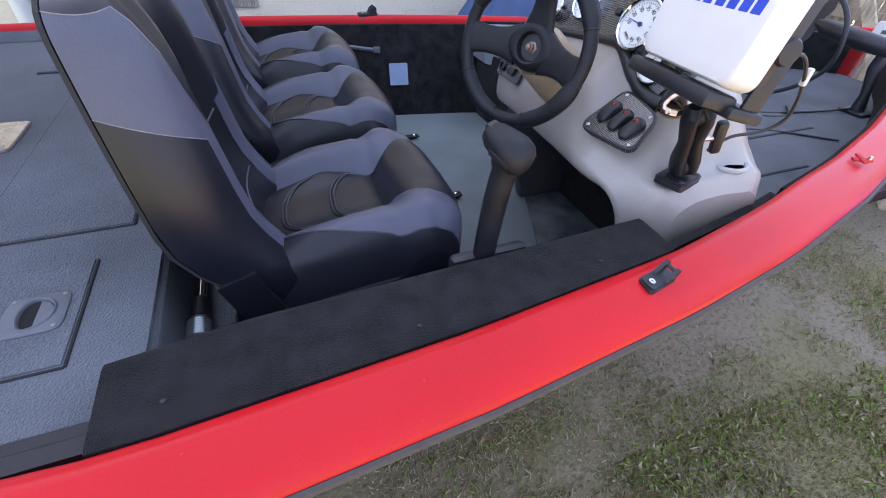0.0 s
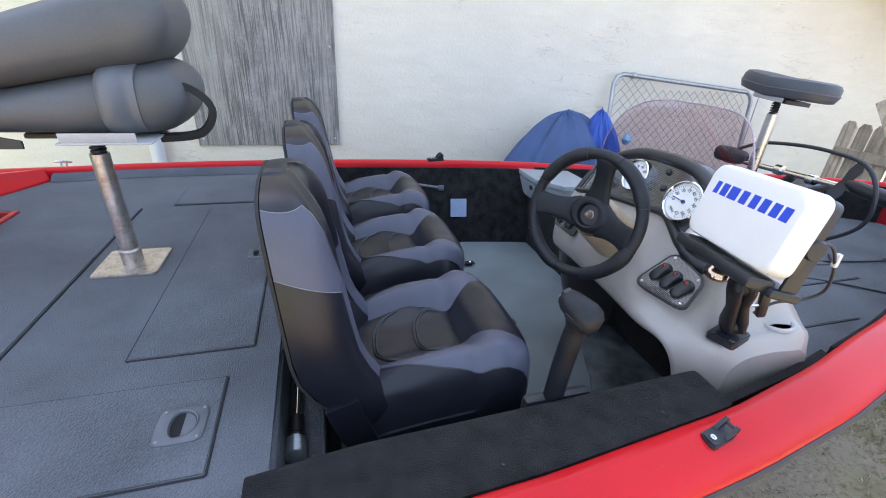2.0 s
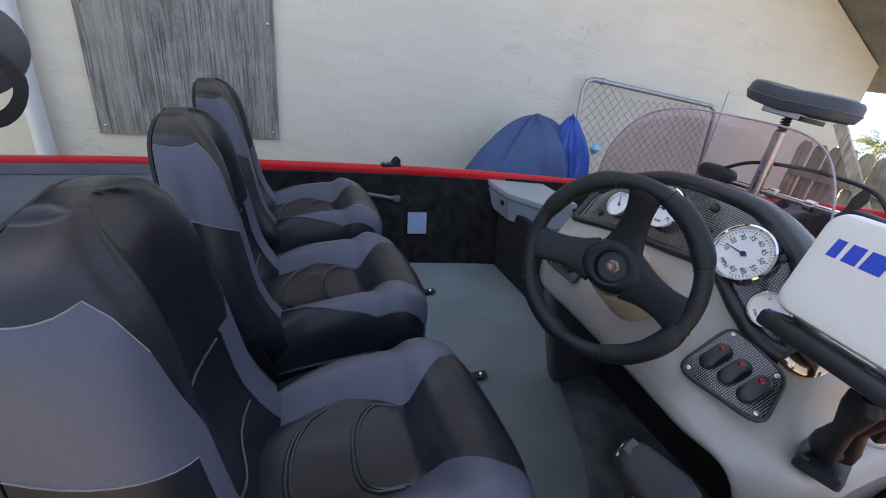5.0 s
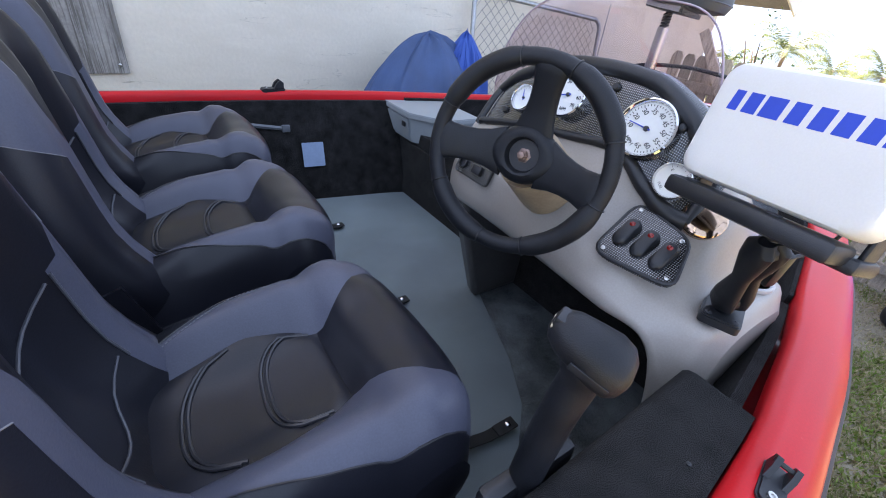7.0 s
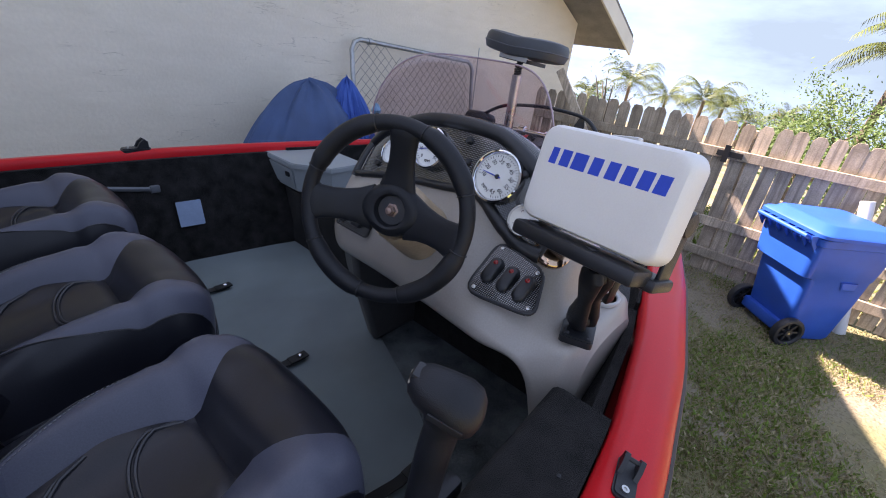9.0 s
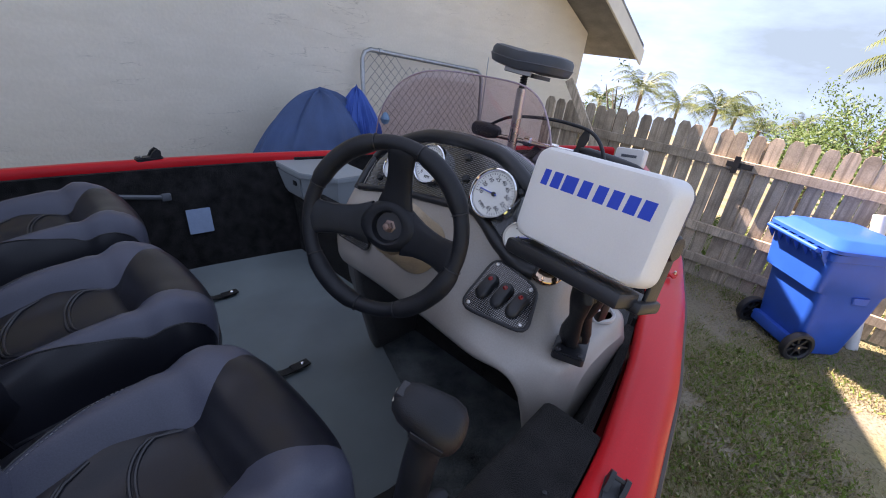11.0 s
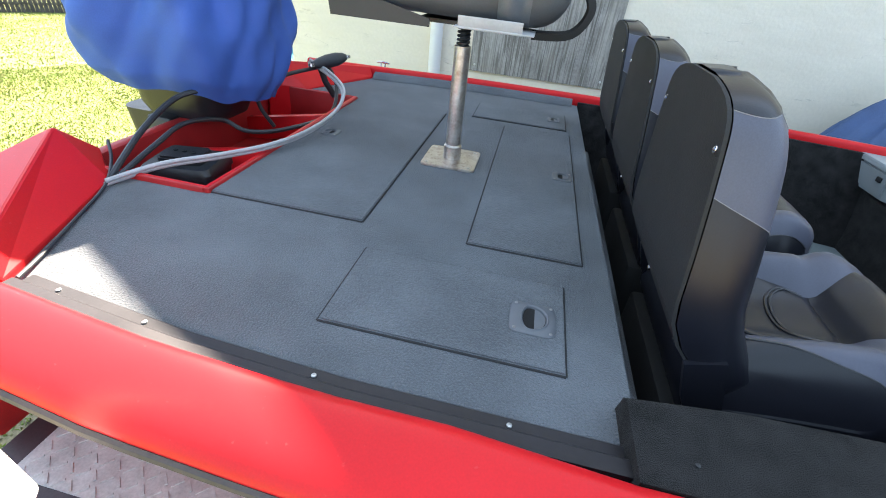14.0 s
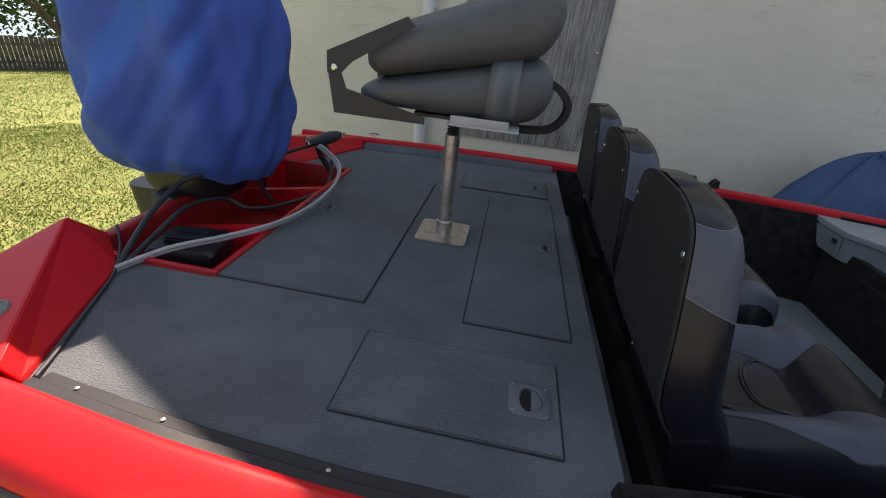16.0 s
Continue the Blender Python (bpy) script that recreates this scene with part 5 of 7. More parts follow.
def steering_wheel():
    R = 0.172
    rad = []
    pts = []
    grips = ((22, 70), (104, 160), (212, 262), (292, 345))
    for k in range(96):
        a = 2 * math.pi * k / 96
        pts.append((R * math.cos(a), R * math.sin(a), 0.0))
        d = math.degrees(a)
        grip = max(0.0, max(min(d - lo, hi - d) for lo, hi in grips))
        rad.append(0.0158 + 0.0042 * min(1.0, grip / 6) + 0.0010 * max(0.0, math.sin(radians(d * 9))) * (1 if 292 < d < 345 else 0))
    w = part("steering_wheel", placed(tube(pts, rad, 16, closed=True), WHEEL), M_GRIP, console, "black leather-look steering wheel rim")
    for d in (22, 70, 104, 160, 212, 262, 292, 345):
        a = radians(d)
        c, e1 = Vector((R * math.cos(a), R * math.sin(a), 0)), Vector((math.cos(a), math.sin(a), 0))
        ring = [c + e1 * 0.0176 * math.cos(t) + Vector((0, 0, 0.0176 * math.sin(t))) for t in (2 * math.pi * k / 16 for k in range(16))]
        part("grip_seam", placed(tube(ring, 0.0013, 5, closed=True), WHEEL), M_BLACKPLASTIC, w, "stitched grip end")
    for a0, g in ((84, 0.95), (184, 1.12), (350, 1.12)):
        a = radians(a0)
        d, n = Vector((math.cos(a), math.sin(a), 0)), Vector((-math.sin(a), math.cos(a), 0))
        secs = []
        for t, hw, z, th in ((0.044, 0.044, -0.042, 0.011), (0.054, 0.041, -0.040, 0.012), (0.075, 0.034, -0.036, 0.012), (0.10, 0.030, -0.028, 0.012), (0.125, 0.029, -0.017, 0.012), (0.148, 0.032, -0.006, 0.012), (0.162, 0.040, -0.001, 0.013), (0.172, 0.046, 0.0, 0.010)):
            c = d * t + Vector((0, 0, z))
            secs.append([c + n * hw * g * math.copysign(abs(math.cos(q)) ** 0.6, math.cos(q)) + Vector((0, 0, th * math.copysign(abs(math.sin(q)) ** 0.8, math.sin(q)))) for q in (2 * math.pi * k / 16 for k in range(16))])
        part("spoke", placed(loft(secs), WHEEL), M_GRIP, w, "black padded wheel spoke")
    rings = []
    for r, z in ((0.058, -0.058), (0.061, -0.048), (0.059, -0.036), (0.052, -0.027), (0.042, -0.0235), (0.0345, -0.026), (0.030, -0.046)):
        rings.append([(r * (1 + 0.20 * abs(math.cos(t)) ** 3) * math.cos(t), r * (0.92 if math.sin(t) < 0 else 1.0) * math.sin(t), z) for t in (2 * math.pi * k / 40 for k in range(40))] if r > 0.036 else [(r * math.cos(t), r * math.sin(t), z) for t in (2 * math.pi * k / 40 for k in range(40))])
    part("hub_pad", placed(loft(rings, cap=False), WHEEL), M_GRIP, w, "black wheel centre pad")
    part("hub_cup", placed(lathe([(0.0305, -0.040), (0.0300, -0.046), (0.0, -0.047)], 28), WHEEL), M_INK, w, "dark recessed hub cup")
    part("hub_nut", placed(lathe([(0.015, -0.046), (0.015, -0.040), (0.0105, -0.038), (0.0105, -0.030), (0.0075, -0.027), (0.0075, -0.022), (0, -0.020)], 6), WHEEL), M_EMBLEM, w, "rusty centre shaft nut")
    back = WHEEL.inverted() @ (console_point(-0.46, 2.2) + Vector((0.02, 0, -0.01)))
    part("column", placed(tube([(0, 0, -0.05), back * 0.6, back], [0.022, 0.022, 0.022], 14), WHEEL), M_BLACKPLASTIC, console, "black steering column")
    part("column_housing", placed(tube([Vector((0, -0.004, -0.072)), Vector((0, -0.004, -0.078)), back * 0.85, back], [0.056, 0.066, 0.070, 0.072], 28), WHEEL), M_TAN, console, "tan plastic column housing")


steering_wheel()


def windshield():
    bm = bmesh.new()
    na, nz = 40, 10
    grid = []
    for i in range(na + 1):
        a = -1 + 2 * i / na
        y = -0.300 - 0.330 * a
        top = 1.385 + 0.268 * max(0, 1 - abs(a) ** 4.6) ** 0.60
        base = 1.375 - 0.03 * a * a
        col = []
        for k in range(nz + 1):
            z = base + (top - base) * k / nz
            x = 1.80 - 0.13 * a * a - 0.10 * (z - 1.36)
            col.append(bm.verts.new((x, y, z)))
        grid.append(col)
    bridge(bm, grid, False, False, False)
    t = thing("windshield", "purple-tinted clear acrylic console windshield", "windshield")
    w = part("pane", bm, M_TINT, t, "purple-tinted clear acrylic pane")
    so = w.modifiers.new("thick", "SOLIDIFY")
    so.thickness = 0.004
    w.visible_shadow = False
    pts = []
    for i in range(na + 1):
        a = -1 + 2 * i / na
        z = 1.385 + 0.268 * max(0, 1 - abs(a) ** 4.6) ** 0.60
        pts.append((1.80 - 0.13 * a * a - 0.10 * (z - 1.36), -0.300 - 0.330 * a, z))
    part("edge", tube(pts, 0.0022, 6), M_EDGE, t, "dark polished acrylic edge")
    for a in (-0.8, -0.3, 0.3, 0.8):
        screw_head((1.80 - 0.13 * a * a - 0.012, -0.300 - 0.330 * a, 1.395), t, 0.006, axis=(-1, 0, 0.1), mat=M_STEEL)
    return t


M_EDGE = material("acrylic_edge", (0.40, 0.30, 0.34), 0.2, var=0.1, scale=30, bump=0)
windshield()

# ---- throttle ----


def throttle():
    t = thing("throttle_lever", "black throttle lever with rounded grip beside the seat", "throttle lever")
    part("base", box((0.16, 0.03, 0.14), (1.05, -0.838, 1.06), bevel=0.012), M_BLACKPLASTIC, t)
    part("stem", tube(spline([Vector(q) for q in ((1.035, -0.842, 1.02), (1.036, -0.843, 1.10), (1.038, -0.846, 1.18), (1.041, -0.852, 1.26), (1.045, -0.858, 1.315), (1.046, -0.860, 1.345))], 4), [0.026] * 5 + [0.021] * 8 + [0.021] * 4 + [0.025] * 4, 18), M_GRIP, t)
    tip, end = Vector((1.027, -0.818, 1.366)), Vector((1.060, -0.898, 1.342))
    m = basis((tip + end) / 2, end - tip, (0.9, 0.35, 0.1))
    ln = (end - tip).length
    secs = []
    for u, hy, hz, dz in ((0.0, 0.008, 0.008, 0.003), (0.06, 0.017, 0.015, 0.002), (0.2, 0.024, 0.021, 0.001), (0.45, 0.028, 0.025, 0.0), (0.68, 0.031, 0.028, -0.001), (0.85, 0.029, 0.026, -0.003), (0.95, 0.021, 0.019, -0.005), (1.0, 0.009, 0.008, -0.007)):
        secs.append([(ln * (u - 0.5), hy * math.copysign(abs(math.cos(a)) ** 0.85, math.cos(a)), dz + hz * math.copysign(abs(math.sin(a)) ** 0.85, math.sin(a))) for a in (2 * math.pi * k / 24 for k in range(24))])
    part("grip", placed(loft(secs), m), M_GRIP, t, "black pebbled lever grip")
    up = 1 if (m.to_3x3() @ Vector((0, 0, 1))).z > 0 else -1
    seam = [(ln * (u - 0.5), hy * 1.01, 0.0) for u, hy, hz, dz in ((0.06, 0.017, 0, 0), (0.2, 0.024, 0, 0), (0.45, 0.028, 0, 0), (0.68, 0.031, 0, 0), (0.85, 0.029, 0, 0), (0.95, 0.021, 0, 0))]
    part("grip_seam", placed(tube(seam, 0.0015, 5), m), M_BLACKPLASTIC, t)
    part("trim_button", placed(box((0.016, 0.022, 0.010), (-ln * 0.40, 0.0, up * 0.013), bevel=0.003), m), M_BLACKPLASTIC, t, "black trim button")
    part("worn_edge", placed(tube([(-ln * 0.46, -0.013, up * 0.005), (-ln * 0.49, 0.0, up * 0.009), (-ln * 0.46, 0.013, up * 0.005)], 0.0020, 6), m), M_STEEL, t, "worn silver edge")
    part("badge", placed(box((0.040, 0.002, 0.009), (0.010, -0.0300, -up * 0.004), bevel=0.0005), m), M_BLACKPLASTIC, t)


throttle()

# ---- fishfinder ----


def fishfinder():
    f = thing("fishfinder", "white plastic fishfinder cover on a black ball mount", "fishfinder")
    c = Vector((1.400, -0.831, 1.514))
    m = basis(c, (-0.055, -0.252, 0.012), (0.034, 0.0, 0.142))
    W, H = 0.254, 0.162
    cov = part("cover", placed(loft([[(px, py, z) for px, py in rounded(W * g, H * (g * 1.6 - 0.6), 0.024, 8)] for z, g in ((-0.030, 0.992), (-0.026, 1.0), (-0.004, 0.992), (0.006, 0.982), (0.012, 0.967), (0.0155, 0.945), (0.0165, 0.90), (0.0168, 0.80))]), m), M_WHITE, f, "white snap-on sun cover")
    xs = [-0.098, -0.075, -0.048, -0.018, 0.010, 0.036, 0.062, 0.086]
    for k, x in enumerate(xs):
        wd = 0.029 if k == 2 else (0.017 if k == 0 else 0.022)
        bm = plate([(-wd / 2, -0.013), (wd / 2 - 0.003, -0.013), (wd / 2 - 0.001, 0.013), (-wd / 2 + 0.003, 0.013)], 0.0, 0.0008)
        part("blue_mark", placed(bm, m @ Matrix.Translation((x * 1.0 + 0.010, 0.030, 0.0163))), M_BLUEINK, cov, "blue printed block", smooth=False)
    part("housing", placed(loft([[(px, py, z) for px, py in rounded(W * g, H * g, 0.016, 4)] for z, g in ((-0.068, 0.80), (-0.058, 0.92), (-0.024, 0.97))]), m), M_BLACKPLASTIC, f, "black display housing")
    for sx in (-1, 1):
        part("bracket_knob", placed(lathe([(0, 0), (0.019, 0), (0.020, 0.006), (0.017, 0.011), (0, 0.012)], 18), m @ Matrix.Translation((sx * (W * 0.50 - 0.012), -0.012, -0.048)) @ Matrix.Rotation(radians(90 * sx), 4, "Y")), M_BLACKPLASTIC, f, "black ribbed knob")
        part("bracket_arm", placed(box((0.008, 0.10, 0.035), (sx * (W * 0.49 - 0.010), -0.062, -0.055), bevel=0.003), m), M_BLACKPLASTIC, f)
    part("bracket_base", placed(box((W * 0.98, 0.020, 0.065), (0, -0.108, -0.050), bevel=0.006), m), M_BLACKPLASTIC, f, "black tray bracket")
    part("bracket_tray", placed(box((0.232, 0.026, 0.060), (-0.004, -0.100, -0.002), bevel=0.007), m), M_BLACKPLASTIC, f)
    for x in (-0.09, 0.03):
        part("tray_slot", placed(lathe([(0, 0), (0.010, 0), (0.010, 0.002), (0, 0.002)], 14, Matrix.Translation((x, -0.0865, 0.01)) @ Matrix.Rotation(radians(-90), 4, "X")), m), M_INK, f)
    # ball mount
    b = Vector((1.478, -0.838, 1.206))
    part("mount_plate", placed(plate(rounded(0.085, 0.062, 0.008), 0.0, 0.016, bevel=0.003), Matrix.Translation(b) @ Matrix.Rotation(radians(18), 4, "Z")), M_BLACKPLASTIC, f, "black square mount plate")
    for dx, dy in ((-0.03, -0.02), (0.03, -0.02), (0.03, 0.02), (-0.03, 0.02)):
        p = Matrix.Rotation(radians(18), 3, "Z") @ Vector((dx, dy, 0.016))
        screw_head(b + p, f, 0.006, mat=M_INK)
    top = m @ Vector((0.012, -0.118, -0.066))
    p0, p1 = b + Vector((0, 0, 0.038)), top - Vector((0, 0, 0.022))
    for p in (p0, p1):
        part("ball", lathe([(0, -0.020), (0.011, -0.017), (0.019, -0.006), (0.019, 0.006), (0.011, 0.017), (0, 0.020)], 18, Matrix.Translation(p)), M_GRIP, f)
    part("stalk", tube([b + Vector((0, 0, 0.014)), p0], 0.012, 10), M_BLACKPLASTIC, f)
    part("stalk", tube([p1, top], 0.012, 10), M_BLACKPLASTIC, f)
    d = (p1 - p0).normalized()
    side = d.cross(Vector((0.5, 1, 0))).normalized()
    for s in (-1, 1):
        secs = []
        for t, r, o in ((-0.018, 0.012, 0.012), (-0.006, 0.027, 0.020), (0.020, 0.025, 0.022), (0.5, 0.015, 0.014), (None, 0.025, 0.022), (None, 0.027, 0.020), (None, 0.012, 0.012)):
            secs.append((t, r, o))
        ln = (p1 - p0).length
        pos = [-0.02, -0.006, 0.018, ln / 2, ln - 0.018, ln + 0.006, ln + 0.02]
        nn = d.cross(side)
        rings = []
        for (t, r, o), q in zip(secs, pos):
            cc = p0 + d * q + side * s * o * 0.62
            rings.append([cc + nn * r * 0.92 * math.cos(a) + side * 0.014 * math.sin(a) for a in (2 * math.pi * k / 14 for k in range(14))])
        part("socket_arm", loft(rings), M_GRIP, f, "black double socket arm")
    mid = (p0 + p1) / 2
    part("clamp_screw", tube([mid - side * 0.045, mid + side * 0.014], 0.005, 8), M_STEEL, f)
    part("clamp_knob", placed(box((0.02, 0.075, 0.018), (0, 0, 0), bevel=0.006), basis(mid - side * 0.048, side, d)), M_BLACKPLASTIC, f, "black wing knob")
    # cable
    c1 = m @ Vector((0.06, -0.06, -0.08))
    pts = [Vector(p) for p in (c1, (1.55, -0.90, 1.47), (1.60, -0.90, 1.42), (1.63, -0.89, 1.35), (1.61, -0.87, 1.315), (1.56, -0.85, 1.30), (1.525, -0.84, 1.27))]
    cab = thing("display_cable", "black display cable looping down to the console", "cable")
    part("cable", tube(spline(pts, 8), 0.0033, 8), M_BLACKPLASTIC, cab)
    part("tag", box((0.010, 0.010, 0.03), pts[2] + Vector((0, 0, 0.01)), bevel=0.002), M_WHITE, cab, "white cable tag")


fishfinder()

# ---- stern and bow gear ----


def pedestal_seat():
    p = thing("pedestal_seat", "folded grey fishing seat on a worn metal pedestal post", "fishing seat")
    part("base_plate", plate([(x, y) for x, y in rounded(0.178, 0.182, 0.015)], DECK + 0.001, DECK + 0.008, bevel=0.002), M_RUSTPOST, p, "worn metal base plate")
    for sx in (-1, 1):
        for sy in (-1, 1):
            screw_head((sx * 0.07, sy * 0.072, DECK + 0.008), p, 0.006)
    part("post_collar", lathe([(0.029, DECK + 0.006), (0.0295, DECK + 0.012), (0.0295, DECK + 0.05), (0.0245, DECK + 0.056)], 22), M_RUSTPOST, p)
    part("post", tube([(0, 0, DECK + 0.01), (-0.004, 0, 1.455)], 0.0245, 22), M_RUSTPOST, p, "worn speckled metal tube")
    pts = []
    for k in range(90):
        a = 2 * math.pi * k / 15
        pts.append((-0.004 + 0.0165 * math.cos(a), 0.0165 * math.sin(a), 1.455 + 0.062 * k / 89))
    part("spring", tube(pts, 0.0042, 6), M_BLACKPLASTIC, p, "black coil spring")
    part("stud", tube([(-0.004, 0, 1.45), (-0.004, 0, 1.53)], 0.012, 10), M_BLACKPLASTIC, p)
    part("mount_plate", plate(rounded(0.24, 0.20, 0.02), 1.517, 1.527, bevel=0.002), M_BLACKPLASTIC, p)

    def pad(x0, x1, hw, lower, upper, nose):
        """A cushion along x with rounded ends; lower and upper give its faces."""
        secs = []
        us = [0.0, 0.015, 0.04, 0.08, 0.13, 0.2, 0.3, 0.4, 0.5, 0.6, 0.68, 0.75, 0.81, 0.86, 0.90, 0.935, 0.96, 0.98, 0.992, 1.0]
        for u in us:
            x = x0 + (x1 - x0) * u
            head, tail = max(0, (u - 0.80) / 0.20) * (1 if nose else 0), max(0, (0.13 - u) / 0.13) * (1 if nose else 0)
            e = (0.06 + 0.94 * math.sqrt(max(0, 1 - head ** 2.4))) * (0.25 + 0.75 * math.sqrt(max(0, 1 - tail ** 2)))
            zl, zu = lower(u), upper(u)
            zc, hz = (zl + zu) / 2, (zu - zl) / 2 * e
            w = hw * (0.86 + 0.14 * math.sin(math.pi * min(1, u * 1.15 + 0.12))) * (0.60 + 0.40 * e)
            ring = []
            for k in range(28):
                a = 2 * math.pi * k / 28
                c, s_ = math.cos(a), math.sin(a)
                ring.append((x, w * math.copysign(abs(c) ** 0.55, c), zc + hz * math.copysign(abs(s_) ** 0.7, s_)))
            secs.append(ring)
        return loft(secs)
    part("seat_cushion", pad(-0.27, 0.275, 0.205, lambda u: 1.527 + 0.03 * (1 - u) * 0.4, lambda u: 1.605 + 0.125 * u, 0.6), M_VINYL2, p, "grey vinyl seat cushion")
    part("cushion_band", pad(0.10, 0.18, 0.209, lambda u: 1.528, lambda u: 1.702 + 0.014 * u, 0.0), M_VINYL3, p, "paler grey vinyl band")
    part("back_cushion", pad(-0.25, 0.27, 0.205, lambda u: 1.603 + 0.105 * u, lambda u: 1.735 + 0.185 * u, 0.6), M_VINYL2, p, "grey vinyl folded back cushion")
    for sy in (-1, 1):
        y = sy * 0.212
        low = [(-0.335, 1.625), (-0.30, 1.625), (-0.285, 1.585), (-0.06, 1.535), (-0.06, 1.517), (-0.32, 1.517)]
        part("hinge_plate", loft([[(x, y + d, z) for x, z in low] for d in (-0.003, 0.003)]), M_BLACKPLASTIC, p, "black steel hinge plate", smooth=False)
        up = [(-0.335, 1.62), (-0.335, 1.675), (-0.12, 1.775), (-0.10, 1.755), (-0.265, 1.655), (-0.30, 1.62)]
        part("hinge_plate", loft([[(x, y + sy * 0.006 + d, z) for x, z in up] for d in (-0.003, 0.003)]), M_BLACKPLASTIC, p, "black steel hinge plate", smooth=False)
        screw_head((-0.315, y + sy * 0.010, 1.635), p, 0.010, axis=(0, sy, 0), mat=M_CHROME)
    part("tape", box((0.20, 0.16, 0.004), (0.10, -0.13, 1.5255), bevel=0.001), M_WHITEGREY, p, "pale backing sheet")
    part("flap", box((0.16, 0.004, 0.030), (0.09, -0.208, 1.537), rotation("X", 12), bevel=0.001), M_WHITEGREY, p, "pale torn backing flap")
    part("strap", tube(spline([Vector(q) for q in ((0.16, -0.12, 1.655), (0.27, -0.10, 1.650), (0.325, -0.09, 1.595), (0.29, -0.09, 1.53), (0.19, -0.10, 1.518))], 6), [0.013] * 25, 4), M_BACKPANEL, p, "black webbing strap")


M_VINYL2 = material("weathered_grey_vinyl", (0.078, 0.082, 0.088), 0.5, var=0.1, scale=8, fine=250, bump=0.15)
M_VINYL3 = material("pale_grey_vinyl", (0.12, 0.128, 0.14), 0.5, var=0.08, scale=8, fine=250, bump=0.15)
pedestal_seat()


def outboard():
    o = thing("outboard_motor", "outboard motor under a creased blue canvas cover", "outboard motor")
    bm = bmesh.new()
    rings = []
    levels, n = 70, 150
    for j in range(levels + 1):
        t = j / levels
        z0 = 1.185 + 1.0 * t
        sc = lerp(t, [(0, 0.80), (0.06, 0.92), (0.2, 1.0), (0.55, 0.97), (0.8, 0.86), (0.92, 0.68), (0.98, 0.40), (1, 0.05)])
        ring = []
        for k in range(n):
            a = 2 * math.pi * k / n
            c, s_ = math.cos(a), math.sin(a)
            r = 1 / ((abs(c) / 0.285) ** 2.6 + (abs(s_) / 0.295) ** 2.6) ** (1 / 2.6)
            v = Vector((c * 1.6, s_ * 1.6, t * 0.9))
            turn = (a + math.pi) % (2 * math.pi) - math.pi
            hem = 1 - (abs(turn) / math.pi) ** 6
            fold = noise.noise(v * 1.2) * 0.040
            # long soft creases that sweep down and round, and a few steeper ones
            sweep = noise.noise(Vector((turn * 1.5 - t * 3.4, turn * 0.35 + t * 0.9, 2.0)))
            steep = noise.noise(Vector((turn * 3.6 + t * 2.6, t * 0.8, 5.0)))
            fine = noise.noise(Vector((turn * 2.6 - t * 5.5, turn * 0.5 + t * 1.2, 8.0)))
            fold += hem * (0.085 * (math.sqrt(sweep * sweep + 0.012) - 0.2) + 0.030 * steep + 0.030 * (math.sqrt(fine * fine + 0.006) - 0.15)) * (0.35 + 0.65 * math.sin(math.pi * min(1, t + 0.18)))
            rr = (r + fold) * sc
            sag = -0.045 * math.sin(a * 1.0 + 0.4) * (1 - t) ** 3 + 0.03 * noise.noise(Vector((c * 2, s_ * 2, 3.0))) * (1 - t) ** 2
            ring.append((-0.965 + rr * c, 0.07 + rr * s_, z0 + sag))
        rings.append([bm.verts.new(q) for q in ring])
    bridge(bm, rings, False, False)
    bm.faces.new(rings[-1])
    part("cover", bm, M_BLUE, o, "creased royal-blue canvas cover")
    part("cowl", loft([[(-1.0 + x * g, 0.07 + y * g, z) for x, y in rounded(0.38, 0.30, 0.09)] for z, g in ((1.10, 0.80), (1.14, 0.9), (1.26, 0.94))]), M_BLACKPLASTIC, o, "black motor cowl edge")
    part("midsection", loft([[(-1.12 + x, 0.07 + y * g, z) for x, y in rounded(0.26 * g, 0.20, 0.06)] for z, g in ((0.20, 0.7), (0.6, 0.8), (1.10, 1.1))]), M_BLACKPLASTIC, o, "black motor leg")
    part("bracket", box((0.10, 0.34, 0.36), (-1.045, 0.07, 0.93), bevel=0.015), M_BLACKPLASTIC, o, "black transom bracket")
    part("gearcase", tube([(-1.32, 0.07, 0.14), (-1.22, 0.07, 0.14), (-1.05, 0.07, 0.14), (-0.98, 0.07, 0.14)], [0.03, 0.055, 0.05, 0.012], 14), M_BLACKPLASTIC, o)


outboard()


def hose(name, label, pts, r, mat, steps=8):
    t = solo(name, tube(spline([Vector(q) for q in pts], steps), r, 8), mat, label, "hose" if "hose" in name else "cable")
    return t


M_HOSE = material("black_rubber_hose", (0.022, 0.024, 0.03), 0.5, var=0.15, scale=30)
M_CONDUIT = material("grey_cable_sleeve", (0.38, 0.38, 0.40), 0.5, var=0.08, scale=40)
hose("fuel_hose", "black rubber hose rising from the deck to the motor", [(-0.79, -0.57, 1.1), (-0.852, -0.357, 1.17), (-0.86, -0.204, 1.22), (-0.821, -0.133, 1.24), (-0.92, -0.02, 1.22)], 0.0085, M_HOSE)
hose("vent_hose", "black rubber hose lying across the red splash well", [(-0.785, -0.565, 1.1), (-0.803, -0.374, 1.14), (-0.814, -0.232, 1.16), (-0.8, -0.08, 1.13), (-0.732, -0.043, 1.09), (-0.647, 0.064, 1.08), (-0.558, 0.246, 1.1), (-0.6, 0.42, 1.16), (-0.64, 0.44, 1.235), (-0.7, 0.42, 1.25)], 0.0078, M_HOSE)
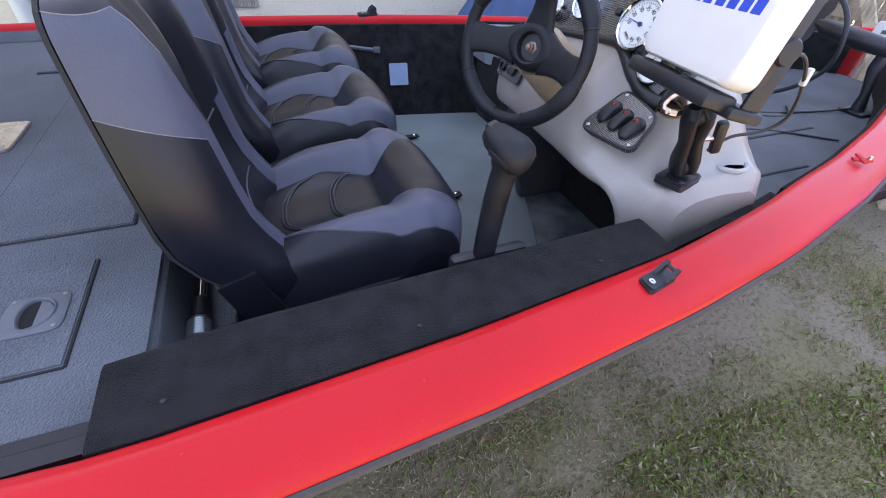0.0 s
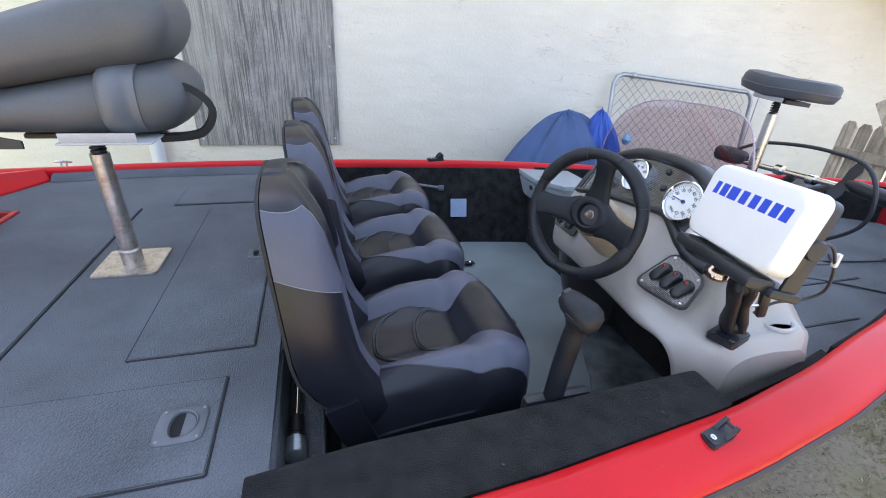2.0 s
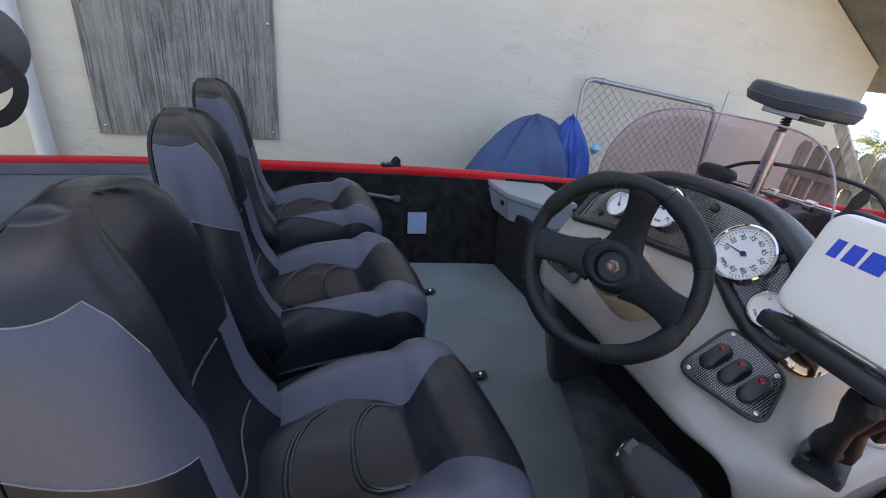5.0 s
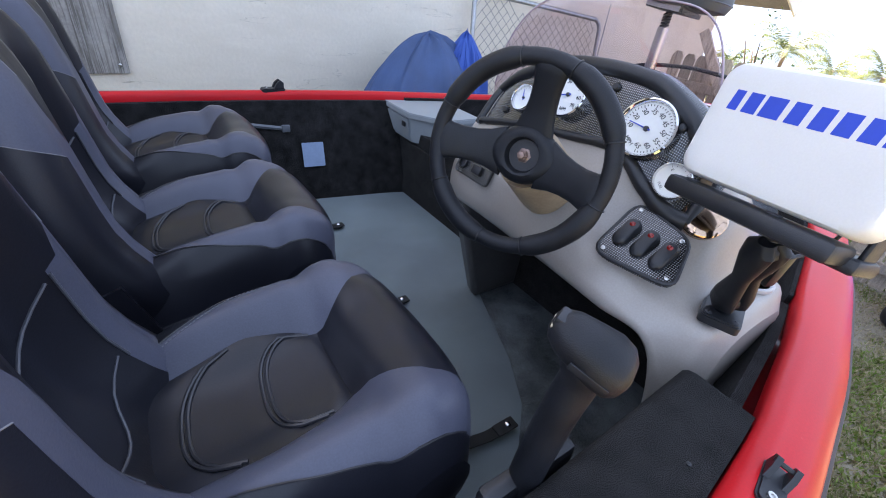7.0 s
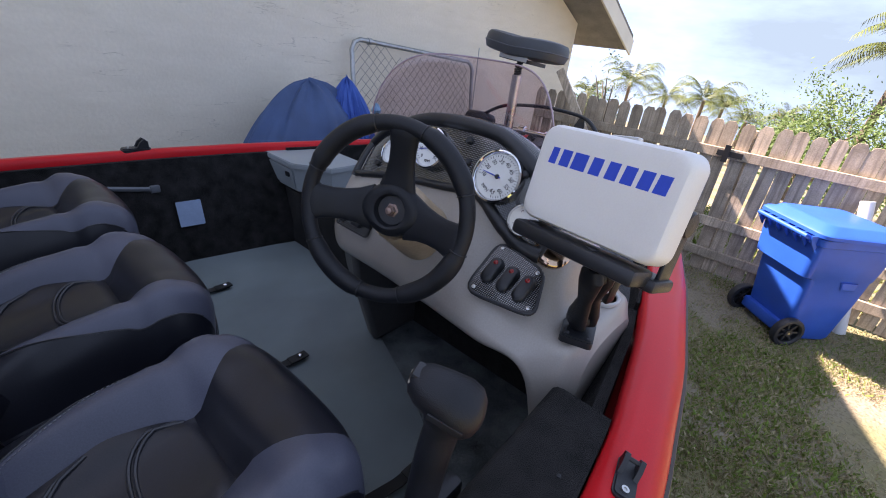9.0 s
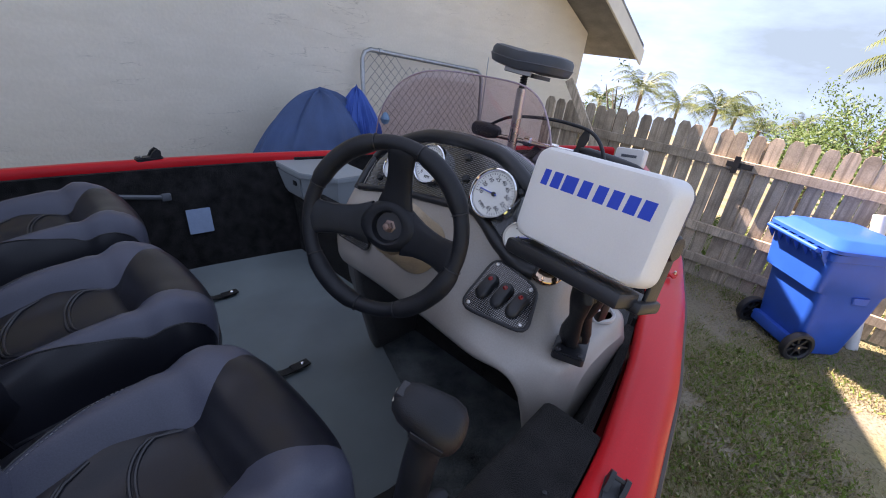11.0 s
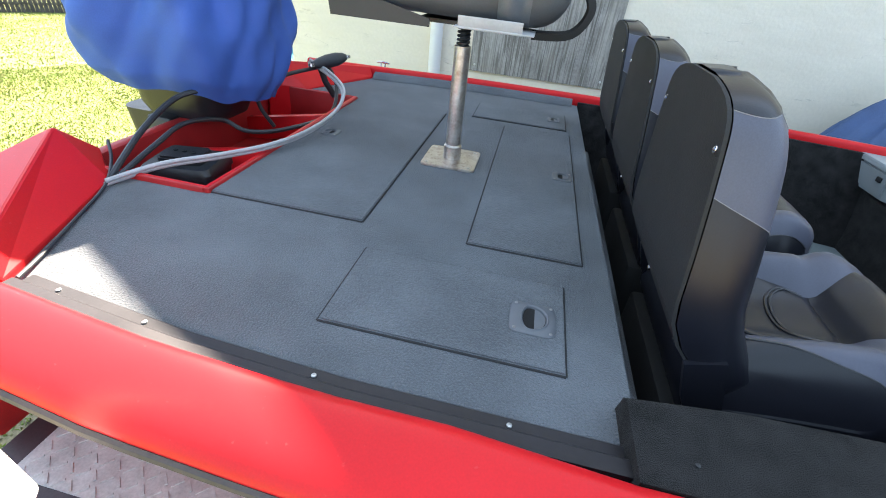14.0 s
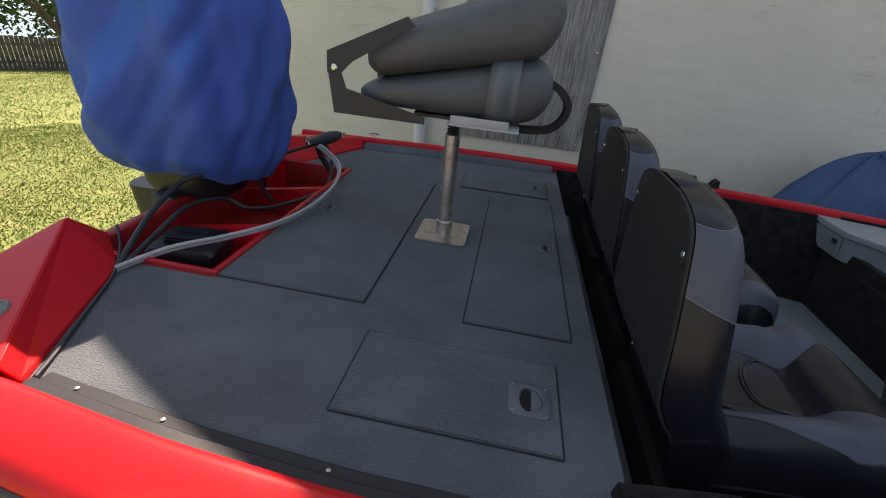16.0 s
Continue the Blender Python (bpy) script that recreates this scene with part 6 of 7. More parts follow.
hose("drain_hose", "short black hose hanging into the red splash well", [(-0.66, 0.37, 1.245), (-0.72, 0.20, 1.235), (-0.76, 0.10, 1.20), (-0.76, 0.09, 1.14), (-0.73, 0.12, 1.06)], 0.0078, M_HOSE)
for dz, dx in ((0.0, 0.0), (0.011, 0.006)):
    hose("control_cable", "pale grey sleeved cable curving over the rear deck", [(-0.785 + dx, -0.575, 1.106 + dz), (-0.723 + dx, -0.454, 1.118 + dz), (-0.625 + dx, -0.345, 1.122 + dz), (-0.538 + dx, -0.221, 1.126 + dz), (-0.49 + dx, -0.067, 1.132 + dz), (-0.477 + dx, 0.123, 1.15 + dz), (-0.503 + dx, 0.261, 1.19 + dz), (-0.587 + dx, 0.329, 1.23 + dz), (-0.7 + dx, 0.38, 1.258 + dz)], 0.0062, M_CONDUIT)
hose("battery_cable", "thin black cable along the stern quarter and deck edge", [(-0.90, -0.43, 1.155), (-0.84, -0.49, 1.13), (-0.775, -0.585, 1.108), (-0.70, -0.74, 1.107), (-0.645, -0.86, 1.107), (-0.612, -0.93, 1.112)], 0.0042, M_HOSE)
bulb = thing("primer_bulb", "black rubber primer bulb with clamps above the well", "primer bulb")
part("bulb", tube([(-0.66, 0.33, 1.262), (-0.645, 0.35, 1.265), (-0.62, 0.385, 1.272), (-0.595, 0.42, 1.278), (-0.578, 0.445, 1.283), (-0.568, 0.46, 1.285)], [0.011, 0.020, 0.026, 0.026, 0.019, 0.010], 14), M_HOSE, bulb)
for q in ((-0.662, 0.328, 1.262), (-0.566, 0.462, 1.286)):
    part("clamp", lathe([(0.0125, -0.006), (0.0140, -0.006), (0.0140, 0.006), (0.0125, 0.006)], 16, basis(q, (0.8, -0.55, 0.1), (0, 0, 1)) @ Matrix.Rotation(radians(90), 4, "X")), M_STEEL, bulb)
part("fitting", tube([(-0.66, 0.40, 1.245), (-0.65, 0.42, 1.18), (-0.62, 0.44, 1.12)], [0.015, 0.013, 0.013], 10), M_HOSE, bulb)


def trailer():
    t = thing("boat_trailer", "black steel boat trailer with tread-plate step", "trailer")
    for s in (-1, 1):
        part("beam", box((3.2, 0.08, 0.12), (0.7, s * 0.40, 0.02), bevel=0.006), M_TRAILER, t)
        part("bunk", box((2.6, 0.12, 0.09), (0.5, s * 0.30, 0.145), bevel=0.01), M_BLACKCARPET, t, "carpeted bunk board")
        for x in (-0.6, 1.5):
            part("bunk_post", box((0.06, 0.06, 0.12), (x, s * 0.35, 0.09)), M_TRAILER, t)
        w = part("wheel", lathe([(0.17, -0.09), (0.29, -0.10), (0.325, -0.07), (0.328, 0.0), (0.325, 0.07), (0.29, 0.10), (0.17, 0.09)], 36, Matrix.Translation((-0.15, s * 1.0, GROUND + 0.325)) @ Matrix.Rotation(radians(90), 4, "X")), M_HOSE, t, "black rubber trailer tyre")
        part("rim", lathe([(0, -0.06), (0.05, -0.085), (0.10, -0.05), (0.165, -0.06), (0.175, -0.09), (0.175, 0.09), (0, 0.06)], 24, Matrix.Translation((-0.15, s * 1.0, GROUND + 0.325)) @ Matrix.Rotation(radians(90 * (1 if s < 0 else -1)), 4, "X")), M_GALV, w)
        # step with a tread plate over the wheel
        part("step_frame", box((1.05, 0.26, 0.035), (-0.42, s * 0.945, 0.475), bevel=0.004), M_TRAILER, t, "dark maroon step frame")
        st = part("tread_plate", box((0.92, 0.17, 0.006), (-0.40, s * 0.935, 0.4965)), M_TREAD, t, "diamond tread plate step", smooth=False)
        bm = bmesh.new()
        for i in range(26):
            for j in range(5):
                a = 45 if (i + j) % 2 else -45
                box((0.030, 0.007, 0.004), (-0.83 + i * 0.034, s * (0.862 + 0.036 * j), 0.500), rotation("Z", a), bm=bm)
        tagged(part("tread_pattern", bm, M_TREAD, st, smooth=False), kind="stuff")
        for x in (-0.8, 0.0):
            part("step_post", box((0.05, 0.60, 0.05), (x, s * 0.68, 0.44)), M_TRAILER, t)
            part("step_leg", box((0.05, 0.05, 0.40), (x, s * 0.41, 0.26)), M_TRAILER, t)
    part("axle", tube([(-0.15, -1.0, GROUND + 0.325), (-0.15, 1.0, GROUND + 0.325)], 0.03, 10), M_TRAILER, t)
    part("tongue", box((3.1, 0.09, 0.10), (3.75, 0, 0.02), bevel=0.006), M_TRAILER, t)
    part("crossbar", box((0.08, 0.84, 0.08), (2.25, 0, 0.02)), M_TRAILER, t)
    part("crossbar", box((0.08, 0.84, 0.08), (-0.86, 0, 0.02)), M_TRAILER, t)
    part("jack", tube([(5.0, 0.1, GROUND), (5.0, 0.1, 0.5)], 0.03, 10), M_TRAILER, t)
    part("guide_pole", tube([(-0.325, -1.216, 1.03), (-0.74, -1.20, 2.7)], 0.034, 24), M_PVC, t, "white PVC guide pole")
    part("guide_bracket", tube(spline([Vector(q) for q in ((-0.335, -1.216, 1.06), (-0.315, -1.212, 0.97), (-0.25, -1.18, 0.84), (-0.15, -1.10, 0.68), (-0.10, -1.02, 0.55), (-0.10, -0.90, 0.47))], 6), 0.026, 10), M_TRAILER2, t, "grey steel pole bracket")


M_TRAILER = material("dark_trailer_paint", (0.05, 0.025, 0.03), 0.55, var=0.2, scale=15)
M_TRAILER2 = material("grey_trailer_steel", (0.22, 0.21, 0.22), 0.55, metal=0.4, var=0.2, scale=15)
M_TREAD = material("aluminium_tread", (0.58, 0.55, 0.53), 0.45, metal=0.3, var=0.15, scale=20)
trailer()


def bow_gear():
    global DECK
    keep, DECK = DECK, FORE
    hatch(2.02, 2.40, -0.625, -0.44)
    hatch(2.00, 2.75, -0.40, 0.40)
    DECK = keep
    b = thing("casting_seat", "small dark grey butt seat on a steel pole", "fishing seat")
    px, py = 2.56, 0.085
    part("socket", lathe([(0.05, FORE), (0.05, FORE + 0.01), (0.03, FORE + 0.015), (0.03, FORE + 0.04)], 20, Matrix.Translation((px, py, 0))), M_BLACKPLASTIC, b)
    part("pole", tube([(px, py, FORE), (px - 0.01, py - 0.01, 1.575)], 0.022, 18), M_STEEL, b, "brushed steel pole")
    pts = [(px - 0.01 + 0.014 * math.cos(2 * math.pi * k / 12), py - 0.01 + 0.014 * math.sin(2 * math.pi * k / 12), 1.575 + 0.05 * k / 59) for k in range(60)]
    part("spring", tube(pts, 0.004, 6), M_BLACKPLASTIC, b)
    part("stud", tube([(px - 0.01, py - 0.01, 1.565), (px - 0.01, py - 0.01, 1.645)], 0.010, 8), M_BLACKPLASTIC, b)
    m = Matrix.Translation((px - 0.01, py - 0.025, 1.632)) @ Matrix.Rotation(radians(5), 4, "X") @ Matrix.Rotation(radians(5), 4, "Y")
    out = [(0.130 * math.copysign(abs(math.cos(a)) ** 0.75, math.cos(a)), 0.190 * math.copysign(abs(math.sin(a)) ** 0.8, math.sin(a))) for a in (2 * math.pi * k / 44 for k in range(44))]
    part("pad", placed(loft([[(x * g, y * g, z + 0.012 * abs(y / 0.2)) for x, y in out] for z, g in ((0.012, 0.84), (0.018, 0.95), (0.040, 1.0), (0.072, 0.985), (0.085, 0.93), (0.090, 0.80), (0.088, 0.3))]), m), M_SEATBOW, b, "dark grey vinyl pad")
    part("pad_seam", placed(tube([(x * 1.002, y * 1.002, 0.046 + 0.012 * abs(y / 0.2)) for x, y in out], 0.003, 6, closed=True), m), M_PIPING, b)
    part("under_plate", placed(plate(rounded(0.15, 0.17, 0.02), -0.004, 0.012), m), M_BLACKPLASTIC, b)
    part("label_flap", placed(box((0.004, 0.14, 0.026), (-0.10, -0.01, 0.012), bevel=0.001), m), M_WHITEGREY, b, "pale backing strip")

    t = thing("trolling_motor", "black trolling motor stowed across the bow with chrome shaft", "trolling motor")
    part("shaft", tube([(2.93, 0.52, 1.255), (2.93, -0.30, 1.285)], 0.014, 12), M_CHROME, t, "chrome shaft")
    part("head", loft([[(2.93 + x * g, y, 1.275 + z * g) for x, z in rounded(0.08, 0.085, 0.025)] for y, g in ((0.62, 0.6), (0.60, 0.95), (0.50, 1.05), (0.44, 0.8), (0.42, 0.4))]), M_BLACKPLASTIC, t, "black control head")
    part("pod", tube([(2.93, -0.10, 1.30), (2.93, -0.14, 1.29), (2.93, -0.30, 1.275), (2.93, -0.40, 1.27), (2.93, -0.45, 1.27)], [0.014, 0.030, 0.036, 0.028, 0.010], 16), M_BLACKPLASTIC, t, "black motor pod")
    for a in (20, 200):
        part("propeller_blade", placed(loft([[(0, -0.018, 0.0), (0, 0.018, 0.0), (0.004, 0.018, 0), (0.004, -0.018, 0)], [(0.01, -0.03, 0.06), (0.02, 0.03, 0.06), (0.024, 0.03, 0.06), (0.014, -0.03, 0.06)], [(0.02, -0.01, 0.11), (0.03, 0.02, 0.11), (0.033, 0.02, 0.11), (0.023, -0.01, 0.11)]]), Matrix.Translation((2.93, -0.09, 1.30)) @ Matrix.Rotation(radians(a), 4, "Y")), M_BLACKPLASTIC, t)
    for y in (0.05, 0.22):
        part("clamp", lathe([(0.018, -0.02), (0.026, -0.018), (0.026, 0.018), (0.018, 0.02)], 14, Matrix.Translation((2.93, y, 1.27)) @ Matrix.Rotation(radians(90), 4, "X")), M_CHROME, t)
    part("mount", box((0.42, 0.12, 0.05), (3.05, 0.20, FORE + 0.19), rotation("Y", -6), bevel=0.012), M_BLACKPLASTIC, t, "black bow mount")
    for x in (2.92, 3.20):
        part("mount_leg", box((0.05, 0.10, 0.20), (x, 0.20, FORE + 0.095), bevel=0.006), M_BLACKPLASTIC, t)
    part("mount_arm", tube([(2.93, 0.2, 1.18), (2.93, 0.14, 1.26)], 0.022, 10), M_BLACKPLASTIC, t)
    part("pull_cable", tube(spline([Vector(q) for q in ((2.93, 0.50, 1.31), (2.92, 0.36, 1.38), (2.90, 0.15, 1.415), (2.89, -0.02, 1.42), (2.86, -0.18, 1.40), (2.84, -0.27, 1.30), (2.86, -0.26, 1.15), (2.84, -0.12, 1.02), (2.72, 0.02, 0.995))], 8), 0.009, 8), M_HOSE, t, "thick black ribbed cable")
    part("pedal", box((0.28, 0.13, 0.03), (2.72, 0.25, FORE + 0.04), rotation("Y", -8), bevel=0.008), M_BLACKPLASTIC, t, "black foot pedal")
    part("pedal_base", box((0.30, 0.15, 0.02), (2.72, 0.25, FORE + 0.012), bevel=0.004), M_BLACKPLASTIC, t)

    d = thing("bow_sonar", "small white-covered sonar display on a black bow mount", "sonar display")
    m = basis((3.13, -0.29, 1.285), (-0.12, -0.96, 0.12), (0.25, 0.1, 0.95))
    part("cover", placed(loft([[(x * g, y * g, z) for x, y in rounded(0.165, 0.095, 0.014)] for z, g in ((-0.03, 0.96), (-0.02, 1.0), (0.008, 0.98), (0.014, 0.90))]), m), M_WHITE, d, "white snap-on cover")
    part("mark", placed(box((0.085, 0.014, 0.001), (0, 0.005, 0.0148)), m), M_LATCH, d, "grey printed bar")
    part("bracket", placed(box((0.14, 0.012, 0.05), (0, -0.055, -0.02), bevel=0.004), m), M_BLACKPLASTIC, d)
    part("arm", tube([m @ Vector((0, -0.06, -0.02)), (3.13, -0.30, 1.16), (3.12, -0.33, 1.06), (3.12, -0.34, FORE)], [0.022, 0.026, 0.018, 0.03], 12), M_BLACKPLASTIC, d, "black ball arm")
    part("foot", box((0.10, 0.10, 0.012), (3.12, -0.34, FORE + 0.008), bevel=0.003), M_BLACKPLASTIC, d)
    for pts in ([(2.35, 0.10, FORE + 0.006), (2.45, -0.02, FORE + 0.006), (2.62, -0.10, FORE + 0.006), (2.70, -0.02, FORE + 0.007), (2.60, 0.06, FORE + 0.008), (2.50, 0.0, FORE + 0.012), (2.62, -0.20, FORE + 0.006), (2.90, -0.28, FORE + 0.006), (3.11, -0.33, FORE + 0.02)],
                [(1.92, -0.40, FORE + 0.006), (2.2, -0.30, FORE + 0.006), (2.5, -0.36, FORE + 0.006), (2.72, -0.52, FORE + 0.006)],
                [(2.86, -0.2, FORE + 0.006), (2.75, -0.28, FORE + 0.006), (2.62, -0.24, FORE + 0.006), (2.58, -0.10, FORE + 0.006), (2.7, 0.05, FORE + 0.006), (2.78, 0.2, FORE + 0.01)]):
        hose("deck_cable", "thin black cable lying on the bow deck", pts, 0.0042, M_HOSE)


M_SEATBOW = material("dark_grey_vinyl_pad", (0.045, 0.05, 0.06), 0.45, var=0.1, scale=10, fine=250, bump=0.15)
bow_gear()

# ---- yard ----


def downpipe():
    p = thing("downpipe", "white PVC pipe standing against the stucco wall", "pipe")
    part("pipe", tube([(-0.60, WALL_Y - 0.06, GROUND), (-0.60, WALL_Y - 0.06, 2.45)], 0.050, 20), M_PVC, p)
    for z in (0.5, 1.9):
        part("clip", box((0.12, 0.03, 0.03), (-0.60, WALL_Y - 0.015, z), bevel=0.004), M_PVC, p)


downpipe()


M_WIRE = material("weathered_wire", (0.24, 0.225, 0.215), 0.6, metal=0.3, var=0.2, scale=20)


def chain_gate():
    g = thing("chain_link_gate", "galvanised chain-link gate leaning on the stucco wall", "gate")
    m = Matrix.Translation((3.32, 2.10, GROUND)) @ Matrix.Rotation(radians(-6.0), 4, "X")
    W, H = 1.72, 1.86
    def top(x):
        return H - 0.14 * x / W
    c = 0.09
    loop = [(0, 0, 0.02), (0, 0, H - c), (0.03, 0, H - 0.03), (c, 0, top(c)), (W - c, 0, top(W - c)), (W - 0.03, 0, top(W) - 0.03), (W, 0, top(W) - c), (W, 0, 0.02)]
    part("frame", placed(tube(loop, 0.021, 12), m), M_GALV, g, "galvanised tube frame")
    part("bottom_rail", placed(tube([(0, 0, 0.03), (W, 0, 0.03)], 0.021, 12), m), M_GALV, g)
    part("clamp", placed(lathe([(0.022, -0.02), (0.029, -0.018), (0.029, 0.018), (0.022, 0.02)], 14), m @ Matrix.Translation((0.20, 0, top(0.2))) @ Matrix.Rotation(radians(90), 4, "Y")), M_GALV, g)
    for z in (1.3, 0.5):
        part("clamp", placed(lathe([(0.022, -0.02), (0.029, -0.018), (0.029, 0.018), (0.022, 0.02)], 14), m @ Matrix.Translation((0, 0, z))), M_GALV, g)
    bm = bmesh.new()
    s = 0.096
    n = int(W / s)
    for i in range(-int(H / s), n + 1):
        for d in (1, -1):
            pts = []
            steps = int(H / s) + 1
            for k in range(steps + 1):
                z = 0.03 + k * s * 0.98
                x = i * s + k * s if d > 0 else W - i * s - k * s
                if 0.0 <= x <= W and z <= top(x) - 0.01:
                    pts.append((x, 0.004 * (1 if (k + i) % 2 else -1), z))
            if len(pts) > 1:
                tube(pts, 0.0021, 4, cap=False, bm=bm)
    part("wire_mesh", placed(bm, m), M_WIRE, g, "diamond chain-link wire mesh")
    part("loose_rod", tube([(5.13, 2.26, 0.2), (5.16, 2.30, 1.62)], 0.006, 6), M_GALV, g)


chain_gate()


def heap(name, at, rx, ry, h, mat, label, seed, sharp=1.25, top=0.7, folds=0.20):
    """A crumpled sheet over a pile: broad lumps, sharp creases running down."""
    bm = bmesh.new()
    rings = []
    n, m = 56, 150
    for j in range(n + 1):
        t = j / n
        sc = (1 - t ** sharp) ** top
        ring = []
        for k in range(m):
            a = 2 * math.pi * k / m
            c, s_ = math.cos(a), math.sin(a)
            f = 1 + 0.24 * noise.noise(Vector((c * 1.7 + seed, s_ * 1.7, t * 2))) + 0.12 * noise.noise(Vector((c * 5 + seed, s_ * 5, t * 1.5)))
            crease = abs(noise.noise(Vector((c * 4.5 + seed + t, s_ * 4.5 - t, t * 3.0)))) + 0.5 * abs(noise.noise(Vector((c * 9 - t * 2, s_ * 9 + seed, t * 7))))
            r = sc * f * (1 - folds * (0.35 - crease)) + 0.012
            ring.append(bm.verts.new((at[0] + rx * r * c + 0.10 * t * math.sin(seed), at[1] + ry * r * s_, at[2] + h * t + 0.05 * noise.noise(Vector((c * 3 + seed, s_ * 3, t * 4))))))
        rings.append(ring)
    bridge(bm, rings)
    return solo(name, bm, mat, label, "tarp")


M_TARP = material("dark_blue_tarp", (0.042, 0.092, 0.22), 0.6, var=0.15, scale=5, fine=200, bump=0.2)
heap("blue_tarp", (2.58, 1.95, GROUND), 0.60, 0.36, 1.55, M_TARP, "dark blue tarp heaped over something by the wall", 2.0, 3.4, 0.56, 0.10)
heap("blue_bag", (3.05, 1.86, GROUND), 0.27, 0.22, 1.58, M_BLUE, "bright blue crumpled bag beside the covered pile", 5.0, 2.8, 0.6, 0.42)
scrap = solo("plastic_scrap", lathe([(0.0, 0.0), (0.03, 0.01), (0.045, 0.05), (0.02, 0.10), (0, 0.11)], 9, Matrix.Translation((3.36, 1.98, 1.00))), material("pale_blue_film", (0.25, 0.55, 0.75), 0.3, var=0.2, scale=30), "pale blue plastic scrap caught on the gate wire", "scrap")


def leaning_plank():
    a, b = Vector((5.55, 1.42, 1.50)), Vector((5.36, 0.0, GROUND + 0.01))
    d = (a - b).normalized()
    m = basis((a + b) / 2, d, (0, 1, 0))
    solo("leaning_plank", placed(box(((a - b).length, 0.09, 0.035), bevel=0.003), m), M_FENCE, "weathered brown board leaning against the fence", "plank", smooth=False)


leaning_plank()


def wheelie_bin():
    b = thing("wheelie_bin", "blue plastic wheeled rubbish bin on the grass", "bin")
    fw = Vector((0.70, -0.71, 0)).normalized()
    m = Matrix.Translation((5.14, -1.36, GROUND)) @ Matrix.Rotation(math.atan2(fw.y, fw.x), 4, "Z")
    secs = []
    for z, lx, ly, dx in ((0.03, 0.40, 0.42, 0.05), (0.06, 0.43, 0.45, 0.05), (0.40, 0.50, 0.50, 0.04), (0.60, 0.54, 0.52, 0.03), (0.62, 0.60, 0.545, 0.0), (0.88, 0.66, 0.58, 0.0), (0.89, 0.70, 0.62, 0.0), (0.945, 0.71, 0.63, 0.0)):
        secs.append([(x + dx, y, z) for x, y in rounded(lx, ly, 0.055)])
    part("body", placed(loft(secs), m), M_BIN, b, "blue moulded bin body with a step below the rim")
    part("axle_hood", placed(box((0.10, 0.44, 0.10), (-0.17, 0, 0.12), bevel=0.015), m), M_BIN, b)
    lid = [[(x + 0.01, y, z + 0.05 * (0.35 - x) * 0.6) for x, y in rounded(0.76 * g, 0.66 * g, 0.07)] for z, g in ((0.935, 1.0), (0.960, 1.0), (0.975, 0.96), (0.985, 0.86), (1.015, 0.78), (1.020, 0.70))]
    part("lid", placed(loft(lid), m), M_BIN, b, "blue domed lid")
    part("handle", placed(tube([(-0.33, -0.24, 0.91), (-0.42, -0.24, 0.945), (-0.42, 0.24, 0.945), (-0.33, 0.24, 0.91)], 0.017, 10), m), M_BIN, b)
    for k in range(7):
        y = -0.26 + 0.52 * k / 6
        rib = [(-0.335, 0.955), (-0.405, 0.955), (-0.385, 0.90), (-0.335, 0.84)]
        part("rib", placed(loft([[(x, y + d, z) for x, z in rib] for d in (-0.008, 0.008)]), m), M_BIN, b, smooth=False)
    for s in (-1, 1):
        hub = m @ Matrix.Translation((-0.19, s * 0.265, 0.125)) @ Matrix.Rotation(radians(90), 4, "X")
        w = part("wheel", placed(lathe([(0.088, -0.018), (0.098, -0.030), (0.120, -0.028), (0.127, -0.016), (0.127, 0.016), (0.120, 0.028), (0.098, 0.030), (0.088, 0.018), (0.088, -0.018)], 28), hub), M_HOSE, b, "black plastic wheel")
        part("hub", placed(lathe([(0, -0.024), (0.030, -0.024), (0.032, 0.0), (0.030, 0.024), (0, 0.024)], 16), hub), M_HOSE, w)
        bm = bmesh.new()
        for k in range(7):
            box((0.075, 0.016, 0.020), (0.058, 0, 0), bm=bm)
            bmesh.ops.rotate(bm, cent=(0, 0, 0), matrix=rotation("Z", 360 / 7), verts=bm.verts)
        part("spokes", placed(bm, hub), M_HOSE, w, smooth=False)
    part("axle", placed(tube([(-0.19, -0.29, 0.125), (-0.19, 0.29, 0.125)], 0.010, 8), m), M_STEEL, b)
    part("side_pocket", placed(loft([[(0.02, -0.262, 0.60), (0.16, -0.265, 0.60), (0.16, -0.270, 0.53), (0.05, -0.266, 0.53)], [(0.03, -0.275, 0.60), (0.15, -0.278, 0.60), (0.15, -0.276, 0.545), (0.06, -0.274, 0.545)]]), m), M_BIN, b, smooth=False)
    part("label_plate", placed(box((0.004, 0.40, 0.22), (0.338, 0.0, 0.75), rotation("Y", 6), bevel=0.001), m), material("scuffed_label", (0.20, 0.26, 0.42), 0.35, var=0.5, scale=14), b, "scuffed pale label panel")


wheelie_bin()
solo("leaning_pipe", tube([(5.63, -1.52, 0.86), (5.48, -1.78, GROUND)], 0.05, 12), M_PVC, "white pipe leaning on the fence behind the bin", "pipe")
for k, (x, y, a) in enumerate(((5.15, -2.25, 20), (5.05, -2.45, 75), (5.35, -2.6, 40))):
    solo("paving_block", placed(box((0.40, 0.20, 0.09), (0, 0, 0.03), bevel=0.008), Matrix.Translation((x, y, GROUND)) @ Matrix.Rotation(radians(a), 4, "Z")), material("concrete_block", (0.30, 0.24, 0.21), 0.9, var=0.2, scale=12), "worn concrete block lying in the grass", "block", "blocks by the fence")


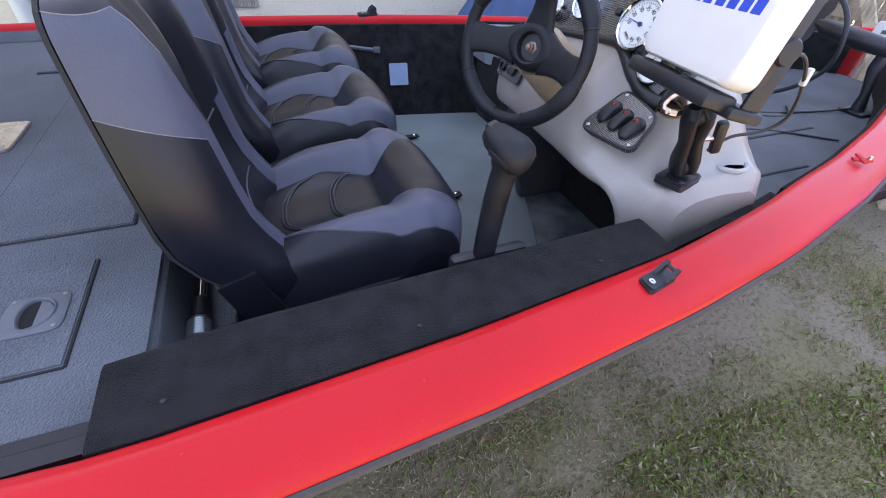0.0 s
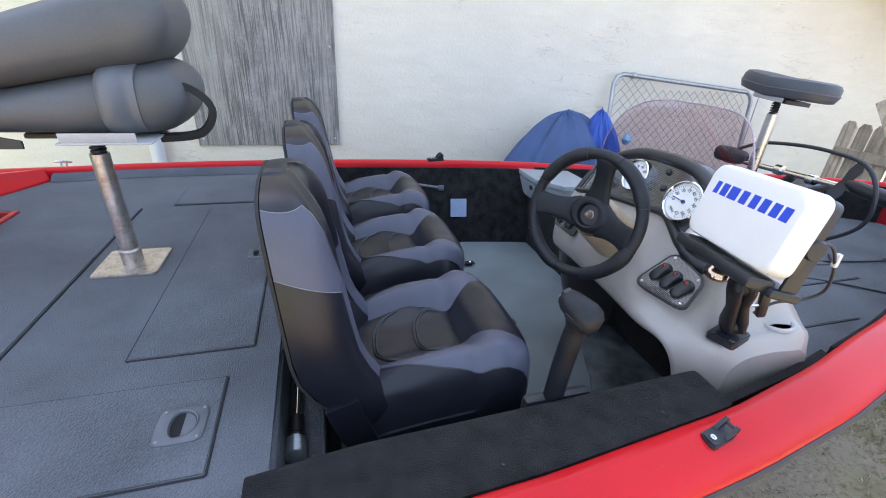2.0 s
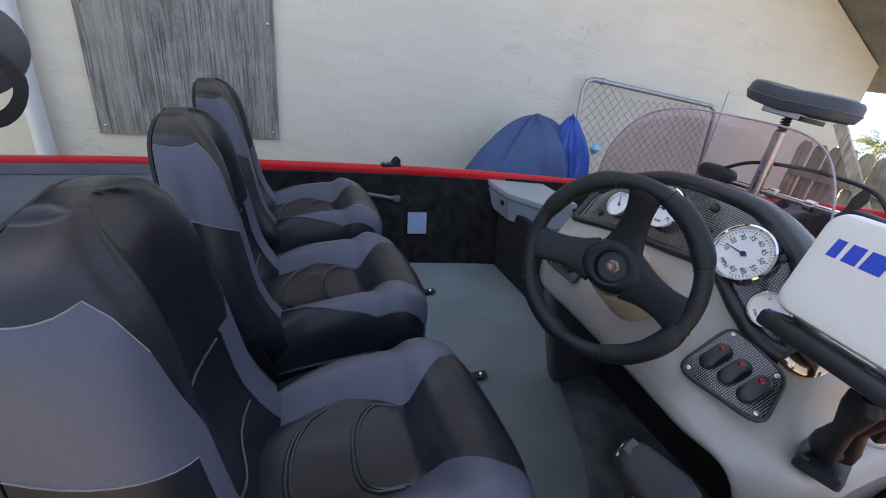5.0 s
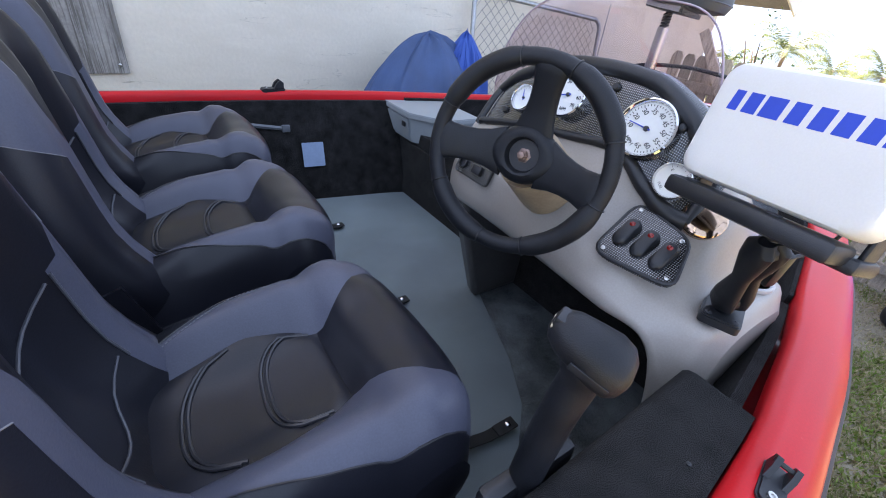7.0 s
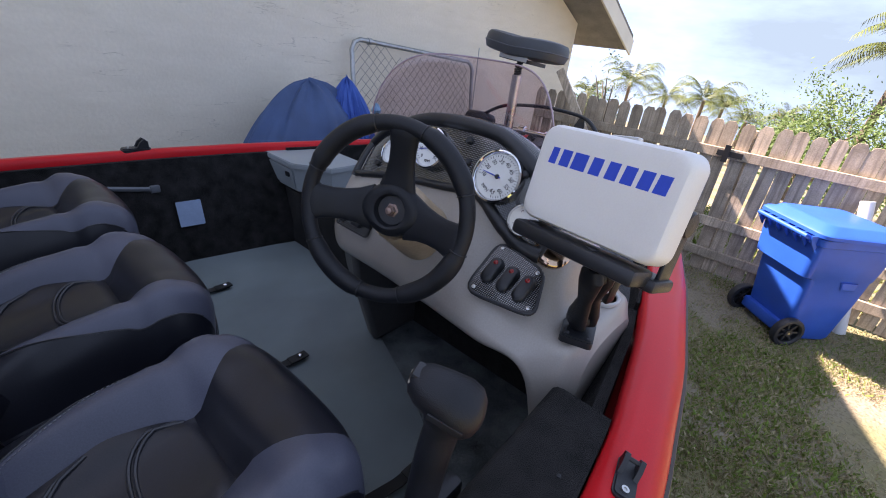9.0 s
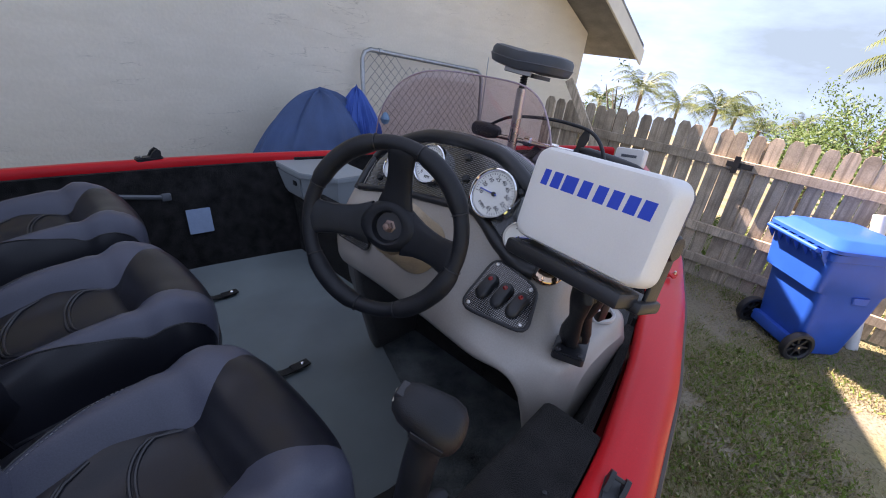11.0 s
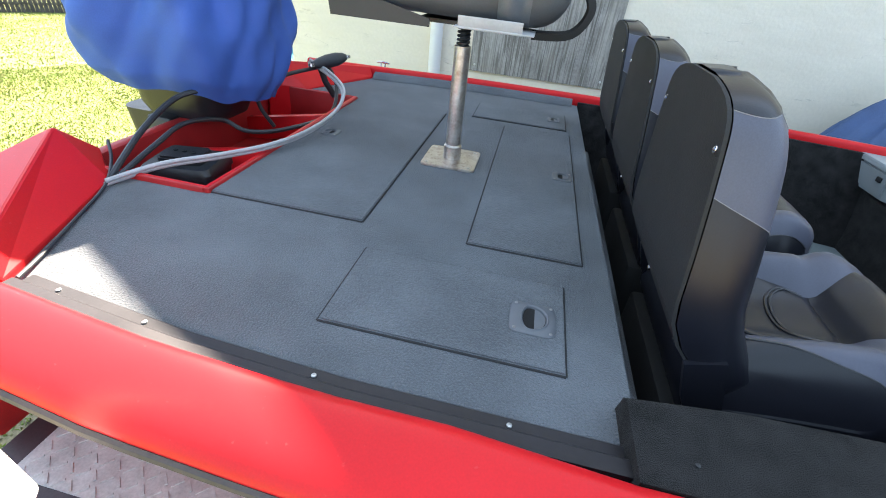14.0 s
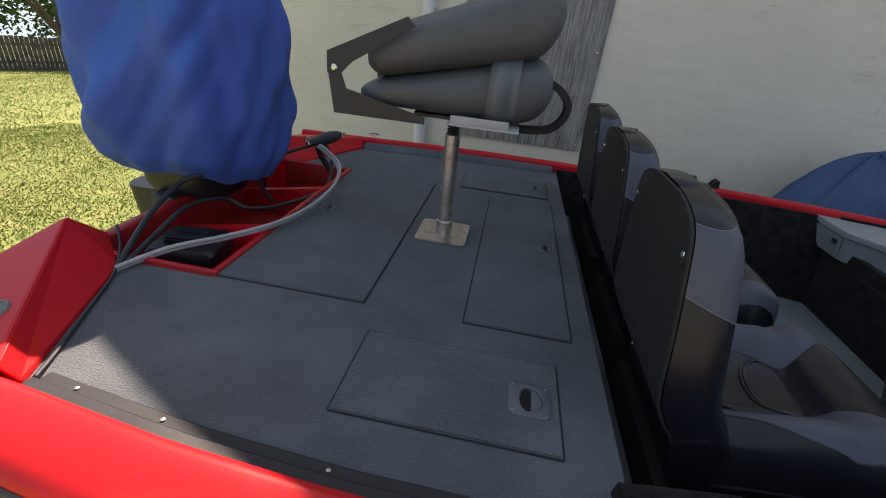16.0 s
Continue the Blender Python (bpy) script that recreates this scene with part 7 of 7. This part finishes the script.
def blades(x0, x1, y0, y1, count, hmin, hmax, label, seed, mat, thin=1.0, clump=1.0):
    rng = np.random.default_rng(seed)
    px, py = rng.uniform(x0, x1, count * 2), rng.uniform(y0, y1, count * 2)
    dens = np.array([noise.noise((x * 1.1, y * 1.1, 4.0)) + 0.6 * noise.noise((x * 4, y * 4, 9.0)) for x, y in zip(px, py)])
    pick = np.argsort(-(clump * dens + rng.uniform(-0.9, 0.9, count * 2)))[:count]
    px, py = px[pick], py[pick]
    a = rng.uniform(0, 2 * np.pi, count)
    h = rng.uniform(hmin, hmax, count)
    w = thin * rng.uniform(0.003, 0.006, count) * (1 + h * 8)
    lean = rng.uniform(0.2, 1.2, count) * h
    b = rng.uniform(0, 2 * np.pi, count)
    gz = np.array([ground_z(x, y) + 0.02 * noise.noise((x * 0.6, y * 0.6, 0)) for x, y in zip(px, py)]) - 0.003
    v = np.empty((count, 4, 3))
    ca, sa = np.cos(a) * w, np.sin(a) * w
    v[:, 0] = np.stack([px - ca, py - sa, gz], 1)
    v[:, 1] = np.stack([px + ca, py + sa, gz], 1)
    v[:, 2] = np.stack([px + ca * 0.7 + np.cos(b) * lean * 0.4, py + sa * 0.7 + np.sin(b) * lean * 0.4, gz + h * 0.65], 1)
    v[:, 3] = np.stack([px + np.cos(b) * lean, py + np.sin(b) * lean, gz + h], 1)
    idx = np.arange(count) * 4
    faces = np.concatenate([np.stack([idx, idx + 1, idx + 2], 1), np.stack([idx, idx + 2, idx + 3], 1)])
    me = bpy.data.meshes.new("grass")
    me.from_pydata(v.reshape(-1, 3).tolist(), [], faces.tolist())
    me.materials.append(mat)
    return tagged(new("grass", me), label, "grass", kind="stuff")


def blade_material(name, dry, tone):
    """Single blades from straw to green; dry is the share of straw."""
    m = bpy.data.materials.new(name)
    m.use_nodes = True
    nt = m.node_tree
    b = nt.nodes["Principled BSDF"]
    geo = nt.nodes.new("ShaderNodeNewGeometry")
    ramp = nt.nodes.new("ShaderNodeValToRGB")
    e = ramp.color_ramp.elements
    e[0].position, e[0].color = 0.0, (0.36 * tone, 0.31 * tone, 0.20 * tone, 1)
    e[1].position, e[1].color = 1.0, (0.11 * tone, 0.19 * tone, 0.03 * tone, 1)
    for pos, col in ((dry, (0.26, 0.225, 0.13, 1)), (dry + 0.08, (0.19, 0.215, 0.07, 1)), (dry + 0.3, (0.145, 0.195, 0.05, 1))):
        el = e.new(pos)
        el.color = (col[0] * tone, col[1] * tone, col[2] * tone, 1)
    nt.links.new(geo.outputs["Random Per Island"], ramp.inputs[0])
    nt.links.new(ramp.outputs[0], b.inputs["Base Color"])
    b.inputs["Roughness"].default_value = 0.7
    b.inputs["Specular IOR Level"].default_value = 0.2
    return m


M_BLADE = blade_material("grass_blade", 0.08, 0.98)
M_FARBLADE = blade_material("lawn_blade", 0.08, 0.98)
M_TUFT = blade_material("green_tuft_blade", 0.2, 1.2)
M_BLADEDRY = blade_material("dry_grass_blade", 0.80, 1.2)
M_BLADEMIX = blade_material("mixed_grass_blade", 0.62, 1.0)
blades(0.0, 5.7, -4.2, 0.6, 165000, 0.010, 0.034, "short patchy green and straw grass beside the boat", 1, M_BLADEDRY, 0.5, 1.9)
blades(0.4, 3.2, -2.6, -0.9, 70000, 0.008, 0.026, "dense low dry grass under the gunwale", 11, M_BLADEMIX, 0.5, 1.0)
blades(0.4, 4.6, -2.9, -0.9, 12000, 0.014, 0.034, "broad green weeds in clumps on the worn lawn", 12, M_TUFT, 2.0, 6.0)
blades(1.0, 5.7, -4.2, -0.6, 13000, 0.02, 0.05, "scattered green tufts in the worn lawn", 8, M_TUFT, 0.6, 4.0)
blades(-7.5, 0.2, -2.6, 5.0, 190000, 0.008, 0.026, "sunlit green grass behind the boat", 2, M_BLADE, 1.2, 0.45)
blades(-22, -7.5, -4.0, 16.0, 90000, 0.015, 0.04, "sunlit green lawn stretching to the far fence", 3, M_FARBLADE, 1.6, 0.4)
blades(5.8, 9.0, -3.5, 2.5, 9000, 0.03, 0.10, "sunlit grass beyond the fence", 4, M_BLADE)

M_LEAF = material("tree_leaf", (0.07, 0.13, 0.025), 0.55, var=0.3, scale=3, fine=30, bump=0, spec=0.3)
M_FROND = material("palm_frond", (0.10, 0.135, 0.03), 0.5, var=0.3, scale=2, fine=20, bump=0, spec=0.4)
M_BARK = material("bark", (0.20, 0.16, 0.12), 0.9, var=0.25, scale=8, fine=60, bump=0.6)


def palm(x, y, top, r, seed):
    rng = random.Random(seed)
    t = thing("palm_tree", "distant coconut palm with drooping green fronds", "palm tree", "palms beyond the fence")
    g = ground_z(x, y)
    part("trunk", tube([(x + 0.4, y, g - 0.1), (x + 0.25, y + 0.1, (g + top) / 2), (x, y, top)], [0.11, 0.08, 0.075], 10), M_BARK, t)
    for side in range(2):
        bm = bmesh.new()
        for k in range(15):
            a = 2 * math.pi * (k + 0.5 * side) / 15 + rng.uniform(-0.2, 0.2)
            up = rng.uniform(-0.1, 1.9)
            ln = r * rng.uniform(0.8, 1.1)
            d = Vector((math.cos(a), math.sin(a), 0))
            n = Vector((-math.sin(a), math.cos(a), 0))
            pts = []
            for i in range(15):
                u = i / 14
                pts.append(Vector((x, y, top)) + d * ln * u * (1 - 0.12 * u) + Vector((0, 0, ln * (up * u - (0.42 + up * 0.5) * u * u))))
            for i in range(1, 14):
                p, q = pts[i], pts[i + 1]
                wl = ln * 0.22 * math.sin(math.pi * (0.12 + 0.85 * i / 14))
                for s in (-1, 1):
                    for f in (0.0, 0.5):
                        base = p + (q - p) * f
                        tip = base + n * s * wl * rng.uniform(0.8, 1.1) + (q - p) * 1.3 + Vector((0, 0, -0.55 * wl * rng.uniform(0.6, 1.3)))
                        w = (q - p) * 0.30
                        bm.faces.new([bm.verts.new(base), bm.verts.new(base + w), bm.verts.new(tip)])
        part("crown", bm, M_FROND, t, "drooping green fronds", smooth=False)


for k, (dx, dy, dz, dist, r) in enumerate(((0.916, 0.397, -0.055, 24, 1.2), (0.944, 0.328, -0.024, 24, 1.7), (0.965, 0.258, -0.040, 26, 1.7), (0.980, 0.194, -0.038, 23, 1.6), (0.986, 0.160, -0.048, 27, 1.4), (0.991, 0.117, -0.064, 22, 1.1), (0.998, 0.060, -0.045, 24, 1.1), (0.985, -0.055, 0.075, 13, 1.5))):
    palm(0.765 + dx * dist, -1.05 + dy * dist, 1.70 + (dz - 0.018) * dist, r, k + 1)


def leafy(name, x, y, z0, top, rx, n, seed, label, category, group=""):
    """A tree or bush: trunk, limbs, and a crown of many small leaf clumps."""
    rng = random.Random(seed)
    t = thing(name, label, category, group)
    zc = z0 + (top - z0) * 0.62
    hz = (top - z0) * 0.42
    bm = tube([(x, y, z0 - 0.05), (x + 0.05, y, z0 + (top - z0) * 0.3), (x, y + 0.05, zc)], [0.06 * rx + 0.03, 0.05 * rx + 0.02, 0.03 * rx + 0.01], 8)
    for k in range(6):
        a = rng.uniform(0, 6.28)
        tube([(x, y, z0 + (top - z0) * 0.25), (x + 0.4 * rx * math.cos(a), y + 0.4 * rx * math.sin(a), zc), (x + 0.8 * rx * math.cos(a), y + 0.8 * rx * math.sin(a), zc + hz * rng.uniform(0, 0.6))], [0.03 * rx + 0.01, 0.02 * rx + 0.008, 0.006], 6, bm=bm)
    part("trunk", bm, M_BARK, t)
    vs, fs = [], []
    clumps = [(rng.gauss(0, 0.45), rng.gauss(0, 0.45), rng.gauss(0, 0.45), rng.uniform(0.16, 0.34)) for _ in range(26)]
    for _ in range(n):
        cx, cy, cz, cr = rng.choice(clumps)
        p = Vector((x + rx * (cx + rng.gauss(0, cr * 0.6)), y + rx * (cy + rng.gauss(0, cr * 0.6)), zc + hz * (cz + rng.gauss(0, cr * 0.6))))
        if p.z < z0 + 0.05:
            continue
        s = rng.uniform(0.03, 0.07) * (0.42 + 0.2 * rx) * (2.0 if rx > 2 else 1.0)
        u = Vector((rng.uniform(-1, 1), rng.uniform(-1, 1), rng.uniform(-1, 1))).normalized()
        w = u.orthogonal().normalized()
        i = len(vs)
        vs += [p - u * s, p + w * s * 0.5, p + u * s, p - w * s * 0.5]
        fs.append((i, i + 1, i + 2, i + 3))
    me = bpy.data.meshes.new("crown")
    me.from_pydata(vs, [], fs)
    me.materials.append(M_LEAF)
    c = new("crown", me)
    c.parent = t
    c["label"] = "uneven crown of small green leaves"


for k, (dx, dy, dz, dist, r) in enumerate(((0.996, 0.045, -0.070, 12, 0.8), (0.996, 0.0, -0.066, 11, 0.9), (0.993, -0.069, -0.062, 10, 0.9), (0.985, -0.13, -0.050, 11, 1.2), (0.999, 0.018, -0.032, 13, 1.1), (0.998, -0.045, -0.022, 13, 1.2), (0.93, 0.37, -0.075, 16, 0.9), (0.90, 0.42, -0.07, 15, 0.7))):
    x, y = 0.765 + dx * dist, -1.05 + dy * dist
    leafy("bush", x, y, ground_z(x, y), 1.70 + dz * dist, r, 3600, 20 + k, "leafy green bush beyond the wooden fence", "bush", "bushes beyond the fence")
for k, (x, y, top, r) in enumerate(((-25.0, 14.0, 2.4, 2.6), (-22.0, 18.5, 2.8, 3.0), (-26.5, 10.5, 2.0, 2.2), (-18.5, 22.0, 2.6, 2.8), (-15.0, 24.0, 2.4, 2.4), (-27.0, 6.5, 2.2, 2.2))):
    leafy("tree", x, y, ground_z(x, y), top + 0.8, r * 1.25, 7000, 40 + k, "leafy green tree behind the far fence", "tree", "trees behind the far fence")
leafy("shrub", 8.6, 1.95, ground_z(8.6, 1.95), 1.75, 0.45, 260, 77, "thin twiggy shrub at the house corner", "shrub")


M_FARFENCE = material("old_grey_fence_board", (0.11, 0.098, 0.088), 0.9, var=0.25, scale=5, fine=60, bump=0.3, spec=0.2)


def far_fence():
    f = thing("far_fence", "grey wooden fence at the far side of the lawn", "fence")
    pts = [(-27.0, 3.0), (-23.5, 10.0), (-19.5, 16.5), (-14.0, 22.5), (-6.0, 26.0)]
    for a, b in zip(pts, pts[1:]):
        a, b = Vector(a), Vector(b)
        n = int((b - a).length / 0.15)
        bm = bmesh.new()
        for k in range(n):
            p = a + (b - a) * ((k + 0.5) / n)
            d = (b - a).angle_signed(Vector((1, 0)))
            z = ground_z(p.x, p.y)
            box((0.14, 0.03, 1.35), (p.x, p.y, z + 0.66 + random.uniform(-0.02, 0.02)), rotation("Z", math.degrees(d)), bm=bm)
        tagged(part("fence_panel", bm, M_FARFENCE, f, smooth=False), kind="stuff")
        za, zb = ground_z(*a), ground_z(*b)
        for h in (0.35, 1.05):
            part("rail", tube([(a.x, a.y, za + h), (b.x, b.y, zb + h)], 0.05, 4), M_FARFENCE, f)


far_fence()
heap("tarp_mound", (-3.35, 4.6, ground_z(-3.35, 4.6)), 0.7, 0.6, 0.95, material("turquoise_tarp", (0.03, 0.25, 0.42), 0.5, var=0.2, scale=4), "turquoise and silver tarp over a pile behind the house", 3.0)
